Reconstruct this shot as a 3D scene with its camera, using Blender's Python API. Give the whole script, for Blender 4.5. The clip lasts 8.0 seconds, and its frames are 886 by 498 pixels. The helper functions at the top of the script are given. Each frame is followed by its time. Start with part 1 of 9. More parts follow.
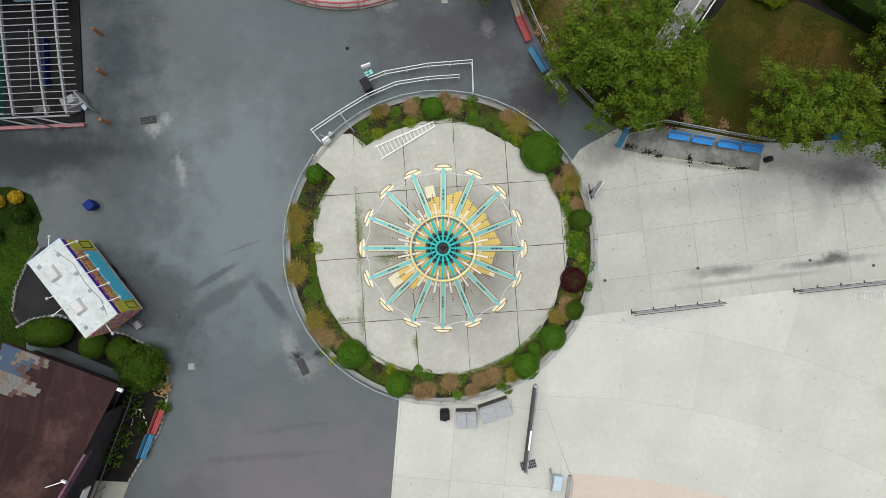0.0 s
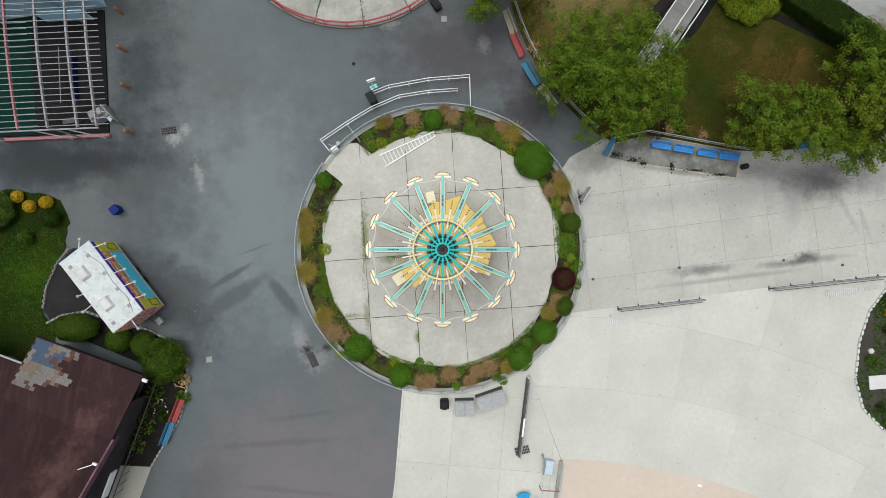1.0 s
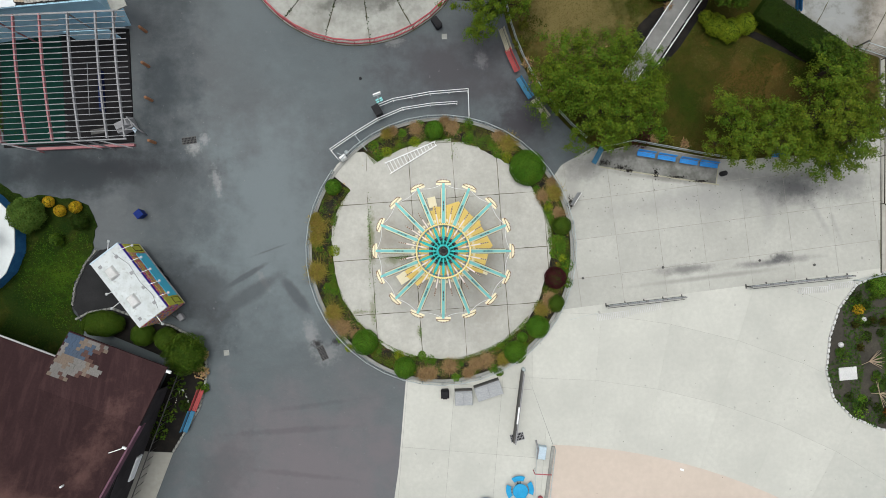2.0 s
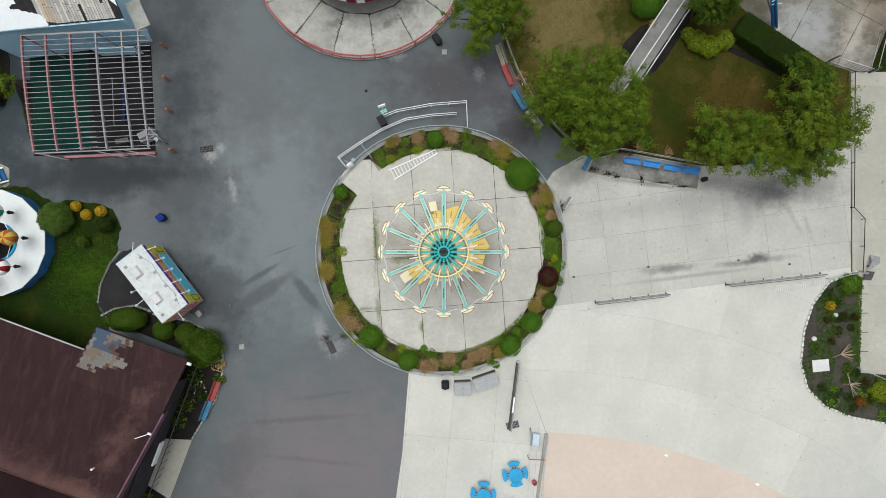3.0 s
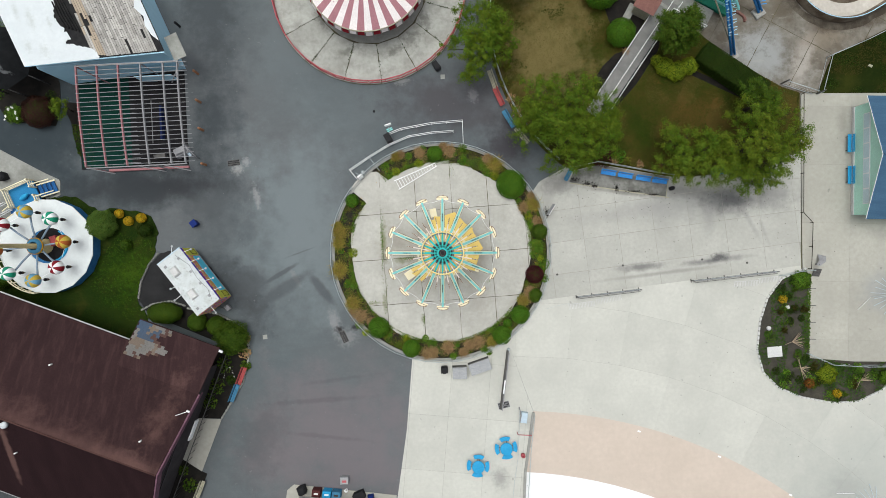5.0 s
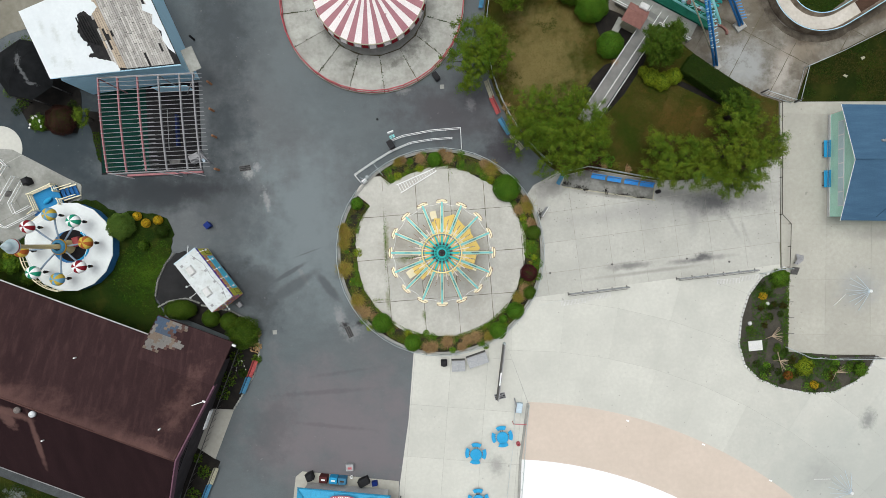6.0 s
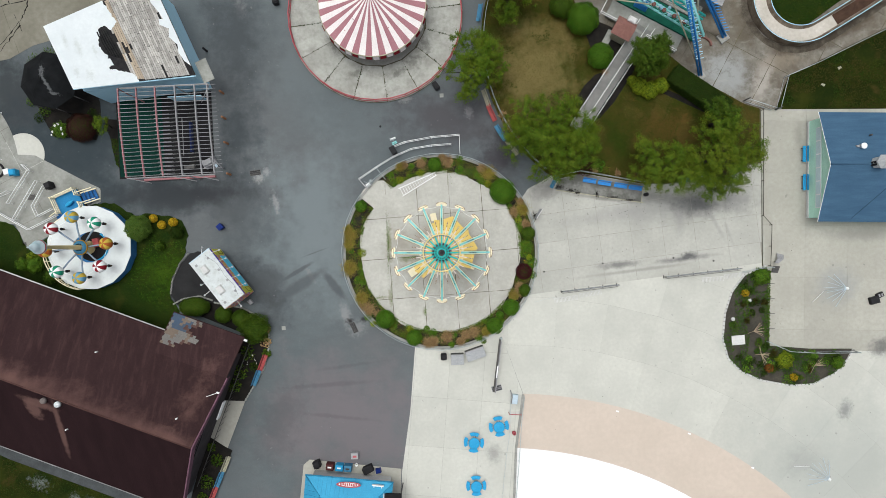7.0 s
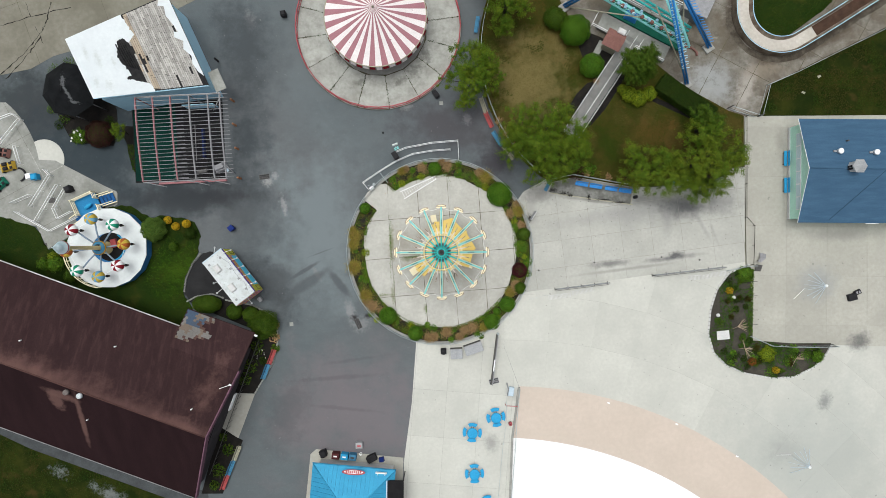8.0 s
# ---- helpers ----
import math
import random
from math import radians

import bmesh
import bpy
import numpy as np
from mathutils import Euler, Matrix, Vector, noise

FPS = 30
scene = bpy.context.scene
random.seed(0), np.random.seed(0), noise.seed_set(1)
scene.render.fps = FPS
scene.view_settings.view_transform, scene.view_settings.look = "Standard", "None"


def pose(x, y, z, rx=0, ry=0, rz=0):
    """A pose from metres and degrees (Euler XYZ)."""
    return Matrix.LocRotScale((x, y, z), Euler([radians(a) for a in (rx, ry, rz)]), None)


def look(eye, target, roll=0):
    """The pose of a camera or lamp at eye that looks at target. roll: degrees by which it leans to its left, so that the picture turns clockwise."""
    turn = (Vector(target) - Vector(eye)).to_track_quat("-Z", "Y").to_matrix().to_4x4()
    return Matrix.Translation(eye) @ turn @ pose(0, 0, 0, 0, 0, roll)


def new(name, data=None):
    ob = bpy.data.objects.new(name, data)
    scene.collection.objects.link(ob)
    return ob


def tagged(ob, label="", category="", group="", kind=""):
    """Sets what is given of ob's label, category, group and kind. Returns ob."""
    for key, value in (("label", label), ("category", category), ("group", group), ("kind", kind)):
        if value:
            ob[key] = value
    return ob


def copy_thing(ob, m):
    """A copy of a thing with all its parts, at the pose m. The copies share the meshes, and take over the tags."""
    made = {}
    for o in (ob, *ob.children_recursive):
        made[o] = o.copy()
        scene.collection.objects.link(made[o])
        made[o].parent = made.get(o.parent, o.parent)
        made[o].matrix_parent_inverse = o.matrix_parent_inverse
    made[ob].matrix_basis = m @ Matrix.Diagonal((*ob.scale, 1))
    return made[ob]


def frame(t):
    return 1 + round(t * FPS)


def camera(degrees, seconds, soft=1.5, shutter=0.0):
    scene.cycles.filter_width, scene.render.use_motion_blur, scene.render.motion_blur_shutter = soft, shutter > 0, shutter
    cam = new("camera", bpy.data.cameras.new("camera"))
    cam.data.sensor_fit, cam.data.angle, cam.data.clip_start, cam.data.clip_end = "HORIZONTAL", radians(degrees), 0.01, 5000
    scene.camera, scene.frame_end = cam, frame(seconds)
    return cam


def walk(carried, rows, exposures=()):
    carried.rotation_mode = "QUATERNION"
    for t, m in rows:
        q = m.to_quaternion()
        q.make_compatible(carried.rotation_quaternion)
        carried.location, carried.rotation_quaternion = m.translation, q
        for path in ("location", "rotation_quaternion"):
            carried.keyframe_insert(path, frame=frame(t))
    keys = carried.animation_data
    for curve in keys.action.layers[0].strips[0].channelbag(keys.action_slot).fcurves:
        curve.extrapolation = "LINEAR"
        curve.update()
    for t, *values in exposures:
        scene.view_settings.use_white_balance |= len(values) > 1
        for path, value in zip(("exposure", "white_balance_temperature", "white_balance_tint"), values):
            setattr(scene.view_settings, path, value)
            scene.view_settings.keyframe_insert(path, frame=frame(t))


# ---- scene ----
cam = camera(73.7, 8.0, soft=0.7)
# seconds, x, y, height, turn: the camera looks straight down and climbs
ROWS = [
    (0.0, 0.03, 0.11, 40.10, 0.14),
    (0.5, 0.04, 0.15, 41.55, 0.11),
    (1.0, 0.05, 0.19, 43.17, 0.08),
    (1.5, 0.03, 0.24, 44.83, 0.06),
    (3.0, -0.02, 0.36, 49.90, -0.01),
    (3.5, -0.01, 0.40, 51.59, -0.06),
    (4.0, 0.01, 0.44, 53.27, -0.10),
    (4.5, 0.04, 0.47, 54.98, -0.15),
    (6.0, 0.12, 0.49, 60.11, -0.26),
    (6.5, 0.14, 0.495, 61.83, -0.30),
    (7.0, 0.155, 0.495, 63.54, -0.33),
    (7.5, 0.17, 0.49, 65.24, -0.36),
    (8.0, 0.19, 0.49, 66.91, -0.39),
]
walk(cam, [(t, pose(x, y, z, 0, 0, turn)) for t, x, y, z, turn in ROWS], exposures=[(0.0, 0.08), (8.0, 0.14)])

# ---- overcast daylight ----
world = bpy.data.worlds.new("overcast_sky")
scene.world = world
world.use_nodes = True
wn, wl = world.node_tree.nodes, world.node_tree.links
sky = wn.new("ShaderNodeTexSky")
sky.sky_type, sky.sun_disc = "NISHITA", False
sky.sun_elevation, sky.sun_rotation = radians(80), radians(-35)
sky.air_density, sky.dust_density, sky.ozone_density = 1.0, 6.0, 1.0
grey = wn.new("ShaderNodeHueSaturation")
grey.inputs["Saturation"].default_value = 0.32
wl.new(sky.outputs[0], grey.inputs["Color"])
wl.new(grey.outputs[0], wn["Background"].inputs["Color"])
wn["Background"].inputs["Strength"].default_value = 0.128
sun = new("sun", bpy.data.lights.new("sun", "SUN"))
sun.data.energy, sun.data.angle, sun.data.color = 1.1, radians(36), (0.92, 1.0, 0.965)
sun.matrix_world = look((-5.7, 8.2, 56.7), (0, 0, 0))

# ---- materials ----
def ramp_mix(nt, fac, a, b):
    m = nt.nodes.new("ShaderNodeMix")
    m.data_type = "RGBA"
    for sock, val in ((m.inputs[0], fac), (m.inputs[6], a), (m.inputs[7], b)):
        if isinstance(val, (tuple, float, int)):
            sock.default_value = (*val, 1) if isinstance(val, tuple) else val
        else:
            nt.links.new(val, sock)
    return m.outputs[2]


def spots(nt, scale, lo, hi, detail=4.0, stretch=None, turn=0.0, rough=0.6):
    """A 0 to 1 mask from noise in world metres."""
    geo = nt.nodes.new("ShaderNodeNewGeometry")
    src = geo.outputs["Position"]
    if stretch:
        mp = nt.nodes.new("ShaderNodeMapping")
        mp.inputs["Scale"].default_value = stretch
        mp.inputs["Rotation"].default_value = (0, 0, radians(turn))
        nt.links.new(src, mp.inputs["Vector"])
        src = mp.outputs[0]
    n = nt.nodes.new("ShaderNodeTexNoise")
    n.inputs["Scale"].default_value, n.inputs["Detail"].default_value = scale, detail
    n.inputs["Roughness"].default_value = rough
    nt.links.new(src, n.inputs["Vector"])
    r = nt.nodes.new("ShaderNodeMapRange")
    r.inputs["From Min"].default_value, r.inputs["From Max"].default_value = lo, hi
    nt.links.new(n.outputs["Fac"], r.inputs["Value"])
    return r.outputs[0]


def patch(nt, x, y, rx, ry, turn=0.0, ragged=0.6, soft=0.9):
    """A ragged oval mask at a place on the ground."""
    geo = nt.nodes.new("ShaderNodeNewGeometry")
    mp = nt.nodes.new("ShaderNodeMapping")
    mp.vector_type = "TEXTURE"
    mp.inputs["Location"].default_value = (x, y, 0)
    mp.inputs["Rotation"].default_value = (0, 0, radians(turn))
    mp.inputs["Scale"].default_value = (rx, ry, 1000)
    nt.links.new(geo.outputs["Position"], mp.inputs["Vector"])
    ln = nt.nodes.new("ShaderNodeVectorMath")
    ln.operation = "LENGTH"
    nt.links.new(mp.outputs[0], ln.inputs[0])
    n = spots(nt, min(3.5, 3.6 / max(rx, ry)), 0.2, 0.8, 6.0, rough=0.68)
    add = nt.nodes.new("ShaderNodeMath")
    add.operation = "MULTIPLY_ADD"
    nt.links.new(n, add.inputs[0])
    add.inputs[1].default_value = ragged * 2
    nt.links.new(ln.outputs["Value"], add.inputs[2])
    r = nt.nodes.new("ShaderNodeMapRange")
    r.interpolation_type = "SMOOTHSTEP"
    r.inputs["From Min"].default_value, r.inputs["From Max"].default_value = 1.0 + ragged, 1.0 + ragged - soft
    nt.links.new(add.outputs[0], r.inputs["Value"])
    return r.outputs[0]


def times(nt, mask, k):
    m = nt.nodes.new("ShaderNodeMath")
    m.operation = "MULTIPLY"
    nt.links.new(mask, m.inputs[0])
    m.inputs[1].default_value = k
    return m.outputs[0]


def mat(name, c1, c2=None, c3=None, rough=0.8, metal=0.0, scale=0.5, fine=9.0, bump=0.15, vary=0.0, island=0.0, lo=0.35, hi=0.65, stretch=None, turn=0.0, extra=None, spec=0.05):
    m = bpy.data.materials.new(name)
    m.use_nodes = True
    nt = m.node_tree
    b = nt.nodes["Principled BSDF"]
    c2 = c2 or tuple(0.8 * c for c in c1)
    col = ramp_mix(nt, spots(nt, scale, lo, hi, stretch=stretch, turn=turn), c1, c2)
    grain = spots(nt, fine, 0.3, 0.75, 3.0)
    col = ramp_mix(nt, times(nt, grain, 0.5), col, c3 or tuple(0.7 * c for c in c2))
    if extra:
        col = extra(nt, col)
    if vary or island:
        h = nt.nodes.new("ShaderNodeHueSaturation")
        nt.links.new(col, h.inputs["Color"])
        r = nt.nodes.new("ShaderNodeMapRange")
        src = nt.nodes.new("ShaderNodeObjectInfo").outputs["Random"] if vary else nt.nodes.new("ShaderNodeNewGeometry").outputs["Random Per Island"]
        k = vary or island
        r.inputs["To Min"].default_value, r.inputs["To Max"].default_value = 1 - k, 1 + k
        nt.links.new(src, r.inputs["Value"])
        nt.links.new(r.outputs[0], h.inputs["Value"])
        if island:
            r2 = nt.nodes.new("ShaderNodeMapRange")
            mul = nt.nodes.new("ShaderNodeMath")
            mul.operation = "FRACT"
            nt.links.new(times(nt, src, 17.3), mul.inputs[0])
            r2.inputs["To Min"].default_value, r2.inputs["To Max"].default_value = 0.47, 0.52
            nt.links.new(mul.outputs[0], r2.inputs["Value"])
            nt.links.new(r2.outputs[0], h.inputs["Hue"])
        col = h.outputs[0]
    nt.links.new(col, b.inputs["Base Color"])
    b.inputs["Roughness"].default_value, b.inputs["Metallic"].default_value = rough, metal
    b.inputs["Specular IOR Level"].default_value = spec
    if bump:
        bp = nt.nodes.new("ShaderNodeBump")
        bp.inputs["Strength"].default_value, bp.inputs["Distance"].default_value = bump, 0.02
        nt.links.new(grain, bp.inputs["Height"])
        nt.links.new(bp.outputs[0], b.inputs["Normal"])
    return m


def asphalt_wear_shade(nt, col):
    col = ramp_mix(nt, times(nt, spots(nt, 0.045, 0.45, 0.62, 2.0), 0.55), col, (0.125, 0.128, 0.132))
    col = ramp_mix(nt, times(nt, spots(nt, 0.55, 0.42, 0.68, 6.0, stretch=(1, 2.2, 1), turn=35, rough=0.7), 0.30), col, (0.092, 0.096, 0.099))
    col = ramp_mix(nt, times(nt, spots(nt, 3.5, 0.55, 0.75, 4.0), 0.30), col, (0.16, 0.165, 0.168))
    # wear and stains; dark ovals by pergola and trailer have their shade painted in
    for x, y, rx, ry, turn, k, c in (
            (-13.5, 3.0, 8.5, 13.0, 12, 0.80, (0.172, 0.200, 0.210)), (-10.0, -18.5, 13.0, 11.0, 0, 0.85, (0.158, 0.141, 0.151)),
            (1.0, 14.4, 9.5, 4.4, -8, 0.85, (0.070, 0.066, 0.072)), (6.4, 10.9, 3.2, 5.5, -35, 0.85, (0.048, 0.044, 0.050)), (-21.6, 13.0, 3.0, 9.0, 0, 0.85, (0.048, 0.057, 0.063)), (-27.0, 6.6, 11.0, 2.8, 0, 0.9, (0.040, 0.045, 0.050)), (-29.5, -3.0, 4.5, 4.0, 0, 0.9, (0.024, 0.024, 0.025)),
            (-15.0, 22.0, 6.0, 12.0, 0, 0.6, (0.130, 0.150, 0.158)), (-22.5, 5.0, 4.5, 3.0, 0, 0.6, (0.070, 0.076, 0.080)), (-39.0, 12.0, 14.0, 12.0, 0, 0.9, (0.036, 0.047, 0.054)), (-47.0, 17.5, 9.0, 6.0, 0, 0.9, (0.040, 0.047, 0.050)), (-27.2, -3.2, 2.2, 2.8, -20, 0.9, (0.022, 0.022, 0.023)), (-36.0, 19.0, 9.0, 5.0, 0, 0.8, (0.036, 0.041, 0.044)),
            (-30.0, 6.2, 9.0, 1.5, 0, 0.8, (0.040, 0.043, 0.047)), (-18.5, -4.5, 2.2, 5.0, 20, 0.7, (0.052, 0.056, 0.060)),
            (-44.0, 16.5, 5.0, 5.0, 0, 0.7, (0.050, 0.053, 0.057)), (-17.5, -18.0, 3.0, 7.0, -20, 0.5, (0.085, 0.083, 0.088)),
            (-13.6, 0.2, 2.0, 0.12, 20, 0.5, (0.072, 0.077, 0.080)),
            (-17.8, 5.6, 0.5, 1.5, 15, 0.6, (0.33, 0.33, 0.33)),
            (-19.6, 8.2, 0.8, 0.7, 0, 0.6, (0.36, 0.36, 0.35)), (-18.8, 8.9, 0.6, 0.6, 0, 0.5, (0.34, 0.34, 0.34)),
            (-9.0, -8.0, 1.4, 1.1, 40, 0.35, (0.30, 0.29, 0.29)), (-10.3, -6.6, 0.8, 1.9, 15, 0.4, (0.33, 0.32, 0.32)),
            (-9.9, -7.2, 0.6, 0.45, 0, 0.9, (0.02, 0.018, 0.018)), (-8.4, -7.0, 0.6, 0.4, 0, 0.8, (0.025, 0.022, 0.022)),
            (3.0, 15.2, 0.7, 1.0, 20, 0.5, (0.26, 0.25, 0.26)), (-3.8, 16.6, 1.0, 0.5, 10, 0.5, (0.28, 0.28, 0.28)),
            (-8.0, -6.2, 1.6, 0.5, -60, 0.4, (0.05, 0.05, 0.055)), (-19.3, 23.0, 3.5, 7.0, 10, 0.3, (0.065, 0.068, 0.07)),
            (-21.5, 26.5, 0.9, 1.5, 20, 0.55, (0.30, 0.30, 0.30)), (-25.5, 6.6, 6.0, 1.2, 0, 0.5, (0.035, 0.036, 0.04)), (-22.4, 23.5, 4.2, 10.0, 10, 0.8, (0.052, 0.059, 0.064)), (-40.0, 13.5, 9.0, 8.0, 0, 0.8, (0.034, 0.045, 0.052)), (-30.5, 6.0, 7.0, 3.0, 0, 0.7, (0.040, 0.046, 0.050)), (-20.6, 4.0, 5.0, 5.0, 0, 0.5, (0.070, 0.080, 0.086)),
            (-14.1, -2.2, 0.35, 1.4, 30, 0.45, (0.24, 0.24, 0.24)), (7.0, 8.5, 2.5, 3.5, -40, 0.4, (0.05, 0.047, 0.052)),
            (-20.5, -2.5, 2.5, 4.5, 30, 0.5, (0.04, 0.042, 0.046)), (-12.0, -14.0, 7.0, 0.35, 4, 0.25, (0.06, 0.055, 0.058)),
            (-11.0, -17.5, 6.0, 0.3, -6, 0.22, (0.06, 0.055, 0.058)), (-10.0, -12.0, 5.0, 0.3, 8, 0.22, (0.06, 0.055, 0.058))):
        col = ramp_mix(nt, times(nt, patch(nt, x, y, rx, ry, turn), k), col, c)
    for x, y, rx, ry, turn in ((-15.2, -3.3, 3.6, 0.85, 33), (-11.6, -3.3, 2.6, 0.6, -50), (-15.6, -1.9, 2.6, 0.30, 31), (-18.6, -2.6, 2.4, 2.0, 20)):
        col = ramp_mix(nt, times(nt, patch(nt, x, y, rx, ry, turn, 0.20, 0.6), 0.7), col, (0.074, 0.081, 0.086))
    flecks = spots(nt, 2.2, 0.70, 0.76, 2.0)
    return ramp_mix(nt, times(nt, flecks, 0.25), col, (0.26, 0.26, 0.26))


def plaza_wear_and_tones(nt, col):
    for x, y, rx, ry, turn, k, c in (
            (21.0, -1.9, 9.0, 0.28, 7, 0.5, (0.20, 0.195, 0.18)), (19.0, -1.3, 3.4, 0.6, 6, 0.75, (0.12, 0.12, 0.12)), (26.0, -0.7, 4.4, 0.45, 7, 0.8, (0.11, 0.11, 0.115)),
            # broad ovals south of the garden trees make the slabs darker and greyer
            (26.6, -0.35, 1.4, 0.55, 7, 0.85, (0.07, 0.07, 0.075)), (24.0, 4.8, 10.0, 2.8, 5, 0.55, (0.26, 0.26, 0.255)), (27.6, 5.1, 4.2, 1.9, 5, 0.85, (0.085, 0.086, 0.09)), (31.5, 5.6, 3.4, 2.6, 5, 0.6, (0.16, 0.16, 0.16)), (23.5, 5.9, 4.5, 1.0, -4, 0.6, (0.15, 0.15, 0.145)), (30.8, 2.2, 0.3, 2.2, 20, 0.25, (0.16, 0.16, 0.16)), (42.0, -24.0, 16.0, 14.0, 0, 0.8, (0.37, 0.385, 0.36)),
            (25.7, 3.6, 0.8, 3.6, -6, 0.25, (0.20, 0.20, 0.205)), (29.5, 3.0, 0.4, 3.0, 30, 0.3, (0.18, 0.18, 0.185)),
            (43.3, -17.0, 1.1, 1.7, -20, 0.75, (0.17, 0.18, 0.175)), (47.2, -10.3, 2.0, 1.5, 20, 0.8, (0.11, 0.11, 0.11)),
            (38.5, -22.5, 3.2, 2.4, 30, 0.35, (0.24, 0.25, 0.24)), (42.5, -3.6, 3.4, 3.0, 0, 0.5, (0.27, 0.29, 0.30)),
            (45.0, 1.9, 6.5, 1.2, 0, 0.5, (0.17, 0.165, 0.16)), (5.5, -21.5, 1.2, 1.6, 10, 0.7, (0.25, 0.245, 0.235)),
            (38.4, 12.5, 0.8, 2.4, 0, 0.45, (0.22, 0.205, 0.18)), (8.3, -16.0, 1.4, 1.4, 0, 0.35, (0.27, 0.26, 0.25)),
            (17.0, 3.8, 7.0, 1.2, 8, 0.3, (0.25, 0.245, 0.24)), (15.5, 6.8, 1.0, 0.35, -8, 0.7, (0.03, 0.028, 0.026)),
            (11.0, 6.6, 2.6, 1.6, 10, 0.75, (0.19, 0.185, 0.175)), (10.2, 4.8, 1.0, 2.4, 0, 0.4, (0.24, 0.235, 0.225)), (17.0, 5.9, 5.0, 0.35, -8, 0.6, (0.12, 0.115, 0.105)),
            (30.8, -9.8, 2.5, 1.6, 10, 0.25, (0.28, 0.28, 0.275))):
        col = ramp_mix(nt, times(nt, patch(nt, x, y, rx, ry, turn, 0.38, 0.95), k), col, c)
    specks = spots(nt, 1.6, 0.74, 0.78, 1.0)
    return ramp_mix(nt, times(nt, specks, 0.35), col, (0.10, 0.10, 0.10))


def pad_moss_and_tones(nt, col):
    for x, y, rx, ry, turn, k, c in (
            # first oval: browner, darker concrete all round the ride
            (0.2, 0.2, 5.6, 5.4, 0, 0.40, (0.27, 0.235, 0.18)), (-4.6, 1.2, 2.2, 2.6, 0, 0.4, (0.24, 0.21, 0.165)), (3.5, -4.5, 2.0, 1.6, 0, 0.25, (0.26, 0.23, 0.19)), (-5.6, 1.4, 0.35, 2.6, 2, 0.6, (0.12, 0.14, 0.04)),
            (-3.8, -0.6, 1.3, 0.5, 5, 0.55, (0.15, 0.17, 0.06)), (-5.5, -4.6, 0.3, 2.0, 2, 0.5, (0.13, 0.14, 0.05)),
            (-1.9, -6.2, 0.3, 0.6, 0, 0.5, (0.14, 0.15, 0.06)), (-6.6, -4.7, 1.0, 0.2, 5, 0.5, (0.13, 0.14, 0.05))):
        col = ramp_mix(nt, times(nt, patch(nt, x, y, rx, ry, turn), k), col, c)
    return col


def roof_streaks(nt, c):
    for k, (x, y, rx, ry) in enumerate(((-33.9, -14.1, 26.0, 0.95), (-36.3, -12.5, 11.0, 1.3), (-26.3, -16.9, 5.0, 1.3), (-44.3, -10.1, 6.0, 1.3), (-24.6, -17.6, 6.0, 0.7), (-24.0, -13.5, 1.6, 5.0), (-41.0, -11.6, 8.0, 1.2))):
        c = ramp_mix(nt, times(nt, patch(nt, x, y, rx, ry, -20.4, 1.0, 1.4), 0.6), c, (0.135, 0.075, 0.066))
    return ramp_mix(nt, times(nt, spots(nt, 0.9, 0.50, 0.72, stretch=(2.6, 0.25, 1), turn=20), 0.30), c, (0.095, 0.052, 0.050))


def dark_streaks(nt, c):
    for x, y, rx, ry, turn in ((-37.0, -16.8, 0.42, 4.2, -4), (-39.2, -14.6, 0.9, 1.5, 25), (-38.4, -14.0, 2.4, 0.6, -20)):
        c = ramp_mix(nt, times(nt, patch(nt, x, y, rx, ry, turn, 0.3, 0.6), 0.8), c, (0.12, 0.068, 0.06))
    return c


def dry_patch(nt, c):
    c = ramp_mix(nt, times(nt, spots(nt, 0.6, 0.48, 0.62, 6.0, rough=0.75), 0.6), c, (0.024, 0.046, 0.004))
    c = ramp_mix(nt, times(nt, spots(nt, 0.45, 0.55, 0.68, 6.0, rough=0.75), 0.6), c, (0.125, 0.066, 0.018))
    for x, y, rx, ry, k, col in ((10.2, 19.5, 6.5, 7.5, 0.9, (0.165, 0.132, 0.052)), (24.0, 13.0, 5.0, 3.2, 0.7, (0.098, 0.056, 0.016)), (19.0, 12.0, 2.2, 1.6, 0.5, (0.020, 0.042, 0.004)), (12.0, 23.5, 3.0, 1.6, 0.6, (0.130, 0.105, 0.038))):
        c = ramp_mix(nt, times(nt, patch(nt, x, y, rx, ry, 0), k), c, col)
    return c


def sheet_grime(nt, c):
    for x, y, rx, ry in ((-35.2, 20.3, 0.5, 1.5), (-36.4, 20.9, 0.35, 1.2), (-34.0, 17.6, 0.6, 0.9), (-35.3, 17.9, 0.4, 0.8), (-33.6, 20.0, 0.3, 0.9)):
        c = ramp_mix(nt, times(nt, patch(nt, x, y, rx, ry, 20, 0.8, 1.2), 0.5), c, (0.40, 0.43, 0.41))
    return c


ASPHALT = mat("asphalt", (0.128, 0.149, 0.157), (0.104, 0.121, 0.129), (0.074, 0.085, 0.091), rough=0.85, scale=0.11, fine=14, bump=0.25, extra=asphalt_wear_shade)
DIRT = mat("rough_grass_ground", (0.06, 0.075, 0.03), (0.10, 0.085, 0.045), scale=0.2, fine=5)
SOFTJOINT = mat("pale_joint_dirt", (0.25, 0.245, 0.22), (0.36, 0.35, 0.315), scale=1.0)
JOINT = mat("joint_dirt", (0.075, 0.068, 0.052), (0.13, 0.12, 0.075), scale=1.5)
PLAZA = mat("pale_concrete", (0.55, 0.548, 0.50), (0.475, 0.475, 0.435), (0.42, 0.42, 0.385), scale=0.22, fine=3.0, vary=0.04, extra=plaza_wear_and_tones)
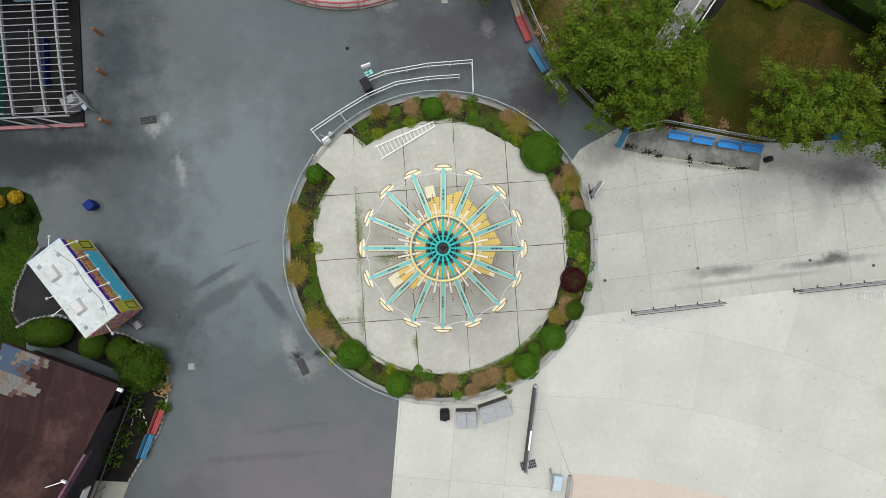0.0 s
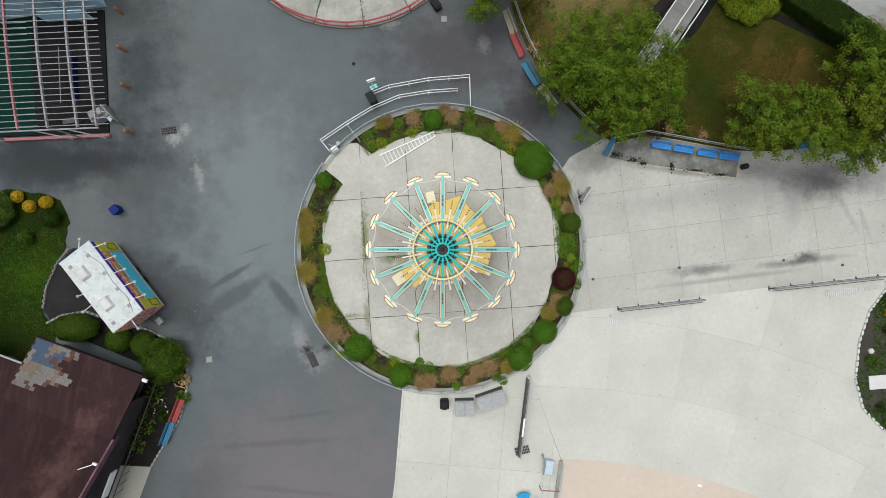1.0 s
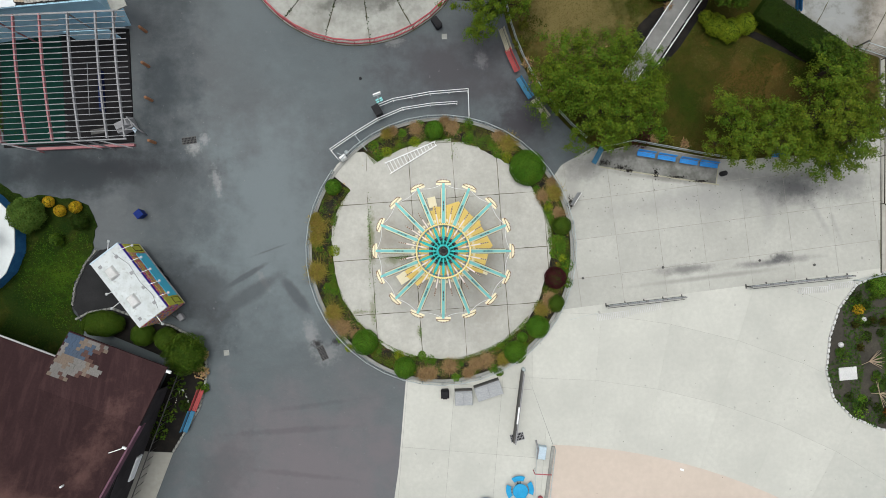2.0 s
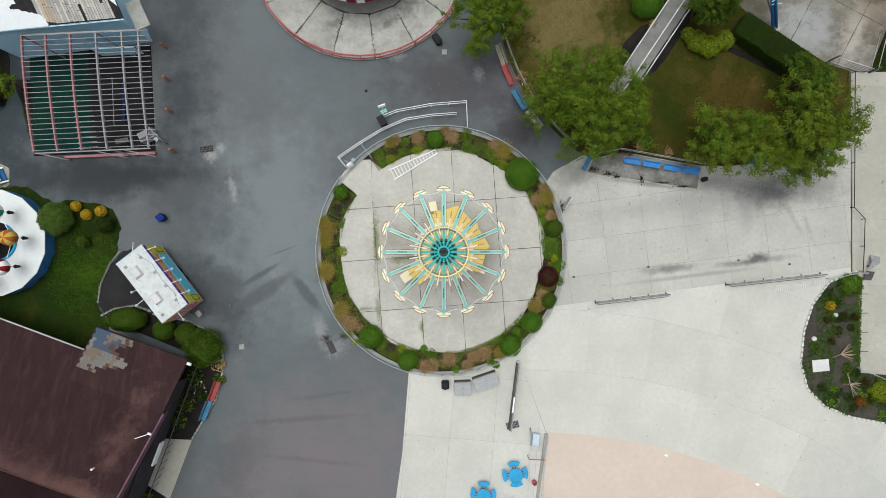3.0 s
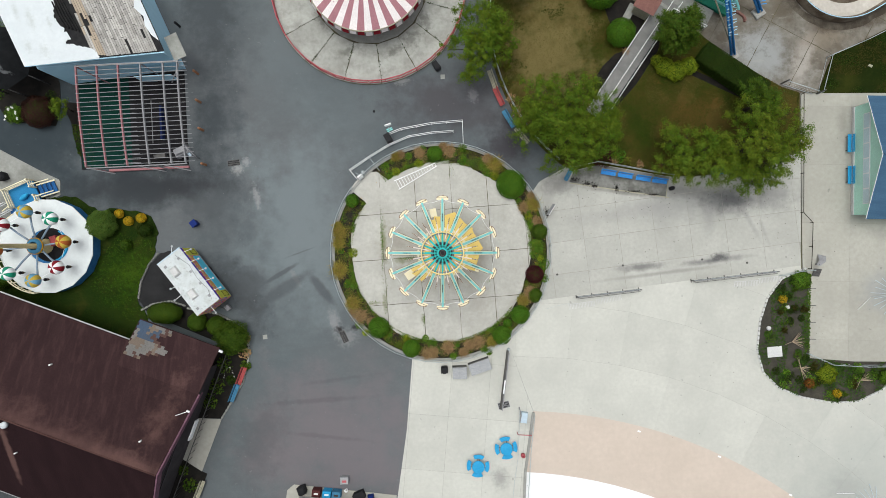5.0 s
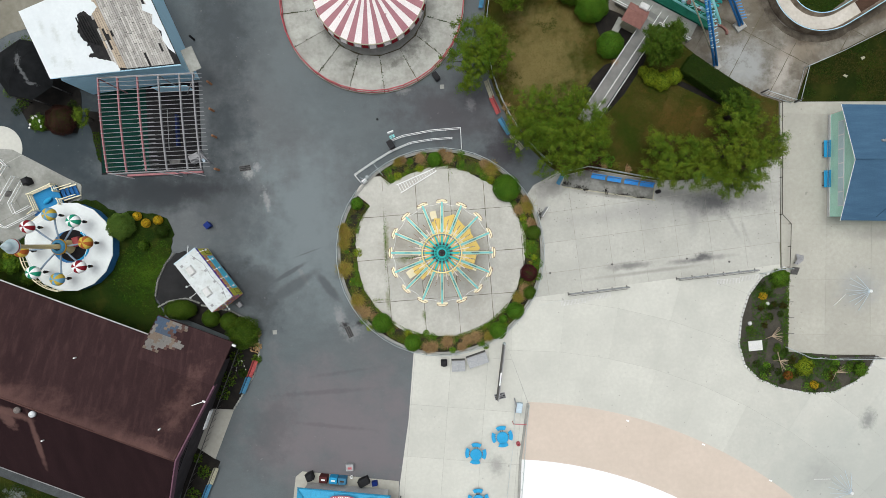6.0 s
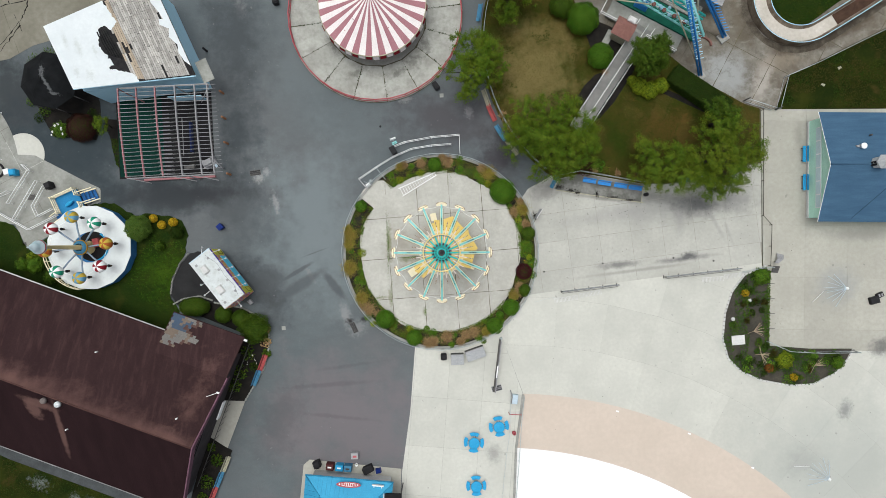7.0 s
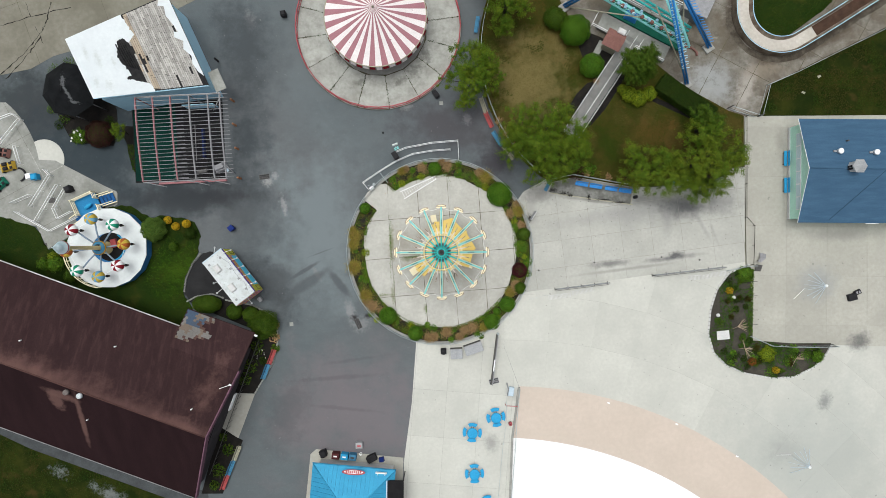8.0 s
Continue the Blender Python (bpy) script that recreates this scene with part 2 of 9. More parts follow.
MIDPLAZA = mat("grey_weathered_concrete", (0.47, 0.468, 0.43), (0.395, 0.393, 0.36), (0.335, 0.332, 0.303), scale=0.25, fine=3.0, vary=0.045, extra=plaza_wear_and_tones)
OLDPLAZA = mat("greyer_concrete", (0.43, 0.42, 0.372), (0.35, 0.342, 0.30), (0.295, 0.285, 0.25), scale=0.16, fine=2.5, vary=0.05, extra=plaza_wear_and_tones)
TANCONC = mat("tan_cracked_concrete", (0.245, 0.235, 0.195), (0.165, 0.155, 0.122), (0.135, 0.125, 0.098), scale=0.22, fine=2.0, vary=0.06)
PAD = mat("weathered_concrete", (0.50, 0.495, 0.455), (0.41, 0.40, 0.365), (0.32, 0.31, 0.28), scale=0.4, fine=3.5, vary=0.05, extra=pad_moss_and_tones)
BENCHCONC = mat("dirty_bench_concrete", (0.25, 0.25, 0.235), (0.13, 0.13, 0.118), (0.10, 0.098, 0.085), scale=0.8, fine=4.0, lo=0.4, hi=0.62)
OLDCONC = mat("stained_concrete", (0.36, 0.365, 0.34), (0.23, 0.235, 0.215), (0.17, 0.17, 0.15), scale=0.35, fine=3.0, vary=0.05)
def ring_streaks(nt, c):
    c = ramp_mix(nt, times(nt, spots(nt, 0.9, 0.50, 0.66, 6.0, rough=0.75), 0.35), c, (0.19, 0.188, 0.165))
    for x, y, rx, ry in ((-2.8, 20.6, 1.6, 1.0), (-1.6, 22.4, 0.8, 1.4), (-8.8, 19.6, 2.2, 0.5), (-11.4, 22.2, 0.6, 1.4), (-4.6, 19.4, 1.4, 0.6)):
        c = ramp_mix(nt, times(nt, patch(nt, x, y, rx, ry, 30, 0.9, 1.0), 0.6), c, (0.11, 0.11, 0.098))
    return c


RIDECONC = mat("streaked_pale_concrete", (0.42, 0.425, 0.395), (0.32, 0.322, 0.295), (0.25, 0.25, 0.225), scale=0.45, fine=3.0, vary=0.06, extra=ring_streaks)
def yard_stains(nt, c):
    c = ramp_mix(nt, times(nt, spots(nt, 0.16, 0.45, 0.60, 6.0, rough=0.7), 0.6), c, (0.130, 0.108, 0.080))
    for x, y, rx, ry, turn, k, col in ((30.6, 19.0, 3.6, 4.2, 25, 0.9, (0.30, 0.31, 0.305)), (34.6, 18.6, 1.3, 4.2, -18, 0.85, (0.36, 0.335, 0.30)), (32.0, 23.6, 3.4, 3.6, 0, 0.6, (0.115, 0.100, 0.075)), (36.6, 20.8, 3.6, 1.6, 20, 0.6, (0.21, 0.175, 0.135)), (33.4, 27.0, 1.6, 5.0, 0, 0.9, (0.055, 0.042, 0.032)), (38.6, 21.9, 4.2, 1.0, 8, 0.85, (0.060, 0.046, 0.034)), (44.6, 24.4, 5.0, 1.2, 28, 0.8, (0.070, 0.054, 0.040))):
        c = ramp_mix(nt, times(nt, patch(nt, x, y, rx, ry, turn, 0.4, 0.8), k), c, col)
    c = ramp_mix(nt, times(nt, spots(nt, 0.6, 0.54, 0.66, 6.0, rough=0.75), 0.4), c, (0.065, 0.058, 0.040))
    return ramp_mix(nt, times(nt, spots(nt, 0.5, 0.62, 0.68, 5.0, stretch=(1, 3, 1), turn=30), 0.25), c, (0.38, 0.37, 0.34))


BROWNCONC = mat("rusty_stained_concrete", (0.25, 0.238, 0.212), (0.135, 0.118, 0.094), (0.10, 0.087, 0.068), scale=0.4, fine=2.2, vary=0.05, lo=0.38, hi=0.6, extra=yard_stains)
MUD = mat("mud_stained_concrete", (0.12, 0.105, 0.085), (0.06, 0.05, 0.038), (0.05, 0.042, 0.034), scale=0.8, fine=3, lo=0.4, hi=0.6)
PINK = mat("peach_painted_concrete", (0.565, 0.482, 0.415), (0.52, 0.445, 0.38), (0.475, 0.405, 0.345), scale=0.25, fine=2.0)
WHITECOAT = mat("white_pool_coating", (0.80, 0.81, 0.81), (0.76, 0.77, 0.77), (0.70, 0.71, 0.71), scale=0.2, fine=2.0, bump=0.05)
def mossy(nt, c):
    c = ramp_mix(nt, times(nt, spots(nt, 0.9, 0.50, 0.60, 5.0), 0.7), c, (0.070, 0.090, 0.012))
    return ramp_mix(nt, times(nt, spots(nt, 1.5, 0.60, 0.68, 5.0), 0.6), c, (0.11, 0.075, 0.030))


RINGSOIL = mat("mossy_bed_soil", (0.018, 0.017, 0.016), (0.032, 0.027, 0.022), (0.015, 0.014, 0.013), scale=1.2, fine=10, bump=0.7, extra=mossy)
SOIL = mat("dark_soil", (0.013, 0.0125, 0.012), (0.024, 0.021, 0.018), (0.012, 0.011, 0.010), scale=1.2, fine=8, bump=0.6)
PLANTSOIL = mat("grey_brown_soil", (0.045, 0.042, 0.035), (0.075, 0.068, 0.055), (0.030, 0.028, 0.024), scale=0.9, fine=7, bump=0.6)
KERB = mat("kerb_concrete", (0.36, 0.36, 0.34), (0.27, 0.27, 0.25), scale=1.5)
def meadow_mottle(nt, c):
    c = ramp_mix(nt, times(nt, spots(nt, 0.30, 0.45, 0.62, 6.0, rough=0.7), 0.7), c, (0.034, 0.038, 0.006))
    c = ramp_mix(nt, times(nt, spots(nt, 0.55, 0.56, 0.68, 5.0), 0.6), c, (0.050, 0.034, 0.010))
    for x, y, rx, ry in ((-43.4, -24.4, 1.4, 0.9), (-37.6, -27.0, 2.3, 1.0), (-39.5, -26.0, 0.8, 0.6), (-33.5, -29.4, 1.5, 0.8)):
        c = ramp_mix(nt, times(nt, patch(nt, x, y, rx, ry, -20, 1.0, 1.0), 0.6), c, (0.20, 0.22, 0.225))
    return c


def lush(nt, c):
    c = ramp_mix(nt, times(nt, patch(nt, -29.8, -2.0, 3.6, 3.4, 10, 0.8, 1.3), 0.7), c, (0.055, 0.110, 0.007))
    return ramp_mix(nt, times(nt, spots(nt, 0.5, 0.55, 0.68, 5.0), 0.6), c, (0.055, 0.055, 0.012))


MEADOW = mat("weedy_meadow", (0.008, 0.017, 0.002), (0.016, 0.023, 0.003), (0.010, 0.016, 0.003), scale=0.5, fine=5, bump=0.7, extra=meadow_mottle)
LAWN = mat("lawn", (0.010, 0.028, 0.004), (0.024, 0.040, 0.006), (0.008, 0.016, 0.003), scale=0.4, fine=6, bump=0.7, extra=lush)
DRYLAWN = mat("dry_lawn", (0.028, 0.040, 0.005), (0.080, 0.058, 0.014), (0.028, 0.026, 0.005), scale=0.2, fine=5, bump=0.7, extra=dry_patch)
STEEL = mat("galvanised_steel", (0.50, 0.55, 0.56), (0.41, 0.455, 0.465), rough=0.5, metal=0.2, scale=3)
DARKSTEEL = mat("dark_weathered_steel", (0.075, 0.075, 0.075), (0.13, 0.125, 0.12), rough=0.6, metal=0.3, scale=4)
WHITE = mat("white_paint", (0.86, 0.87, 0.87), (0.80, 0.81, 0.81), (0.74, 0.75, 0.75), rough=0.5, scale=2)
CREAM = mat("cream_paint", (0.87, 0.80, 0.59), (0.82, 0.74, 0.52), (0.76, 0.68, 0.46), rough=0.5, scale=1.5)
YELLOW = mat("pale_yellow_deck", (0.84, 0.63, 0.20), (0.77, 0.57, 0.17), (0.70, 0.51, 0.15), rough=0.6, scale=1.2)
TEAL = mat("turquoise_paint", (0.050, 0.47, 0.44), (0.042, 0.40, 0.38), (0.032, 0.31, 0.30), rough=0.45, scale=2)
AQUA = mat("faded_aqua_panel", (0.28, 0.68, 0.66), (0.245, 0.62, 0.61), (0.21, 0.54, 0.54), rough=0.5, scale=2)
BROWN = mat("dark_brown_paint", (0.075, 0.045, 0.025), rough=0.6)
BLACK = mat("black_plastic", (0.018, 0.018, 0.02), (0.03, 0.03, 0.032), rough=0.55)
RUBBER = mat("black_rubber_floor", (0.012, 0.012, 0.013), (0.02, 0.019, 0.02), rough=0.9, scale=1)
BLUE = mat("bright_blue_paint", (0.045, 0.28, 0.68), (0.04, 0.235, 0.60), rough=0.45, scale=3)
SKYBLUE = mat("sky_blue_plastic", (0.035, 0.34, 0.62), (0.03, 0.30, 0.56), rough=0.4, scale=3)
DULLBLUE = mat("faded_blue_paint", (0.070, 0.230, 0.37), (0.055, 0.18, 0.30), rough=0.6, scale=3)
NAVY = mat("navy_blue_plastic", (0.012, 0.03, 0.17), rough=0.45)
RED = mat("faded_red_paint", (0.42, 0.09, 0.09), (0.33, 0.07, 0.07), rough=0.6, scale=3)
BEIGE = mat("beige_paint", (0.42, 0.40, 0.30), (0.33, 0.32, 0.24), rough=0.7, scale=3)
ORANGE = mat("rusty_orange_paint", (0.40, 0.20, 0.11), (0.30, 0.15, 0.085), rough=0.6, scale=4)
GREYBOX = mat("grey_wood_crate", (0.40, 0.41, 0.42), (0.32, 0.33, 0.34), rough=0.7, scale=3, stretch=(1, 4, 1))
PINKSTEEL = mat("faded_pink_steel", (0.42, 0.19, 0.20), (0.34, 0.16, 0.17), rough=0.6, scale=2)
GREYSTEEL = mat("grey_painted_steel", (0.34, 0.34, 0.35), (0.26, 0.26, 0.27), rough=0.6, scale=2)
GREENMAT = mat("dark_green_carpet", (0.006, 0.035, 0.026), (0.005, 0.024, 0.019), rough=0.95, scale=0.8)
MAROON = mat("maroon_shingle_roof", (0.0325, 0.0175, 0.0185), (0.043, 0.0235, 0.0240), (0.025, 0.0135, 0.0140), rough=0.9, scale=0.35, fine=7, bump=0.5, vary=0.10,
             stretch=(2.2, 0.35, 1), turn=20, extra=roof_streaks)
# darker mix of the maroon shingle, for the south slopes only
DARKMAROON = mat("darker_maroon_shingles", (0.0185, 0.0093, 0.0105), (0.025, 0.0125, 0.0140), (0.0138, 0.0075, 0.0084), rough=0.9, scale=0.4, fine=7, bump=0.5, stretch=(2.2, 0.35, 1), turn=20, extra=dark_streaks)
GARDENGRASS = mat("garden_grass_blades", (0.028, 0.048, 0.005), (0.050, 0.054, 0.008), (0.022, 0.036, 0.004), rough=0.8, scale=0.4, bump=0, island=0.2)
APRON = mat("wet_grey_concrete", (0.085, 0.093, 0.097), (0.055, 0.060, 0.063), scale=0.6)
GRASS = mat("grass_blades", (0.016, 0.042, 0.004), (0.034, 0.050, 0.006), (0.013, 0.029, 0.003), rough=0.7, scale=0.5, bump=0, island=0.3)
LUSHGRASS = mat("lush_grass_blades", (0.036, 0.100, 0.006), (0.058, 0.120, 0.008), (0.026, 0.068, 0.004), rough=0.7, scale=0.5, bump=0, island=0.3)
DRYGRASS = mat("dry_grass_lawn_blades", (0.112, 0.090, 0.027), (0.070, 0.068, 0.014), (0.052, 0.044, 0.010), rough=0.8, scale=0.5, bump=0, island=0.2)
BROWNGRASS = mat("brown_grass_blades", (0.050, 0.044, 0.010), (0.035, 0.038, 0.007), (0.028, 0.024, 0.006), rough=0.8, scale=0.5, bump=0, island=0.2)
RIDGE = mat("faded_ridge_shingle", (0.115, 0.062, 0.055), (0.085, 0.045, 0.04), rough=0.9, scale=1.2)
WHITEWALL = mat("white_board_wall", (0.66, 0.66, 0.65), (0.55, 0.55, 0.54), rough=0.7, scale=1)
GREYWALL = mat("grey_wall", (0.27, 0.27, 0.27), (0.22, 0.22, 0.22), rough=0.8, scale=1)
PURPLE = mat("mauve_fascia", (0.20, 0.10, 0.14), (0.13, 0.07, 0.095), rough=0.6, scale=2)
WALLBLUE = mat("light_blue_wall", (0.46, 0.72, 0.86), (0.41, 0.66, 0.81), (0.36, 0.60, 0.75), rough=0.6, scale=1)
MEMBRANE = mat("white_roof_membrane", (0.66, 0.70, 0.715), (0.60, 0.64, 0.66), (0.54, 0.58, 0.60), rough=0.55, scale=0.6, fine=3, extra=sheet_grime)
FELT = mat("black_roof_felt", (0.018, 0.018, 0.02), (0.035, 0.034, 0.034), rough=0.9, scale=2, bump=0.6)
PLANK = mat("weathered_roof_boards", (0.48, 0.465, 0.44), (0.36, 0.345, 0.32), (0.22, 0.205, 0.185), rough=0.9, scale=1.6, fine=9, vary=0.24)
TANPLANK = mat("fresh_tan_boards", (0.42, 0.35, 0.27), (0.36, 0.30, 0.23), (0.24, 0.19, 0.14), rough=0.9, scale=1.6, fine=9, vary=0.2)
SLATE = mat("slate_blue_shingle", (0.062, 0.128, 0.205), (0.046, 0.099, 0.165), (0.037, 0.080, 0.137), rough=0.9, scale=0.8, fine=9, bump=0.4, stretch=(0.5, 3, 1))
MINT = mat("mint_green_wall", (0.56, 0.90, 0.76), (0.51, 0.84, 0.70), rough=0.6, scale=1)
GLASSY = mat("pale_window", (0.52, 0.62, 0.70), (0.45, 0.56, 0.64), rough=0.15, scale=1, bump=0)
METALROOF = mat("blue_metal_roof", (0.045, 0.30, 0.49), (0.04, 0.26, 0.44), rough=0.4, scale=1.2, metal=0.1)
STRIPE_W = mat("white_canvas", (0.84, 0.79, 0.78), (0.76, 0.71, 0.70), rough=0.8, scale=1)
STRIPE_R = mat("faded_rose_canvas", (0.40, 0.195, 0.22), (0.35, 0.165, 0.19), rough=0.8, scale=1)
CRIMSON = mat("crimson_canvas", (0.26, 0.02, 0.03), rough=0.8)
REDFENCE = mat("red_fence_paint", (0.52, 0.12, 0.135), (0.42, 0.10, 0.115), rough=0.6, scale=2)
BARK = mat("bark", (0.055, 0.045, 0.035), (0.032, 0.027, 0.021), scale=3, bump=0.8)
MIDLEAF = mat("mid_green_leaves", (0.064, 0.126, 0.008), (0.108, 0.158, 0.011), (0.032, 0.070, 0.006), rough=0.55, scale=0.5, fine=3, bump=0, island=0.30, spec=0.08)
LEAF = mat("maple_leaves", (0.070, 0.130, 0.009), (0.122, 0.164, 0.012), (0.034, 0.072, 0.006), rough=0.55, scale=0.5, fine=3, bump=0, island=0.30, spec=0.08)
DARKLEAF = mat("dark_green_leaves", (0.036, 0.082, 0.006), (0.056, 0.100, 0.009), rough=0.55, scale=0.8, fine=3, bump=0, island=0.35, spec=0.08)
BOXLEAF = mat("clipped_box_leaves", (0.045, 0.130, 0.009), (0.070, 0.160, 0.012), rough=0.55, scale=1.2, fine=6, bump=0, island=0.3, spec=0.08)
WEED = mat("bright_weed_leaves", (0.092, 0.190, 0.014), (0.066, 0.140, 0.012), rough=0.6, scale=2, bump=0, island=0.35, spec=0.08)
OLIVE = mat("olive_ground_cover", (0.100, 0.125, 0.014), (0.130, 0.125, 0.020), (0.06, 0.075, 0.010), rough=0.7, scale=1, bump=0, island=0.35, spec=0.08)
STRAW = mat("dry_grass_blades", (0.40, 0.285, 0.140), (0.30, 0.20, 0.090), rough=0.8, scale=2, bump=0, island=0.4, spec=0.08)
FOXTAIL = mat("yellow_green_grass_blades", (0.26, 0.25, 0.035), (0.32, 0.24, 0.060), rough=0.8, scale=2, bump=0, island=0.4, spec=0.08)
BARBERRY = mat("brown_red_leaves", (0.052, 0.022, 0.015), (0.034, 0.016, 0.011), rough=0.6, scale=2, bump=0, island=0.35, spec=0.08)
HEDGELEAF = mat("dark_hedge_leaves", (0.013, 0.031, 0.003), (0.021, 0.039, 0.004), rough=0.6, scale=1, bump=0, island=0.3, spec=0.08)
CANNA = mat("deep_green_leaves", (0.026, 0.066, 0.008), (0.038, 0.084, 0.010), rough=0.6, scale=1.5, bump=0, island=0.3, spec=0.08)
SOFTLEAF = mat("soft_green_leaves", (0.075, 0.140, 0.022), (0.095, 0.165, 0.030), (0.045, 0.09, 0.014), rough=0.6, scale=1.2, fine=6, bump=0, island=0.25, spec=0.08)
REDLEAF = mat("purple_red_leaves", (0.060, 0.010, 0.012), (0.040, 0.007, 0.009), rough=0.6, scale=2, bump=0, island=0.35, spec=0.08)
GOLD = mat("golden_flowers", (0.45, 0.30, 0.015), (0.36, 0.25, 0.012), rough=0.7, scale=3, bump=0, island=0.25, spec=0.08)
LIME = mat("lime_leaves", (0.20, 0.26, 0.015), (0.15, 0.21, 0.012), rough=0.7, scale=3, bump=0, island=0.3, spec=0.08)
WHITEPETAL = mat("white_petals", (0.75, 0.74, 0.70), rough=0.8, bump=0)
# darker than the leaves: shade inside bushes and hedge is put into this colour
CORE = mat("shaded_inner_foliage", (0.024, 0.052, 0.007), (0.034, 0.070, 0.009), scale=3)
TERRA = mat("brick_red_shingle", (0.27, 0.135, 0.115), (0.21, 0.105, 0.09), scale=2)
GREENDECK = mat("green_ride_platform", (0.025, 0.20, 0.13), (0.02, 0.15, 0.10), rough=0.5, scale=1)
GREYCAP = mat("grey_flashing", (0.22, 0.19, 0.18), (0.17, 0.15, 0.14), rough=0.7, scale=2)


def mural_colours(nt, col):
    geo = nt.nodes.new("ShaderNodeNewGeometry")
    v = nt.nodes.new("ShaderNodeTexVoronoi")
    v.inputs["Scale"].default_value = 8.5
    nt.links.new(geo.outputs["Position"], v.inputs["Vector"])
    sep = nt.nodes.new("ShaderNodeSeparateColor")
    nt.links.new(v.outputs["Color"], sep.inputs[0])
    r = nt.nodes.new("ShaderNodeValToRGB")
    r.color_ramp.interpolation = "CONSTANT"
    e = r.color_ramp.elements
    e[0].color = (0.55, 0.05, 0.22, 1)
    e[1].position, e[1].color = 0.22, (0.80, 0.52, 0.08, 1)
    for at, c in ((0.40, (0.16, 0.30, 0.62)), (0.54, (0.70, 0.14, 0.12)), (0.68, (0.52, 0.62, 0.08)), (0.80, (0.70, 0.35, 0.45)), (0.9, (0.08, 0.07, 0.25))):
        e.new(at).color = (*c, 1)
    nt.links.new(sep.outputs[0], r.inputs[0])
    return r.outputs[0]


MURAL = mat("painted_mural", (0.4, 0.3, 0.2), rough=0.5, extra=mural_colours, bump=0)


# ---- shape helpers ----
class Shape:
    """Gathers vertices and faces of one mesh."""

    def __init__(self):
        self.v, self.f, self.smooth = [], [], set()

    def add(self, verts, faces, smooth=False):
        n = len(self.v)
        self.v += [tuple(p) for p in verts]
        if smooth:
            self.smooth.update(range(len(self.f), len(self.f) + len(faces)))
        self.f += [tuple(i + n for i in q) for q in faces]
        return self

    def box(self, x, y, z, sx, sy, sz, turn=0.0, top=1.0, tip=0.0, edge=0.0):
        """A box on z; top: how much narrower its top is; tip: degrees about its length; edge: chamfer of the top."""
        m = Matrix.Translation((x, y, z)) @ Euler((radians(tip), 0, radians(turn))).to_matrix().to_4x4()
        rings = [(0, 1, 1), (1, top, top)]
        if edge:
            rings = [(0, 1, 1), (1 - edge / sz, top, top), (1, top - 2 * edge / sx, top - 2 * edge / sy)]
        vs = []
        for h, kx, ky in rings:
            vs += [m @ Vector((sx / 2 * kx * a, sy / 2 * ky * b, sz * h)) for a, b in ((-1, -1), (1, -1), (1, 1), (-1, 1))]
        fs = [(3, 2, 1, 0)]
        for k in range(len(rings) - 1):
            o = 4 * k
            fs += [(o + i, o + (i + 1) % 4, o + 4 + (i + 1) % 4, o + 4 + i) for i in range(4)]
        o = 4 * (len(rings) - 1)
        fs.append((o, o + 1, o + 2, o + 3))
        return self.add(vs, fs)

    def prism(self, pts, z0, z1):
        """An upright prism on a plan outline; z1 a height or a function of the plan."""
        if sum(a[0] * b[1] - b[0] * a[1] for a, b in zip(pts, pts[1:] + pts[:1])) < 0:
            pts = pts[::-1]
        n = len(pts)
        hi = z1 if callable(z1) else (lambda x, y: z1)
        lo = z0 if callable(z0) else (lambda x, y: z0)
        vs = [(x, y, lo(x, y)) for x, y in pts] + [(x, y, hi(x, y)) for x, y in pts]
        fs = [tuple(range(n - 1, -1, -1)), tuple(range(n, 2 * n))] + [(i, (i + 1) % n, n + (i + 1) % n, n + i) for i in range(n)]
        return self.add(vs, fs)

    def tube(self, pts, r, seg=6, closed=False):
        pts = [Vector(p) for p in pts]
        n, vs = len(pts), []
        for i, p in enumerate(pts):
            a = pts[i - 1] if (i or closed) else p
            b = pts[(i + 1) % n] if (i < n - 1 or closed) else p
            d = (b - a).normalized()
            side = d.cross(Vector((0, 0, 1)))
            side = side.normalized() if side.length > 1e-4 else Vector((1, 0, 0))
            up = side.cross(d)
            rr = r[i] if isinstance(r, (list, tuple)) else r
            vs += [p + rr * (math.cos(2 * math.pi * (k + 0.5) / seg) * side + math.sin(2 * math.pi * (k + 0.5) / seg) * up) for k in range(seg)]
        fs = []
        for i in range(n if closed else n - 1):
            o, q = i * seg, (i + 1) % n * seg
            fs += [(o + k, o + (k + 1) % seg, q + (k + 1) % seg, q + k) for k in range(seg)]
        self.add(vs, fs, smooth=seg > 4)
        if not closed:
            self.f += [tuple(len(self.v) - len(vs) + k for k in range(seg - 1, -1, -1)), tuple(len(self.v) - seg + k for k in range(seg))]
        return self

    def turned(self, profile, seg=24, x=0.0, y=0.0, smooth=True, a0=0.0, a1=360.0):
        """A profile of (radius, height) turned about an upright axis."""
        full = a1 - a0 >= 360
        m = seg if full else seg + 1
        vs = [(x + r * math.cos(radians(a0 + (a1 - a0) * k / seg)), y + r * math.sin(radians(a0 + (a1 - a0) * k / seg)), z) for r, z in profile for k in range(m)]
        fs = [(j * m + k, j * m + (k + 1) % m, (j + 1) * m + (k + 1) % m, (j + 1) * m + k) for j in range(len(profile) - 1) for k in range(seg)]
        return self.add(vs, fs, smooth)

    def quad(self, *pts):
        return self.add(pts, [tuple(range(len(pts)))])

    def leaves(self, place, out, size, rng, flat=0.5, long=1.6):
        """Many pointed leaves at places, roughly facing along out."""
        n = len(place)
        place, out = np.asarray(place, float), np.asarray(out, float)
        nor = out + rng.normal(0, flat, (n, 3))
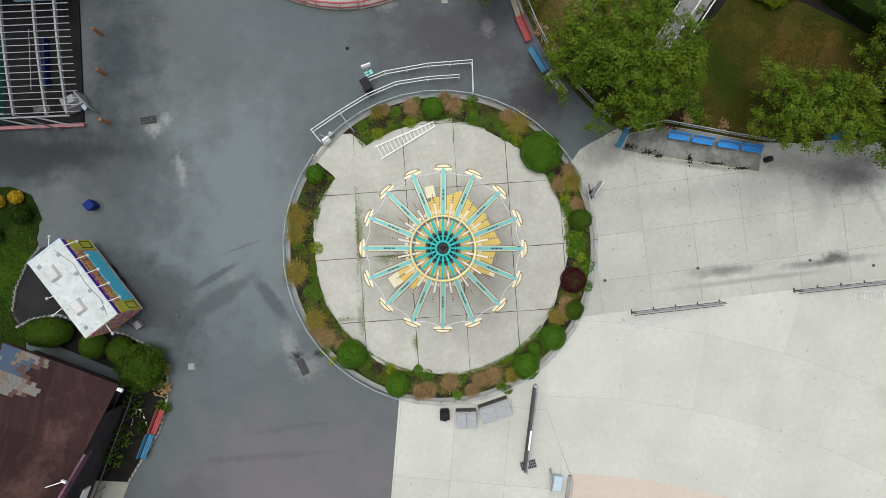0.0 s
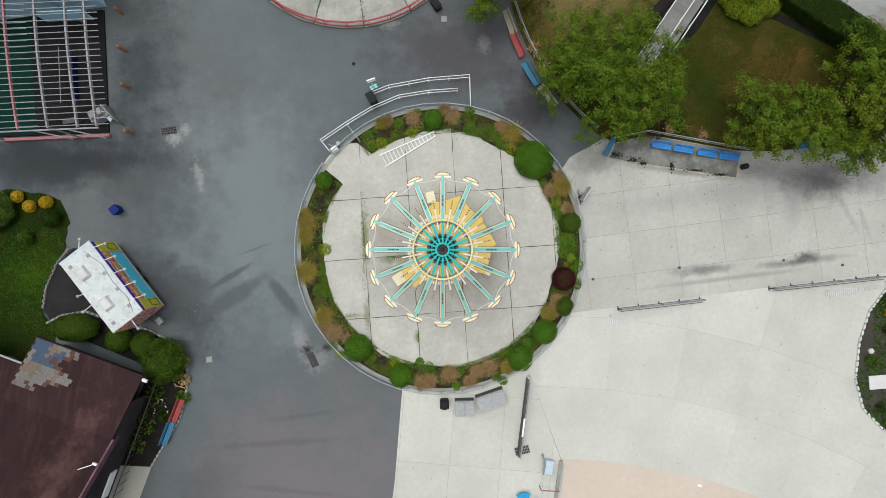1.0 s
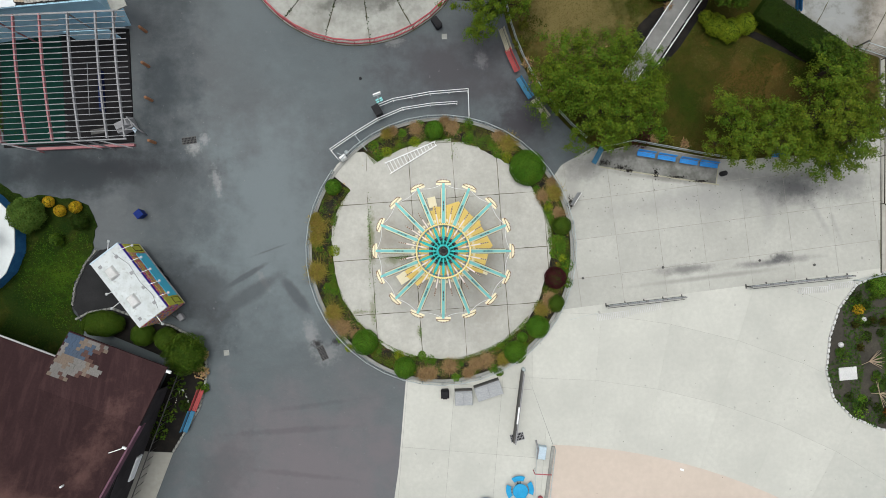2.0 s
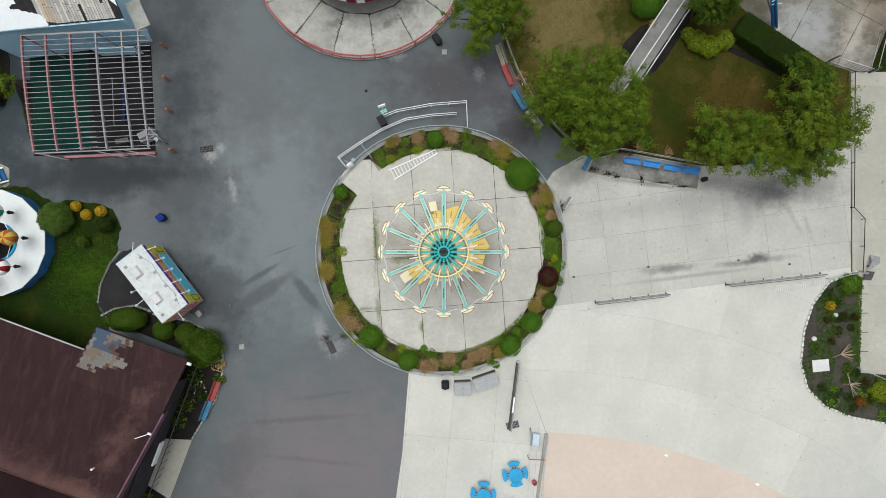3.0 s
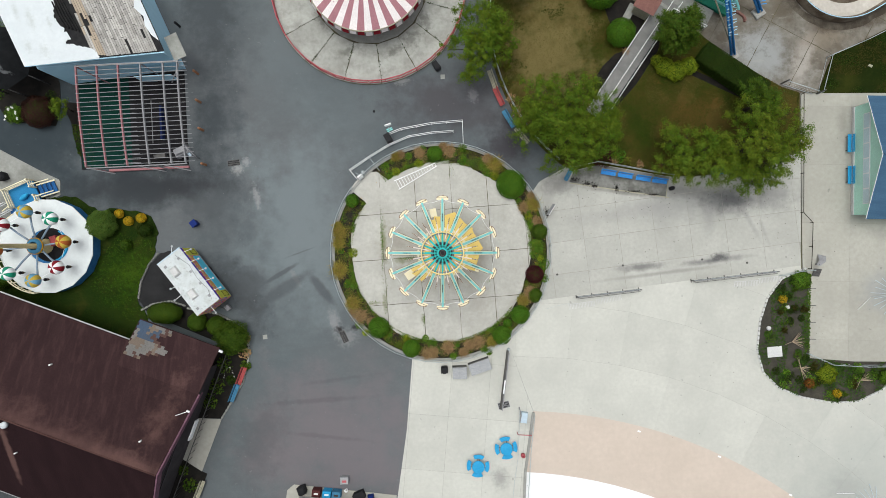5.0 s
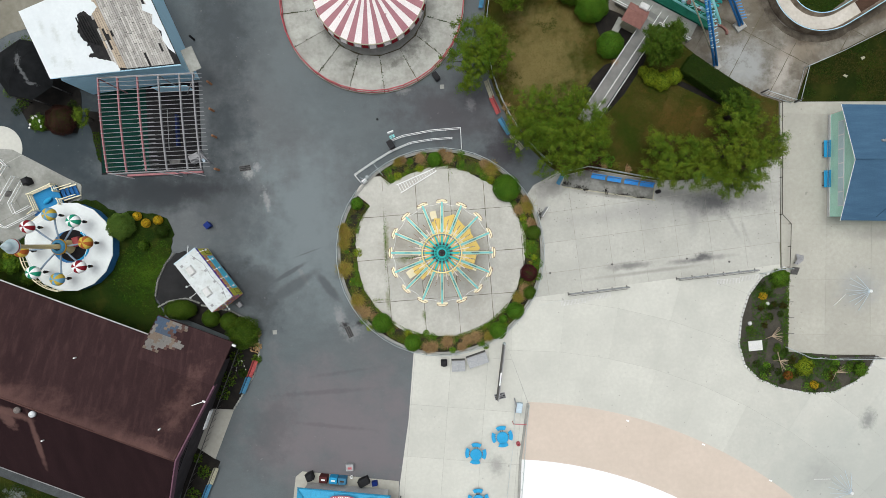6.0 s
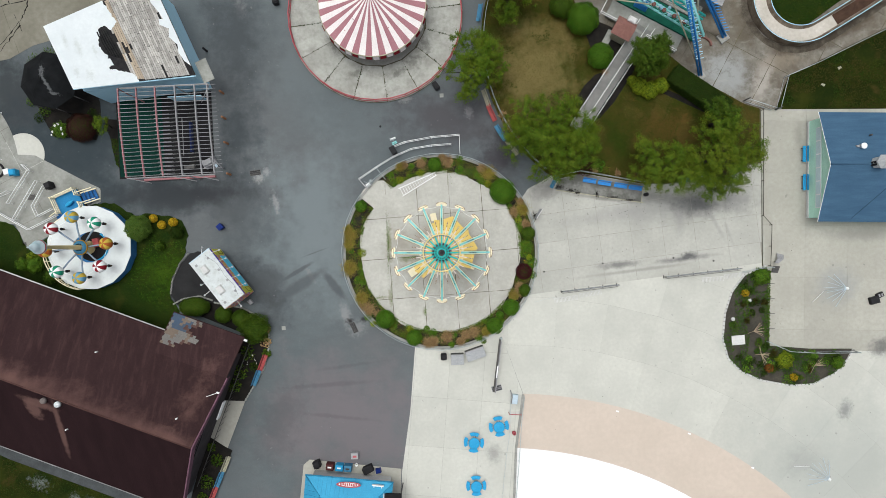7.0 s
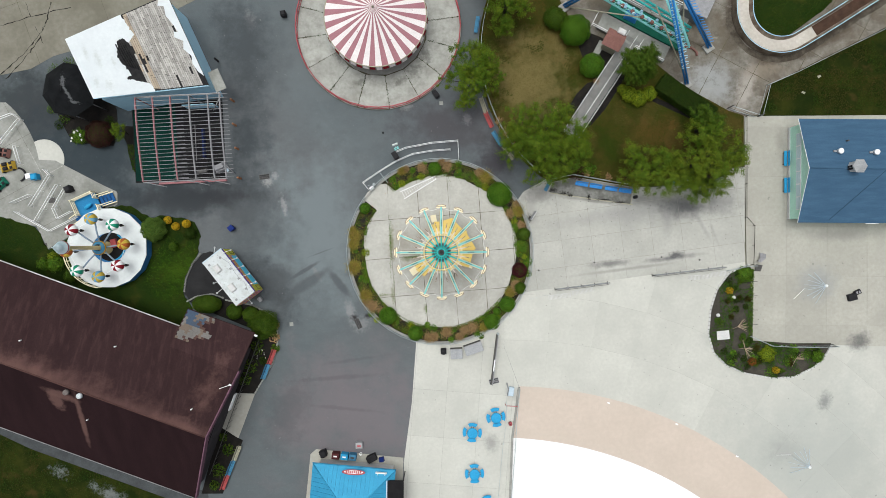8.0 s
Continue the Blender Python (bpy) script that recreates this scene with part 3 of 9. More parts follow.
        nor /= np.linalg.norm(nor, axis=1)[:, None] + 1e-9
        a = np.cross(nor, rng.normal(0, 1, (n, 3)))
        a /= np.linalg.norm(a, axis=1)[:, None] + 1e-9
        b = np.cross(nor, a)
        s = (size * rng.uniform(0.6, 1.4, n))[:, None]
        v = np.stack([place - a * s * long / 2, place + b * s / 2 + nor * s * 0.1, place + a * s * long / 2, place - b * s / 2 + nor * s * 0.1], 1).reshape(-1, 3)
        o = len(self.v)
        self.v += [tuple(p) for p in v.tolist()]
        self.f += [(o + 4 * i, o + 4 * i + 1, o + 4 * i + 2, o + 4 * i + 3) for i in range(n)]
        return self

    def mesh(self, name, material):
        me = bpy.data.meshes.new(name)
        me.from_pydata(self.v, [], self.f)
        if self.smooth:
            me.polygons.foreach_set("use_smooth", [i in self.smooth for i in range(len(self.f))])
        me.materials.append(material)
        return me


def part(name, shape, material, parent=None, label="", at=None):
    ob = new(name, shape.mesh(name, material) if isinstance(shape, Shape) else shape)
    if parent is not None:
        ob.parent = parent
    if at is not None:
        ob.matrix_basis = at
    return tagged(ob, label)


def thing(name, label, category, at=None, group="", kind=""):
    ob = new(name)
    ob.empty_display_size = 0.3
    if at is not None:
        ob.matrix_basis = at
    return tagged(ob, label, category, group, kind)


def solid(name, shape, material, label, category, at=None, group="", kind=""):
    return tagged(part(name, shape, material, None, "", at), label, category, group, kind)


def structure(name, shape, material, label, category):
    return tagged(part(name, shape, material), label, category, kind="structure")


def arc(cx, cy, r, a0, a1, n):
    return [(cx + r * math.cos(radians(a0 + (a1 - a0) * k / n)), cy + r * math.sin(radians(a0 + (a1 - a0) * k / n))) for k in range(n + 1)]


def clip(poly, px, py, nx, ny):
    """The part of a plan polygon on the side of the line to which (nx, ny) points."""
    out = []
    for (ax, ay), (bx, by) in zip(poly, poly[1:] + poly[:1]):
        da, db = (ax - px) * nx + (ay - py) * ny, (bx - px) * nx + (by - py) * ny
        if da >= 0:
            out.append((ax, ay))
        if (da < 0) != (db < 0):
            k = da / (da - db)
            out.append((ax + (bx - ax) * k, ay + (by - ay) * k))
    return out


def area(poly):
    return abs(sum(a[0] * b[1] - b[0] * a[1] for a, b in zip(poly, poly[1:] + poly[:1]))) / 2


def slabs(parent, poly, material, x0, y0, turn, dx, dy, z0, z1, gap=0.03, name="slab", worn=0.0):
    """Cuts a plan polygon into slabs along a turned grid, each a piece of its own."""
    c, s = math.cos(radians(turn)), math.sin(radians(turn))
    us = [(x - x0) * c + (y - y0) * s for x, y in poly]
    ws = [-(x - x0) * s + (y - y0) * c for x, y in poly]
    rng = random.Random(7)
    for i in range(math.floor(min(us) / dx), math.ceil(max(us) / dx)):
        col = clip(clip(poly, x0 + (i * dx + gap / 2) * c, y0 + (i * dx + gap / 2) * s, c, s), x0 + ((i + 1) * dx - gap / 2) * c, y0 + ((i + 1) * dx - gap / 2) * s, -c, -s)
        for j in range(math.floor(min(ws) / dy), math.ceil(max(ws) / dy)):
            lo, hi = j * dy + gap / 2, (j + 1) * dy - gap / 2
            cell = clip(clip(col, x0 - lo * s, y0 + lo * c, -s, c), x0 - hi * s, y0 + hi * c, s, -c) if len(col) > 2 else []
            if len(cell) > 2 and area(cell) > 0.15:
                cell = wobble(cell, worn, 31 * i + j, 0.55) if worn else cell
                part(name, Shape().prism(cell, z0, z1 + rng.uniform(-0.004, 0.004)), material, parent)


def wobble(pts, amount, seed, per=0.5):
    """An outline with points added and pushed about."""
    rng, out = random.Random(seed), []
    for (ax, ay), (bx, by) in zip(pts, pts[1:] + pts[:1]):
        n = max(1, int(math.hypot(bx - ax, by - ay) / per))
        for k in range(n):
            out.append((ax + (bx - ax) * k / n + rng.uniform(-amount, amount), ay + (by - ay) * k / n + rng.uniform(-amount, amount)))
    return out


def inside(poly, x, y):
    hit = False
    for (ax, ay), (bx, by) in zip(poly, poly[1:] + poly[:1]):
        if (ay > y) != (by > y) and x < (bx - ax) * (y - ay) / (by - ay) + ax:
            hit = not hit
    return hit


def scatter(poly, n, rng):
    xs, ys = [p[0] for p in poly], [p[1] for p in poly]
    out = []
    while len(out) < n:
        x, y = rng.uniform(min(xs), max(xs)), rng.uniform(min(ys), max(ys))
        if inside(poly, x, y):
            out.append((x, y))
    return out


# ---- ground, paving, beds ----
CX, CY, RING = -0.14, 0.20, 10.45
structure("ground", Shape().prism([(-900, -900), (900, -900), (900, 900), (-900, 900)], -0.6, -0.06), DIRT, "rough grassy ground round the park", "ground")
structure("road_asphalt", Shape().prism([(-75, -50), (12, -50), (12, 9), (30, 12), (30, 50), (-75, 50)], -0.3, 0.0), ASPHALT, "worn grey asphalt yard with stains and painted-in shade", "asphalt")

SE_ARC = arc(7.41, -60.54, 45.46, 88.4, 36, 24)
P1 = [(9.3, 6.9), (12, 8.4), (20, 8.4), (34.4, 9.5), (34.4, -1.2)] + arc(CX, CY, RING, -26.7, 33, 16)
P2 = arc(CX, CY, RING, -53, -105.3, 14) + [(-3.45, -16.8), (-4.4, -23.6), (-4.7, -36), (7.2, -36), (8.65, -15.1)]
P3 = arc(CX, CY, RING, -53, -26.7, 8) + [(34.4, -1.2), (34.6, -10.4), (62, -11.2), (62, -36)] + [p for p in SE_ARC[::-1] if p[1] > -36]
P4 = [(34.4, 15.3), (62, 15.3), (62, -11.2), (34.6, -10.4)]
plaza = structure("pavement_plaza", Shape().prism(P1, -0.2, 0.016).prism(P2, -0.2, 0.016).prism(P3, -0.2, 0.016).prism(P4, -0.2, 0.016), SOFTJOINT, "pale concrete slab plaza with dark joints", "pavement")

# circular ride pad with its planted ring
structure("soil_ring", Shape().turned([(8.2, -0.1), (8.2, 0.03), (9.2, 0.11), (10.2, 0.07), (10.3, -0.1)], 96, CX, CY), RINGSOIL, "dark soil of the ring-shaped flower bed", "soil")
pad_edge = wobble([(CX + 0.02 + (8.62 + 0.10 * math.sin(5 * a) + 0.08 * math.sin(9 * a + 1)) * math.cos(a), CY - 0.05 + (8.62 + 0.10 * math.sin(5 * a) + 0.08 * math.sin(9 * a + 1)) * math.sin(a)) for a in np.linspace(0, 2 * math.pi, 90)[:-1]], 0.05, 3, 0.3)
gate = [(-6.22, 7.9), (-5.19, 7.13), (-4.53, 5.11), (-6.63, 3.96), (-7.4, 5.06), (-8.78, 6.17), (-8.32, 6.93), (-7.1, 7.85)]
ride_pad = structure("pavement_ride_pad", Shape().prism(pad_edge, -0.1, 0.10).prism(gate, -0.1, 0.101), JOINT, "weathered round concrete pad under the swing ride", "pavement")
kerb = Shape().turned([(10.16, 0.0), (10.16, 0.15), (10.38, 0.16), (10.43, 0.13), (10.43, 0.0)], 96, CX, CY, smooth=False)
structure("kerb_ring", kerb, KERB, "grey concrete kerb round the flower bed", "kerb")

# peach and white pool floor
pin = [p for p in arc(5.89, -62.99, 42.12, 87.2, 40, 20) if p[1] > -36.2]
pink_poly = [p for p in SE_ARC if p[1] > -36.2] + pin[::-1]
structure("pavement_peach_band", Shape().prism(pink_poly, -0.2, 0.040), PINK, "peach painted curved concrete band", "pavement")
structure("pool_floor", Shape().prism(pin + [(7.0, -36.2)], -0.2, 0.034), WHITECOAT, "smooth white coated pool floor", "pool floor")
structure("pool_kerb", Shape().prism([(8.55, -15.2), (8.8, -15.2), (8.0, -21), (7.35, -36), (7.1, -36), (7.75, -21)], 0, 0.16), KERB, "low concrete kerb beside the pool floor", "kerb")

# north-east garden
GARDEN = arc(22.36, 22.80, 18.0, 158, 232, 26) + [(12.6, 7.95), (15.1, 8.55), (21.5, 7.4), (24.2, 7.35), (27, 7.7), (30.5, 7.3), (34.2, 10.5), (34.2, 15.4), (32.6, 15.9), (27.6, 18.7), (24.4, 21.3), (20.2, 23.6), (15.4, 25.2), (13.6, 28.5), (10, 33), (5.4, 32)]
structure("garden_bed", Shape().prism(GARDEN, -0.2, 0.07), DRYLAWN, "patchy dry brownish lawn in the tree garden", "lawn")
structure("bench_apron", Shape().prism([(12.2, 6.85), (21.5, 5.4), (21.75, 7.3), (15.1, 8.5), (12.6, 7.9)], -0.1, 0.055), BENCHCONC, "stained concrete apron under the benches", "pavement")
structure("bench_apron_edge", Shape().box(17.0, 6.05, 0.02, 9.5, 0.10, 0.05, -8.6).box(21.55, 6.1, 0.02, 0.08, 1.5, 0.05, -8), BEIGE, "pale kerb strip edging the bench apron", "kerb")
# two mulch strips; the third outline paints the hedge's shade on the lawn
MULCH_SHADE = [[(15.66, 24.54), (16.84, 24.86), (18.22, 24.31), (19.92, 23.13), (17.65, 19.2), (15.18, 15.8), (14.11, 15.81), (15.41, 17.94), (16.59, 19.1), (17.44, 19.41), (16.07, 22.2), (15.61, 23.48)],
         [(21.22, 21.84), (20.73, 19.44), (18.64, 16.19), (16.85, 14.19), (15.75, 13.96), (18.41, 17.54), (20.11, 20.41)], [(23.8, 17.1), (29.6, 14.4), (29.9, 15.0), (24.0, 17.6)]]
structure("garden_mulch", Shape().prism(MULCH_SHADE[0], 0, 0.085).prism(MULCH_SHADE[1], 0, 0.084).prism(MULCH_SHADE[2], 0, 0.083), SOIL, "dark mulch strips beside the ramp, and the hedge's shade painted as a strip", "mulch")

# coaster yard, north grass and the north-west yards
YARD = [(24.4, 21.3), (27.8, 18.6), (32.8, 15.7), (34.4, 15.3), (36.0, 15.4), (37.4, 18.9), (50, 25.0), (56, 27.7), (56, 50), (5, 50), (5.4, 32), (10, 33), (13.6, 28.5), (15.4, 25.2), (20.2, 23.6)]
yard = structure("pavement_ride_yard", Shape().prism(YARD, -0.2, 0.012), JOINT, "cracked brown-stained concrete yard", "pavement")
NGRASS = [(36.1, 15.32), (62, 15.32), (62, 30), (56, 27.7), (50.0, 25.0), (44.8, 22.3), (37.4, 18.9)]
structure("grass_north", Shape().prism(NGRASS, -0.1, 0.06), MEADOW, "dark green mown grass behind the fence", "grass")
WLAWN = [(-33.0, 4.2), (-31.4, 4.6), (-28.0, 3.8), (-27.2, 2.1), (-27.6, -0.2), (-29.0, -2.4), (-29.2, -4.4), (-28.2, -6.0), (-27.9, -9.1), (-34.2, -6.7), (-42, -3.85), (-50, -0.8), (-50, 4.6), (-45.9, 3.3), (-44.4, 0.6), (-42.3, 2.0), (-37.2, 5.6), (-35.0, 5.6)]
WLAWN = wobble(WLAWN, 0.13, 17, 0.45)
structure("lawn_west", Shape().prism(WLAWN, -0.1, 0.06), LAWN, "deep green lawn round the balloon ride", "lawn")
SLAWN = [(-62, -14.4), (-46.6, -21.8), (-26.4, -29.3), (-24, -36), (-62, -36)]
structure("lawn_south_west", Shape().prism(SLAWN, -0.1, 0.05), MEADOW, "weedy wet grass behind the maroon building", "grass")
HBED = wobble([(-36.2, 14.6), (-35.4, 12.2), (-34.8, 9.8), (-33.8, 8.3), (-33.1, 8.4), (-33.1, 14.6)], 0.10, 12, 0.5)
structure("bed_pergola", Shape().prism(HBED, -0.1, 0.07), SOIL, "strip of grass beside the pergola", "grass")
DBED = [(-43.6, 21.0), (-44.2, 18.0), (-42.6, 14.6), (-41.6, 12.8), (-37.0, 12.4), (-36.5, 14.0), (-36.6, 16.4), (-38.5, 22.0)]
structure("bed_north_west", Shape().prism(DBED, -0.1, 0.055), SOIL, "soil bed round the dark canopy", "soil")
SBED = [(-28.3, -5.6), (-24.5, -5.1), (-21.4, -5.7), (-19.2, -6.9), (-18.6, -8.4), (-18.6, -10.0), (-19.1, -12.2), (-21.2, -15.7), (-24.4, -15.6), (-21.2, -8.5)]
structure("bed_south_west", Shape().prism(SBED, -0.1, 0.07), SOIL, "planting bed beside the maroon building", "soil")
SBED2 = [(-23.2, -20.7), (-22.6, -21.0), (-24.9, -27.0), (-27.3, -27), (-25.2, -19.4)]
structure("bed_south_west_end", Shape().prism(SBED2, -0.1, 0.07), SOIL, "shaded bed behind the southern benches", "soil")
structure("pavement_side_door", Shape().prism([(-24.3, -15.6), (-21.2, -15.75), (-23.1, -20.75), (-25.3, -19.4)], -0.1, 0.05), OLDPLAZA, "pale concrete slab at the side door", "pavement")
structure("apron_south", Shape().prism([(-62, -11.8), (-46.6, -19.0), (-26.6, -26.9), (-26.4, -29.3), (-46.6, -21.8), (-62, -14.4)], -0.1, 0.056), APRON, "grey concrete strip along the building", "pavement")
NWCONC = [(-60, 18.4), (-49.8, 20.5), (-46.3, 21.2), (-43.8, 22.6), (-41.0, 23.4), (-38.0, 23.6), (-29, 28.2), (-26, 29.7), (-26, 45), (-60, 45)]
nwyard = structure("pavement_north_west", Shape().prism(NWCONC, -0.1, 0.012), JOINT, "cracked tan concrete yard", "pavement")
QUEUE = arc(-56.05, 9.23, 10.7, 50, 9, 10) + [(-43.6, 10.8), (-38.1, 7.9), (-36.6, 7.2), (-36.6, 5.8), (-42.3, 2.1), (-44.5, 0.8), (-45.8, 3.4), (-58, 5.2), (-58, 17.2)]
queue = structure("pavement_queue", Shape().prism(QUEUE, -0.1, 0.012), JOINT, "grey concrete queue apron", "pavement")
CRACKS = ([(-49.83, 20.51), (-46.93, 23.05), (-45.21, 25.17), (-44.45, 26.55), (-43.97, 29.0)],
          [(-49.19, 19.97), (-46.61, 22.84), (-44.85, 25.17)], [(-49.79, 26.06), (-46.26, 27.1), (-41.03, 28.34)], [(-46.26, 27.1), (-47.0, 29.02)], [(-45.74, 26.03), (-44.69, 23.68)])
for k, pts in enumerate(CRACKS):
    rc = random.Random(k)
    line = []
    for (ax, ay), (bx, by) in zip(pts, pts[1:]):
        line += [(ax + (bx - ax) * t / 8 + rc.uniform(-0.08, 0.08), ay + (by - ay) * t / 8 + rc.uniform(-0.08, 0.08)) for t in range(8)]
    wide = [rc.choice((0.012, 0.02, 0.03, 0.07)) for _ in line]
    solid("pavement_crack", Shape().prism([(x - w, y + w / 2) for (x, y), w in zip(line, wide)] + [(x + w, y - w / 2) for (x, y), w in zip(line[::-1], wide[::-1])], 0, 0.01), SOIL, "dark weedy crack in the concrete yard", "crack", pose(0, 0, 0.027))
structure("pavement_white_disc", Shape().turned([(0, 0.022), (2.3, 0.022), (2.32, -0.05)], 40, -44.9, 10.9, smooth=False), PLAZA, "pale round concrete landing", "pavement")
KSLAB = [(-14.95, -22.6), (-14.3, -22.05), (-4.45, -23.1), (-4.9, -36), (-16.4, -36)]
structure("pavement_kiosk", Shape().prism(KSLAB, -0.1, 0.05), OLDPLAZA, "concrete apron round the blue kiosk", "pavement")

# east planter
PLANTER = [(34.91, -1.47), (32.54, -2.42), (31.12, -4.33), (30.4, -6.56), (30.13, -9.25), (30.69, -11.42), (32.15, -12.91), (34.38, -13.82), (37.26, -14.35), (39.82, -14.24), (42.06, -13.16), (43.54, -11.58), (44.13, -10.49), (39.52, -10.46), (35.11, -10.11)]
for k, (x, y, rx, ry) in enumerate(((13.9, 6.72, 0.55, 0.22), (14.6, 6.45, 0.3, 0.12), (16.75, 6.25, 0.22, 0.35), (18.3, 5.95, 0.7, 0.10), (20.2, 5.62, 0.6, 0.10), (12.6, 7.1, 0.5, 0.2), (10.0, 4.0, 0.3, 0.5))):
    dr = np.random.default_rng(90 + k)
    spread = dr.normal(0, 0.5, (90, 2)) * (rx, ry)
    solid("leaf_dirt", Shape().leaves(np.column_stack([spread, dr.uniform(0.005, 0.03, 90)]), np.tile((0, 0, 1.0), (90, 1)), 0.07, dr, 0.3, 1.3), SOIL, "dark blot of rotten leaves on the concrete", "dirt", pose(x, y, 0.055), kind="stuff")
structure("planter_soil", Shape().prism([(36.4 + 0.982 * (x - 36.4), -9.0 + 0.982 * (y + 9.0)) for x, y in PLANTER], -0.1, 0.10), PLANTSOIL, "dark soil of the curved flower planter", "soil")


def edging(name, pts, label, size=0.22, z=0.0, material=None):
    """A kerb of single white-washed stones along a line."""
    owner = structure(name, Shape().tube([(x, y, z + 0.03) for x, y in pts], 0.05, 4), KERB, label, "kerb")
    stone = Shape().box(0, 0, 0, size, 0.19, 0.15, top=0.82, edge=0.02).mesh("stone", material or WHITEWALL)
    rng = random.Random(5)
    for (ax, ay), (bx, by) in zip(pts, pts[1:]):
        n = max(1, int(math.hypot(bx - ax, by - ay) / (size * 1.15)))
        for k in range(n):
            t = (k + 0.5) / n
            part("stone", stone, None, owner, "", pose(ax + (bx - ax) * t, ay + (by - ay) * t, z + 0.01, 0, 0, math.degrees(math.atan2(by - ay, bx - ax)) + rng.uniform(-6, 6)))


edging("kerb_planter", PLANTER[:13], "row of pale edging stones round the planter", 0.34)
edging("kerb_south_west", SBED[1:8], "row of pale edging stones round the bed", 0.3, 0.02, OLDCONC)
edging("kerb_trailer", [(-28.9, -5.3), (-27.8, -4.7), (-26.0, -4.4), (-24.6, -4.9)], "row of pale edging stones beside the trailer", 0.3, 0.02, OLDCONC)


# ---- swing ride ----
RINGCREAM = mat("yellowed_cream_paint", (0.84, 0.70, 0.34), (0.78, 0.63, 0.28), (0.70, 0.55, 0.24), rough=0.5, scale=1.5)
PINKROD = mat("pinkish_white_tube", (0.82, 0.74, 0.70), (0.76, 0.68, 0.63), rough=0.5, scale=3)
RUSTROD = mat("faded_rust_sockets", (0.24, 0.14, 0.075), (0.16, 0.09, 0.05), rough=0.6, scale=6)


def swing_ride(x, y):
    ride = thing("swing_ride", "turquoise and cream swing ride parked above a yellow deck", "ride", pose(x, y, 0.125))
    # folding deck: a polygonal floor, higher plates and two pale ramps
    polar = ((-8, 3.05), (6, 3.85), (29, 3.5), (47, 3.45), (73, 4.0), (92, 3.4), (103, 3.5), (118, 2.1), (160, 1.9), (205, 2.3), (214, 3.5), (228, 3.3), (250, 2.25), (290, 2.2), (335, 2.45))
    deck = Shape().prism([(r * math.cos(radians(a)), r * math.sin(radians(a))) for a, r in polar], 0.55, 0.72)
    deck = part("deck", deck, YELLOW, ride, "pale yellow folding deck")
    for a, r, w, l, z in ((58, 2.5, 2.5, 1.9, 0.73), (20, 2.4, 2.3, 2.0, 0.76), (-16, 2.3, 1.7, 2.2, 0.79), (100, 2.2, 1.3, 2.0, 0.74), (221, 2.3, 1.5, 2.0, 0.74), (262, 1.4, 2.6, 1.3, 0.73), (310, 1.5, 1.8, 1.6, 0.76)):
        part("deck_plate", Shape().box(r * math.cos(radians(a)), r * math.sin(radians(a)), z, l, w, 0.05, a, edge=0.015), YELLOW, deck)
    for a, r, w in ((103, 3.85, 0.62), (214, 3.75, 0.8), (-25, 3.45, 0.6)):
        part("ramp", Shape().box(r * math.cos(radians(a)), r * math.sin(radians(a)), 0.42, 0.8, w, 0.28, a, edge=0.02), CREAM, ride, "cream entry ramp")
    for k in range(8):
        part("deck_leg", Shape().box(1.9 * math.cos(k * math.pi / 4), 1.9 * math.sin(k * math.pi / 4), 0, 0.14, 0.14, 0.55), DARKSTEEL, ride)
    part("column", Shape().turned([(0.95, 0.72), (0.75, 1.2), (0.55, 2.0), (0.5, 8.2), (0.62, 8.5)], 24), TEAL, ride, "turquoise centre column")
    hub = part("hub", Shape().turned([(0.40, 8.5), (0.44, 8.7), (0.44, 9.0), (0.41, 9.06), (0.32, 9.06), (0.30, 8.9)], 32), TEAL, ride)
    part("hub_cap", Shape().turned([(0.0, 8.98), (0.12, 9.0), (0.2, 8.92), (0.31, 8.92)], 24), BLACK, hub, "black motor opening")
    fins = Shape()
    for k in range(16):
        a = 2 * math.pi * k / 16
        fins.box(0.22 * math.cos(a), 0.22 * math.sin(a), 8.93, 0.15, 0.025, 0.06, math.degrees(a))
    part("fan_fins", fins, DARKSTEEL, hub)
    ring = part("crown_ring", Shape().tube([(1.71 * math.cos(a), 1.71 * math.sin(a), 8.95) for a in np.linspace(0, 2 * math.pi, 65)[:-1]], 0.062, 8, True), RINGCREAM, ride, "cream ring studded with lamps")
    lamps = Shape()
    for k in range(80):
        a = 2 * math.pi * k / 80
        lamps.box(1.76 * math.cos(a), 1.76 * math.sin(a), 8.94, 0.04, 0.04, 0.05, math.degrees(a))
    tagged(part("lamp_row", lamps, BROWN, ring), kind="stuff")
    # one arm along +x, then fifteen more
    def tilted(r0, z0, r1, z1, w, t, lift=0.0):
        """A box beam from (r0, z0) to (r1, z1)."""
        d = Vector((r1 - r0, 0, z1 - z0)).normalized()
        n = Vector((-d.z, 0, d.x))
        s = Shape()
        a, b = Vector((r0, 0, z0)) + n * lift, Vector((r1, 0, z1)) + n * lift
        vs = [p + Vector((0, sy * w / 2, 0)) + n * h for p in (a, b) for sy, h in ((-1, 0), (1, 0), (1, t), (-1, t))]
        return s.add(vs, [(0, 1, 2, 3), (7, 6, 5, 4), (0, 4, 5, 1), (1, 5, 6, 2), (2, 6, 7, 3), (3, 7, 4, 0)])
    inner = tilted(0.40, 8.80, 0.9, 8.78, 0.10, 0.12)
    for pc in (tilted(0.82, 8.74, 1.40, 8.62, 0.17, 0.16), tilted(1.36, 8.62, 1.66, 8.5, 0.11, 0.12)):
        inner.add(pc.v, pc.f)
    inner = inner.mesh("knuckle", TEAL)
    beam = tilted(1.62, 8.48, 4.20, 5.5, 0.33, 0.16).mesh("arm", CREAM)
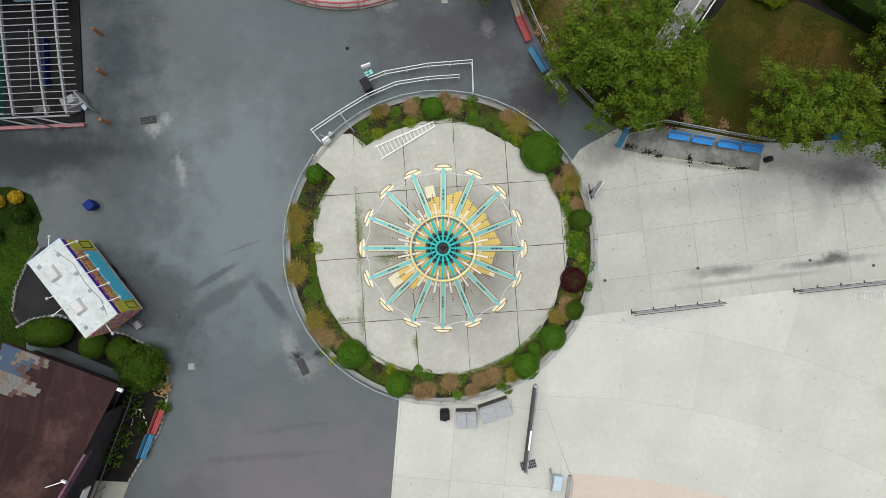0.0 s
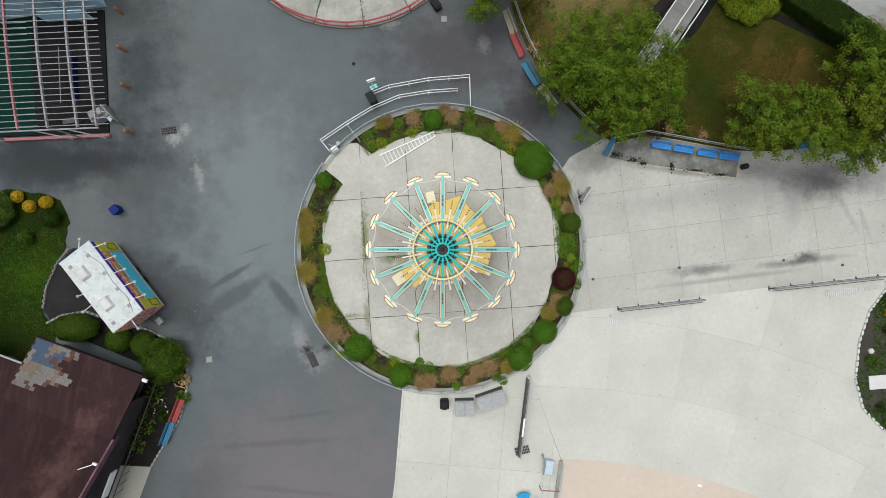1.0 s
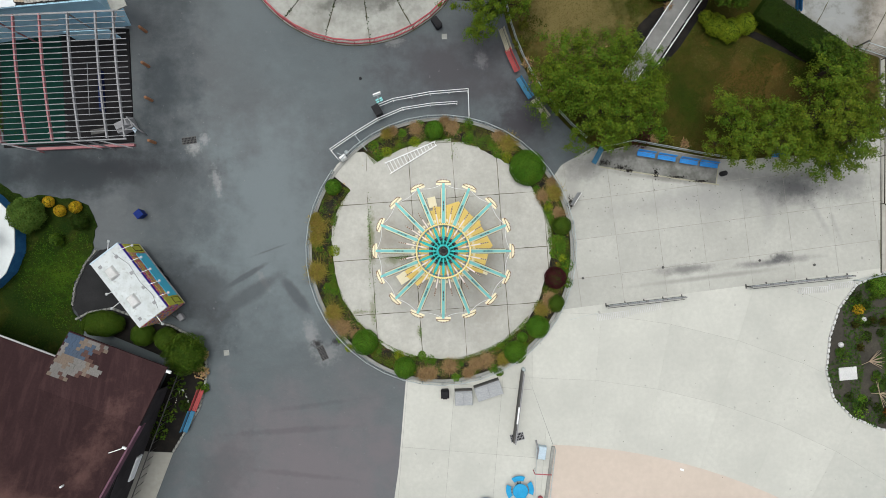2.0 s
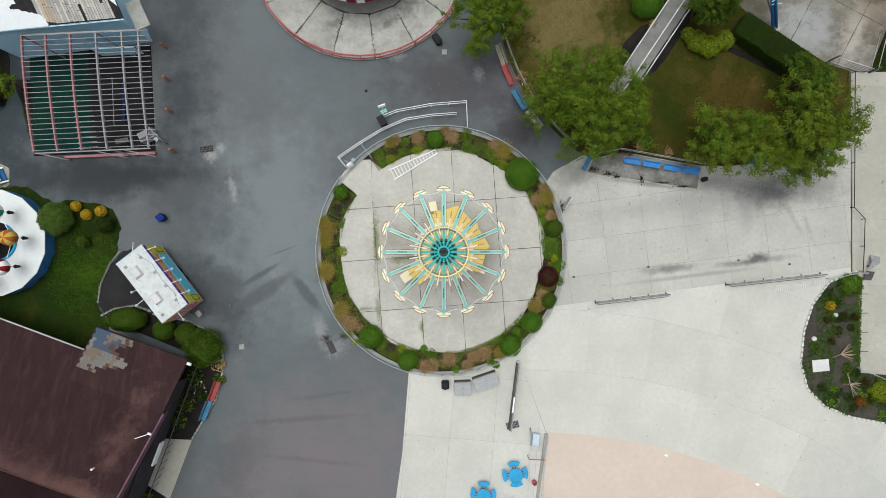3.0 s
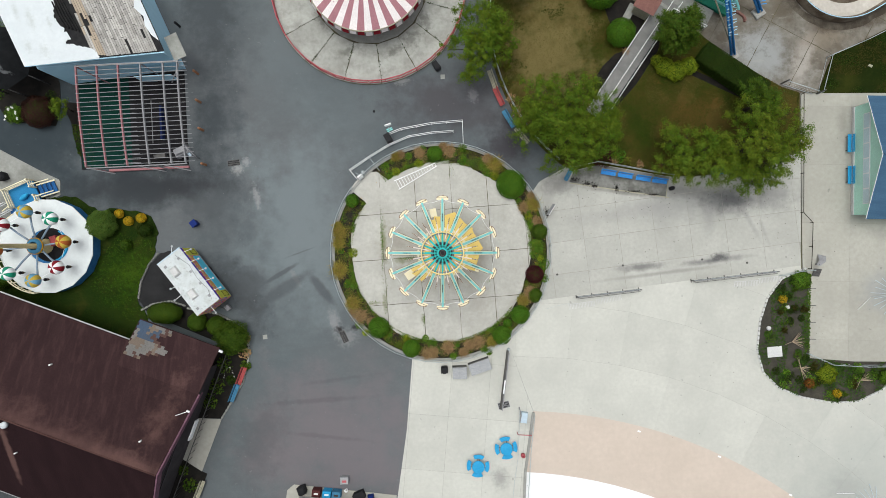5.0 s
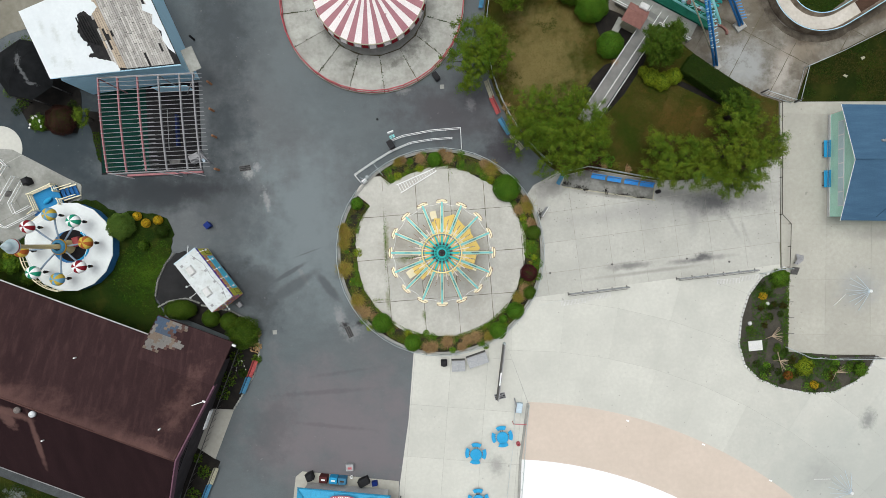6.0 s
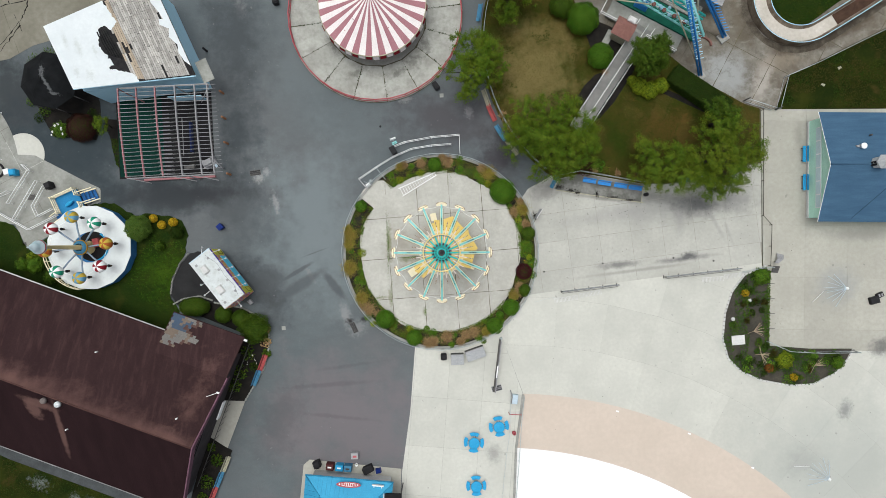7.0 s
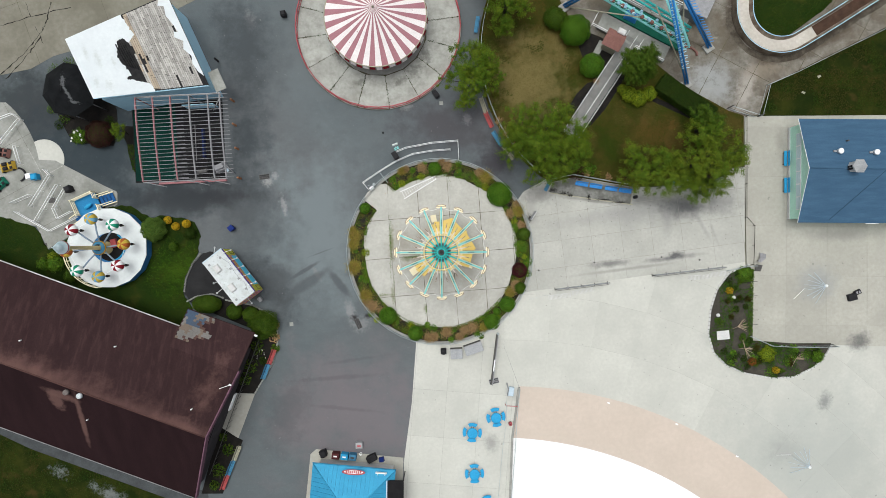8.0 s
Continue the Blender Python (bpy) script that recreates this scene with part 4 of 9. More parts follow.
    top = tilted(1.65, 8.46, 4.24, 5.45, 0.185, 0.03, 0.162).mesh("arm_top", AQUA)
    neck = tilted(4.1, 5.60, 4.64, 5.05, 0.17, 0.12).mesh("arm_neck", AQUA)
    rims = []
    for side in (-1, 1):
        rim = Shape()
        for k in range(12):
            r0 = 2.0 + 0.18 * k
            dash = tilted(r0, 8.48 - (r0 - 1.62) * 1.155, r0 + 0.11, 8.48 - (r0 - 1.51) * 1.155, 0.028, 0.05, 0.15)
            rim.add([(p[0], p[1] + side * 0.176, p[2]) for p in dash.v], dash.f)
        rims.append(rim.mesh("arm_rim", BROWN))
    marks = Shape()
    for k in range(9):
        r = 2.45 + 0.085 * k
        pc = tilted(r, 8.48 - (r - 1.62) * 1.133, r + 0.04 + 0.02 * (k % 3), 8.48 - (r - 1.62 + 0.05) * 1.133, 0.05 + 0.03 * (k % 2), 0.01, 0.195)
        marks.add(pc.v, pc.f)
    marks = marks.mesh("lettering_marks", DARKSTEEL)
    hinge = Shape().tube([(1.6, -0.26, 8.52), (1.6, 0.26, 8.52)], 0.05, 8).box(1.62, 0.23, 8.36, 0.3, 0.07, 0.2).box(1.62, -0.23, 8.36, 0.3, 0.07, 0.2).mesh("hinge", GREYSTEEL)
    hoses = Shape()
    for sy in (-1, 1):
        hoses.tube([(0.75, 0.08 * sy, 8.95), (1.1, 0.2 * sy, 9.0), (1.45, 0.16 * sy, 8.8), (1.75, 0.22 * sy, 8.45)], 0.013, 5)
    hoses = hoses.mesh("hose", GREYSTEEL)
    clips = Shape().box(1.98, 0.24, 8.05, 0.16, 0.1, 0.1).mesh("bracket", CREAM)
    clip2 = Shape().box(1.98, -0.24, 8.05, 0.16, 0.1, 0.1).mesh("bracket", CREAM)
    fan = Shape()
    n, wide, deep = 12, 0.50, 0.18
    pts = [(0.02, -wide), (0.02, wide)] + [(0.08 + deep * math.sin(math.pi * k / n), wide * math.cos(math.pi * k / n)) for k in range(n + 1)]
    fan.prism([(4.72 + a, b) for a, b in pts[2:]], lambda u, v: 4.92 - (u - 4.72) * 0.35, lambda u, v: 4.98 - (u - 4.72) * 0.35)
    fan.box(4.70, 0, 4.90, 0.13, 2 * wide + 0.04, 0.12)
    fan = fan.mesh("tip_plate", CREAM)
    slot = Shape().box(4.80, 0, 4.975, 0.035, 0.95, 0.01).mesh("tip_groove", RUSTROD)
    bulbs = Shape()
    for k in range(13):
        u, v = 4.80 + (deep + 0.02) * math.sin(math.pi * (k + 0.5) / 13), (wide - 0.02) * math.cos(math.pi * (k + 0.5) / 13)
        bulbs.box(u, v, 4.94 - (u - 4.72) * 0.35, 0.075, 0.045, 0.09)
    bulbs = bulbs.mesh("bulb_strip", RUSTROD)
    cable = Shape()
    a = math.pi / 8
    p0, p1 = Vector((4.64, 0.16, 5.0)), Vector((4.64 * math.cos(a) + 0.16 * math.sin(a), 4.64 * math.sin(a) - 0.16 * math.cos(a), 5.0))
    cable.tube([p0.lerp(p1, t) + Vector((-0.09, -0.02, -0.25)) * (4 * t * (1 - t)) for t in np.linspace(0, 1, 9)], 0.015, 5)
    cable = cable.mesh("cable", WHITE)
    rod = tilted(1.02, 8.80, 2.42, 8.45, 0.085, 0.07).mesh("light_rod", PINKROD)
    rod_end = Shape()
    for r, w in ((2.42, 0.09), (2.56, 0.07), (2.70, 0.09), (2.84, 0.05)):
        pc = tilted(r, 8.45 - (r - 2.42) * 0.25, r + 0.08, 8.45 - (r - 2.34) * 0.25, w, 0.07)
        rod_end.add(pc.v, pc.f)
    rod_end = rod_end.mesh("rod_socket", RUSTROD)
    rod_tip = tilted(2.40, 8.452, 2.90, 8.327, 0.05, 0.06).mesh("rod_tip", PINKROD)
    for k in range(16):
        turn = pose(0, 0, 0, 0, 0, 22.5 * k)
        arm = part("arm", beam, None, ride, "", turn)
        for name, me in (("arm_top", top), ("arm_neck", neck), ("arm_rim", rims[0]), ("arm_rim", rims[1]), ("lettering_marks", marks), ("tip_plate", fan), ("tip_groove", slot), ("bulb_strip", bulbs), ("bracket", clips), ("bracket", clip2)):
            tagged(part(name, me, None, arm), kind="stuff" if name in ("bulb_strip", "lettering_marks", "arm_rim") else "")
        joint = part("knuckle", inner, None, ride, "", turn)
        part("hinge", hinge, None, joint)
        part("hose", hoses, None, joint)
        part("cable", cable, None, ride, "", turn)
        r = part("light_rod", rod, None, ride, "", pose(0, 0, 0, 0, 0, 22.5 * k + 11.25))
        tagged(part("rod_socket", rod_end, None, r), kind="stuff")
        part("rod_tip", rod_tip, None, r)
    part("drive_ring", Shape().turned([(0.95, 8.2), (0.95, 8.35), (0.8, 8.4), (0.7, 8.2)], 32, smooth=False), DARKSTEEL, ride, "dark slewing ring")


swing_ride(0.03, 0.15)


# ---- fences and rails ----
def fence(name, label, pts, height=1.0, material=STEEL, pickets=True, post_r=0.035, closed=False, z=0.12, group="", low=True, thick=1.0):
    """Rails and pickets from post to post; each panel is a part."""
    owner = thing(name, label, "fence", pose(pts[0][0], pts[0][1], 0), group)
    ox, oy = pts[0]
    n = len(pts)
    post = Shape().tube([(0, 0, 0), (0, 0, height + z + 0.03)], post_r, 8).turned([(post_r * 1.3, height + z + 0.03), (0.0, height + z + 0.08)], 8).mesh("post", material)
    for x, y in pts:
        part("post", post, None, owner, "", pose(x - ox, y - oy, 0))
    for i in range(n if closed else n - 1):
        (ax, ay), (bx, by) = pts[i], pts[(i + 1) % n]
        s = Shape()
        a, b = Vector((ax - ox, ay - oy, 0)), Vector((bx - ox, by - oy, 0))
        for h, r in ((height + z, 0.032 * thick), (z + 0.1, 0.022 * thick))[:2 if low else 1]:
            part("rail", Shape().tube([a + Vector((0, 0, h)), b + Vector((0, 0, h))], r, 6), material, owner)
        if pickets:
            m = max(2, int((b - a).length / 0.11))
            for k in range(1, m):
                p = a.lerp(b, k / m)
                s.tube([p + Vector((0, 0, z + 0.1)), p + Vector((0, 0, height + z))], 0.009 * thick, 4)
            tagged(part("picket_infill", s, material, owner), kind="stuff")
    return owner


ring_posts = [p for p in arc(CX, CY, 10.41, 138, 138 - 354, 42)]
fence("ring_fence", "galvanised steel picket fence round the swing ride", ring_posts, 0.95, STEEL)


def handrail(name, label, pts, heights=(1.0, 0.6), r=0.045, material=None, legs=True, gap=0.10, group=""):
    """Pipe rails; a pair of top pipes side by side where gap is set."""
    rail = thing(name, label, "handrail", pose(pts[0][0], pts[0][1], 0), group)
    ox, oy = pts[0]
    loc = [Vector((x - ox, y - oy, 0)) for x, y in pts]
    for h in heights:
        part("rail", Shape().tube([p + Vector((0, 0, h)) for p in loc], r, 8), material or WHITE, rail)
    if legs:
        post = Shape().tube([(0, 0, 0), (0, 0, heights[0])], r * 0.5, 8).turned([(r * 1.2, 0.0), (r * 1.2, 0.03), (0, 0.03)], 10).mesh("post", material or WHITE)
        for p, q in zip(loc, loc[1:]):
            m = max(1, round((q - p).length / 1.8))
            for k in range(m):
                part("post", post, None, rail, "", Matrix.Translation(p.lerp(q, k / m)))
        part("post", post, None, rail, "", Matrix.Translation(loc[-1]))
    return rail


handrail("ramp_rail", "white painted double pipe rail of the curved queue lane", [(-8.10, 7.2), (-8.74, 7.98), (-6.87, 9.25), (-5.08, 10.34), (-3.14, 11.17), (-1.01, 11.51), (1.09, 11.66)], (1.0, 0.35), 0.028)
handrail("ramp_rail", "white painted double pipe rail with a square end", [(-5.08, 11.39), (-3.89, 11.87), (-1.01, 12.40), (1.94, 12.64), (2.02, 10.55)], (1.0, 0.35), 0.028)
gate_ob = thing("swing_gate", "small grey steel gate across the queue lane", "gate", pose(-6.8, 9.05, 0, 0, 0, -52))
part("gate_frame", Shape().tube([(0, 0, 0.2), (0, 0, 1.0), (1.35, 0, 1.0), (1.35, 0, 0.2)], 0.03, 6, True), STEEL, gate_ob)
for k in range(5):
    part("bar", Shape().tube([(0.22 + 0.22 * k, 0, 0.2), (0.22 + 0.22 * k, 0, 1.0)], 0.012, 5), STEEL, gate_ob)

ctrl = thing("control_cabinet", "black operator cabinet beside the queue rail", "cabinet", pose(-5.08, 10.98, 0, 0, 0, 30))
part("body", Shape().box(0, 0, 0, 0.56, 0.78, 1.15, edge=0.03), BLACK, ctrl)
part("lid", Shape().box(0, 0, 1.16, 0.6, 0.82, 0.04), BLACK, ctrl)
sign = thing("height_sign", "pale blue and white height sign on a stand", "sign", pose(-5.0, 11.95, 0, 0, 0, 20))
part("pole", Shape().tube([(0, 0, 0), (0, 0, 1.2)], 0.03, 8), STEEL, sign)
part("board", Shape().box(0, 0.16, 1.15, 0.62, 0.1, 0.28, tip=-15), WHITE, sign, "white sign board")
for dx, dy in ((-0.15, -0.12), (0.15, -0.1), (-0.13, -0.3), (0.17, -0.26)):
    part("badge", Shape().box(dx, dy, 0.9, 0.24, 0.12, 0.04, 10), AQUA, sign, "pale aqua badge")
turn = thing("turnstile", "white and grey entry turnstile at the gap in the fence", "turnstile", pose(-7.75, 7.35, 0.05, 0, 0, 35))
part("housing", Shape().box(0, 0, 0, 0.5, 0.32, 0.95, edge=0.06), WHITE, turn)
for k in range(3):
    part("arm", Shape().tube([(0.1, 0.1, 0.85), (0.1 + 0.5 * math.cos(2.1 * k), 0.1 + 0.5 * math.sin(2.1 * k), 0.8)], 0.025, 6), STEEL, turn)
part("motor", Shape().turned([(0.14, 0.0), (0.16, 0.5), (0.1, 0.65), (0, 0.66)], 12, 0.45, 0.25), STEEL, turn)

# tapered white ladder lying on the pad
lad = thing("tapered_ladder", "white tapered wooden ladder lying flat on the concrete pad", "ladder", pose(-2.45, 7.58, 0.14, 0, 0, 27.5))
for sy in (-1, 1):
    part("stile", Shape().tube([(-2.15, sy * 0.46, 0.09), (2.12, sy * 0.16, 0.09)], 0.055, 4), WHITE, lad)
for k in range(15):
    u = -2.0 + 4.05 * k / 14
    w = 0.45 - 0.29 * (u + 2.0) / 4.05
    part("rung", Shape().tube([(u, -w, 0.07), (u, w, 0.07)], 0.032, 6), WHITE, lad)


def litter_bin(x, y, material, label, turn=0.0, size=0.6, height=1.0, lying=False, z=0.03):
    b = thing("litter_bin", label, "bin", pose(x, y, z + (0.32 if lying else 0), 90 if lying else 0, 0, turn))
    part("body", Shape().box(0, 0, 0, size * 0.86, size * 0.86, height * 0.82, top=1.14, edge=0.0), material, b)
    part("lid", Shape().box(0, 0, height * 0.82, size * 1.04, size * 1.04, height * 0.2, top=0.72, edge=0.03), material, b)
    part("flap", Shape().box(0, -size * 0.47, height * 0.84, size * 0.5, 0.05, height * 0.12, tip=18), BLACK, b, "dark flap opening")
    return b


litter_bin(0.17, -10.95, BLACK, "black plastic bin standing against the ring fence", 2, 0.62, 1.0)
for x, y, turn, sx in ((1.62, -11.25, 2, 1.35), (3.55, -10.68, 19, 2.05)):
    crate = thing("equipment_crate", "weathered grey wooden crate with open slatted side" if sx < 1.5 else "long weathered grey wooden crate with a two part lid", "crate", pose(x, y, 0.03, 0, 0, turn))
    part("body", Shape().box(0, 0, 0, sx, 1.05, 0.8, edge=0.01), GREYBOX, crate)
    for k in range(2):
        part("lid", Shape().box((k - 0.5) * sx / 2, -0.05, 0.805, sx / 2 - 0.02, 1.0, 0.05, tip=0, edge=0.01), GREYBOX, crate)
    part("back_board", Shape().box(0, 0.56, 0, sx, 0.06, 0.74), DARKSTEEL, crate, "dark open back")
    for k in range(3):
        part("latch", Shape().box((k - 1) * sx * 0.4, -0.54, 0.66, 0.09, 0.05, 0.12), STEEL, crate)


# ---- plants ----
def bush(x, y, r, h, material, label, seed, density=260, leaf=0.10, flat=0.4, z=0.1, name="clipped_bush", squash=1.0, rough=0.05, core=True, long=1.5):
    """A clipped or loose shrub: a core coloured dark as in shade, under a skin of leaves."""
    rng = np.random.default_rng(seed)
    b = thing(name, label, "shrub", pose(x, y, z))
    n = int(density * r * r * 6)
    d = rng.normal(0, 1, (n, 3))
    d[:, 2] = np.abs(d[:, 2]) - 0.15
    d /= np.linalg.norm(d, axis=1)[:, None]
    lump = 1 + rough * np.sin(d[:, 0] * 7 + seed) * np.sin(d[:, 1] * 8 + 2 * seed) + rng.uniform(-rough, rough, n)
    p = d * lump[:, None] * np.array([r, r * squash, h * 0.62]) + np.array([0, 0, h * 0.36])
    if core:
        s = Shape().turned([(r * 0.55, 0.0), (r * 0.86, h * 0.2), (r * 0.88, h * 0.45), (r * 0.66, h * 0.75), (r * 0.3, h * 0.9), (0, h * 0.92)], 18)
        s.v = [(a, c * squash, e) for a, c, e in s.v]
        part("inner_core", s, CORE, b, "inner twigs with shade in their dark colour")
    part("leaves", Shape().leaves(p, d, leaf, rng, flat, long), material, b)
    return b


def tuft(x, y, r, h, material, label, seed, n=150, name="grass_tuft", z=0.1, width=0.03, category="grass"):
    """Arching blades from one root."""
    rng = np.random.default_rng(seed)
    s = Shape()
    for k in range(n):
        a, l, w = rng.uniform(0, 2 * math.pi), r * rng.uniform(0.3, 0.95), width * rng.uniform(0.7, 1.5)
        hh, c, sn = h * rng.uniform(0.3, 1.15), math.cos(a), math.sin(a)
        px, py = rng.normal(0, r * 0.32, 2)
        o = (-sn * w, c * w)
        s.quad((px + o[0], py + o[1], 0), (px - o[0], py - o[1], 0), (px + c * l * 0.5 - o[0], py + sn * l * 0.5 - o[1], hh), (px + c * l * 0.5 + o[0], py + sn * l * 0.5 + o[1], hh))
        s.add([(px + c * l * 0.5 - o[0], py + sn * l * 0.5 - o[1], hh), (px + c * l * 0.5 + o[0], py + sn * l * 0.5 + o[1], hh), (px + c * l, py + sn * l, hh * 0.75)], [(1, 0, 2)])
    return solid(name, s, material, label, category, pose(x, y, z))


def leafy(x, y, r, h, material, label, seed, n=70, leaf=0.16, z=0.08, name="weed_plant"):
    """A loose low plant with broad leaves."""
    rng = np.random.default_rng(seed)
    k = rng.uniform(0, 1, n) ** 0.6
    a = rng.uniform(0, 2 * math.pi, n)
    p = np.stack([r * k * np.cos(a), r * k * np.sin(a), h * (1 - 0.6 * k) * rng.uniform(0.4, 1.1, n)], 1)
    d = np.stack([0.5 * np.cos(a), 0.5 * np.sin(a), np.ones(n)], 1)
    plant = thing(name, label, "plant", pose(x, y, z))
    part("stem", Shape().tube([(0, 0, -0.05), (0.02, 0.01, h * 0.6)], [0.03, 0.012], 5), BARK, plant)
    tagged(part("foliage", Shape().leaves(p, d, leaf, rng, 0.45), material, plant), kind="stuff")
    return plant


BOX = "clipped round green box shrub in the flower ring"
for k, (x, y, r, h, m, lab) in enumerate((
        (6.55, 6.60, 1.36, 1.5, BOXLEAF, "large clipped green box shrub in the flower ring"), (-6.05, -6.95, 0.98, 1.3, BOXLEAF, BOX), (-2.98, -8.95, 0.82, 1.2, BOXLEAF, "loose green shrub in the flower ring"),
        (5.62, -7.72, 0.87, 1.3, BOXLEAF, BOX), (7.38, -5.75, 0.88, 1.3, BOXLEAF, BOX), (-0.70, 9.55, 0.72, 1.1, BOXLEAF, "small domed yellow-green shrub in the flower ring"),
        (-8.55, 5.1, 0.62, 1.0, BOXLEAF, BOX), (9.25, 2.1, 0.72, 1.0, DARKLEAF, "dark loose shrub in the flower ring"), (8.75, -1.95, 0.84, 1.1, REDLEAF, "dark red barberry shrub in the flower ring"),
        (8.8, -3.95, 0.68, 0.9, DARKLEAF, "dark loose shrub in the flower ring"), (6.2, -6.6, 0.42, 0.6, BOXLEAF, BOX))):
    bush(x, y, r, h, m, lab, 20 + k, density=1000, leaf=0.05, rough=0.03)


def ring_at(a, r):
    return CX + r * math.cos(radians(a)), CY + r * math.sin(radians(a))


rng = random.Random(11)
FOXES = [(5.01, 8.52, 0.66), (8.63, 4.71, 0.62), (-9.75, 2.05, 0.62), (-9.82, 1.1, 0.55), (-9.82, -1.49, 0.74), (-8.49, -4.68, 0.62), (-9.94, 2.66, 0.42), (4.71, -8.3, 0.45), (7.68, -4.49, 0.5), (-4.38, 9.28, 0.4)]
STRAWS = [(-2.14, 9.66, 0.52), (0.11, 10.19, 0.42), (0.71, 9.81, 0.55), (4.33, 9.09, 0.45), (7.75, 4.45, 0.5), (9.01, 3.12, 0.45), (-7.81, -5.83, 0.68), (-8.49, -5.37, 0.4), (0.52, -8.87, 0.58), (3.42, -8.34, 0.58), (2.54, -8.68, 0.5), (-1.53, -9.48, 0.5), (-0.88, -9.36, 0.5), (8.32, -3.47, 0.4), (8.25, -4.0, 0.5), (1.97, -9.36, 0.42), (-3.93, 9.47, 0.36), (-6.78, -6.4, 0.4), (8.44, 5.48, 0.4)]
for k, (x, y, s) in enumerate(FOXES):
    tuft(x, y, s * 1.15, 0.7, FOXTAIL, "tuft of yellow-green ornamental grass in the flower ring", 60 + k, 900, width=0.0085)
for k, (x, y, s) in enumerate(STRAWS):
    tuft(x, y, s * 1.1, 0.55, STRAW, "tuft of dry brown ornamental grass in the flower ring", 80 + k, 800, width=0.008)
HERBS = [(1.97, 10.16), (1.89, 8.9), (4.33, 7.87), (5.01, 7.45), (3.87, 8.33), (-8.99, -2.82), (-8.42, -2.97), (-4.42, 7.87), (-5.07, 7.64), (-1.0, -8.49), (-1.64, -8.03), (8.25, 3.57), (8.44, 3.0), (9.2, 0.53), (8.82, -0.04), (9.39, -0.42), (9.77, -0.99), (9.39, -1.45), (8.63, 0.91), (-2.21, 8.71), (-1.83, 10.04), (-3.17, 9.36), (-7.92, -6.7), (-7.35, -7.46), (1.02, -9.74), (3.95, -9.1), (4.44, -9.36), (-3.43, -8.03), (9.09, 1.21), (-0.12, 9.96), (9.77, -2.33), (-8.49, 0.15), (-5.45, 8.33)]
for k, (x, y) in enumerate(HERBS):
    leafy(x, y, rng.uniform(0.32, 0.52), 0.45, (WEED, BOXLEAF, WEED, LIME)[k % 4], "low leafy bright green plant in the flower ring", 160 + k, 240, 0.062)
for k in range(46):
    a = rng.uniform(0, 360)
    if 126 < a < 147:
        continue
    x, y = ring_at(a, rng.uniform(8.75, 10.0))
    leafy(x, y, rng.uniform(0.16, 0.36), 0.35, rng.choice((WEED, OLIVE, BOXLEAF, DARKLEAF)), "low leafy green plant in the flower ring", 200 + k, 140, 0.055)
srng = np.random.default_rng(5)
cover, bright, dry = Shape(), Shape(), Shape()
for shape, n, lo, hi, shape_no, shape_cut, size in ((cover, 60000, 8.5, 10.08, 1, 0.02, 0.032), (bright, 52000, 8.55, 10.05, 2, 0.17, 0.040), (bright, 14000, 8.48, 8.9, 4, -0.05, 0.042), (dry, 16000, 8.6, 10.0, 3, 0.18, 0.032)):
    a, r = srng.uniform(0, 2 * math.pi, n), srng.uniform(lo, hi, n)
    soilbare = np.array([noise.noise(Vector((1.1 * q * math.cos(p), 1.1 * q * math.sin(p), 3.0 * shape_no))) for p, q in zip(a, r)]) + srng.normal(0, 0.12, n)
    keep = (soilbare > shape_cut) & ((a < radians(128)) | (a > radians(147)))
    a, r = a[keep], r[keep]
    p = np.stack([CX + r * np.cos(a), CY + r * np.sin(a), 0.10 + srng.uniform(0, 0.10, len(a)) + 0.08 * np.sin(a * 31) ** 2], 1)
    shape.leaves(p, np.tile((0, 0, 1.0), (len(a), 1)), size, srng, 0.8, 1.8)
solid("ground_cover", cover, OLIVE, "olive green weeds covering the ring bed", "weeds", kind="stuff")
solid("bright_cover", bright, WEED, "bright green weeds in the ring bed", "weeds", kind="stuff")
solid("dry_cover", dry, STRAW, "brown dry weeds in the ring bed", "weeds", kind="stuff")
flowers = Shape()
fp = [ring_at(rng.uniform(0, 360), rng.uniform(8.9, 9.9)) for _ in range(60)]
flowers.leaves([(x, y, 0.5) for x, y in fp], [(0, 0, 1)] * len(fp), 0.09, srng, 0.3, 1.0)
solid("small_flowers", flowers, GOLD, "scattered small yellow flowers in the ring bed", "flowers", kind="stuff")
creep = Shape()
for x0, y0, dx, dy, n in ((-5.72, 0.6, 0.05, 1.6, 260), (-5.35, -4.2, 0.05, 1.6, 110), (-3.4, -0.42, 0.7, 0.06, 160), (-1.75, -6.3, 0.06, 0.3, 90), (-5.85, 2.6, 0.05, 1.0, 100), (-2.9, -0.4, 0.3, 0.1, 90), (-6.6, -4.6, 0.6, 0.12, 70), (4.3, -2.6, 0.25, 0.12, 25), (0.8, 8.2, 0.15, 0.5, 40)):
    creep.leaves(np.stack([srng.normal(x0, dx, n), srng.normal(y0, dy, n), srng.uniform(0.13, 0.2, n)], 1), np.tile((0, 0, 1.0), (n, 1)), 0.045, srng, 0.6)
solid("joint_weeds", creep, WEED, "green weeds growing in the joints of the pad", "weeds", kind="stuff")


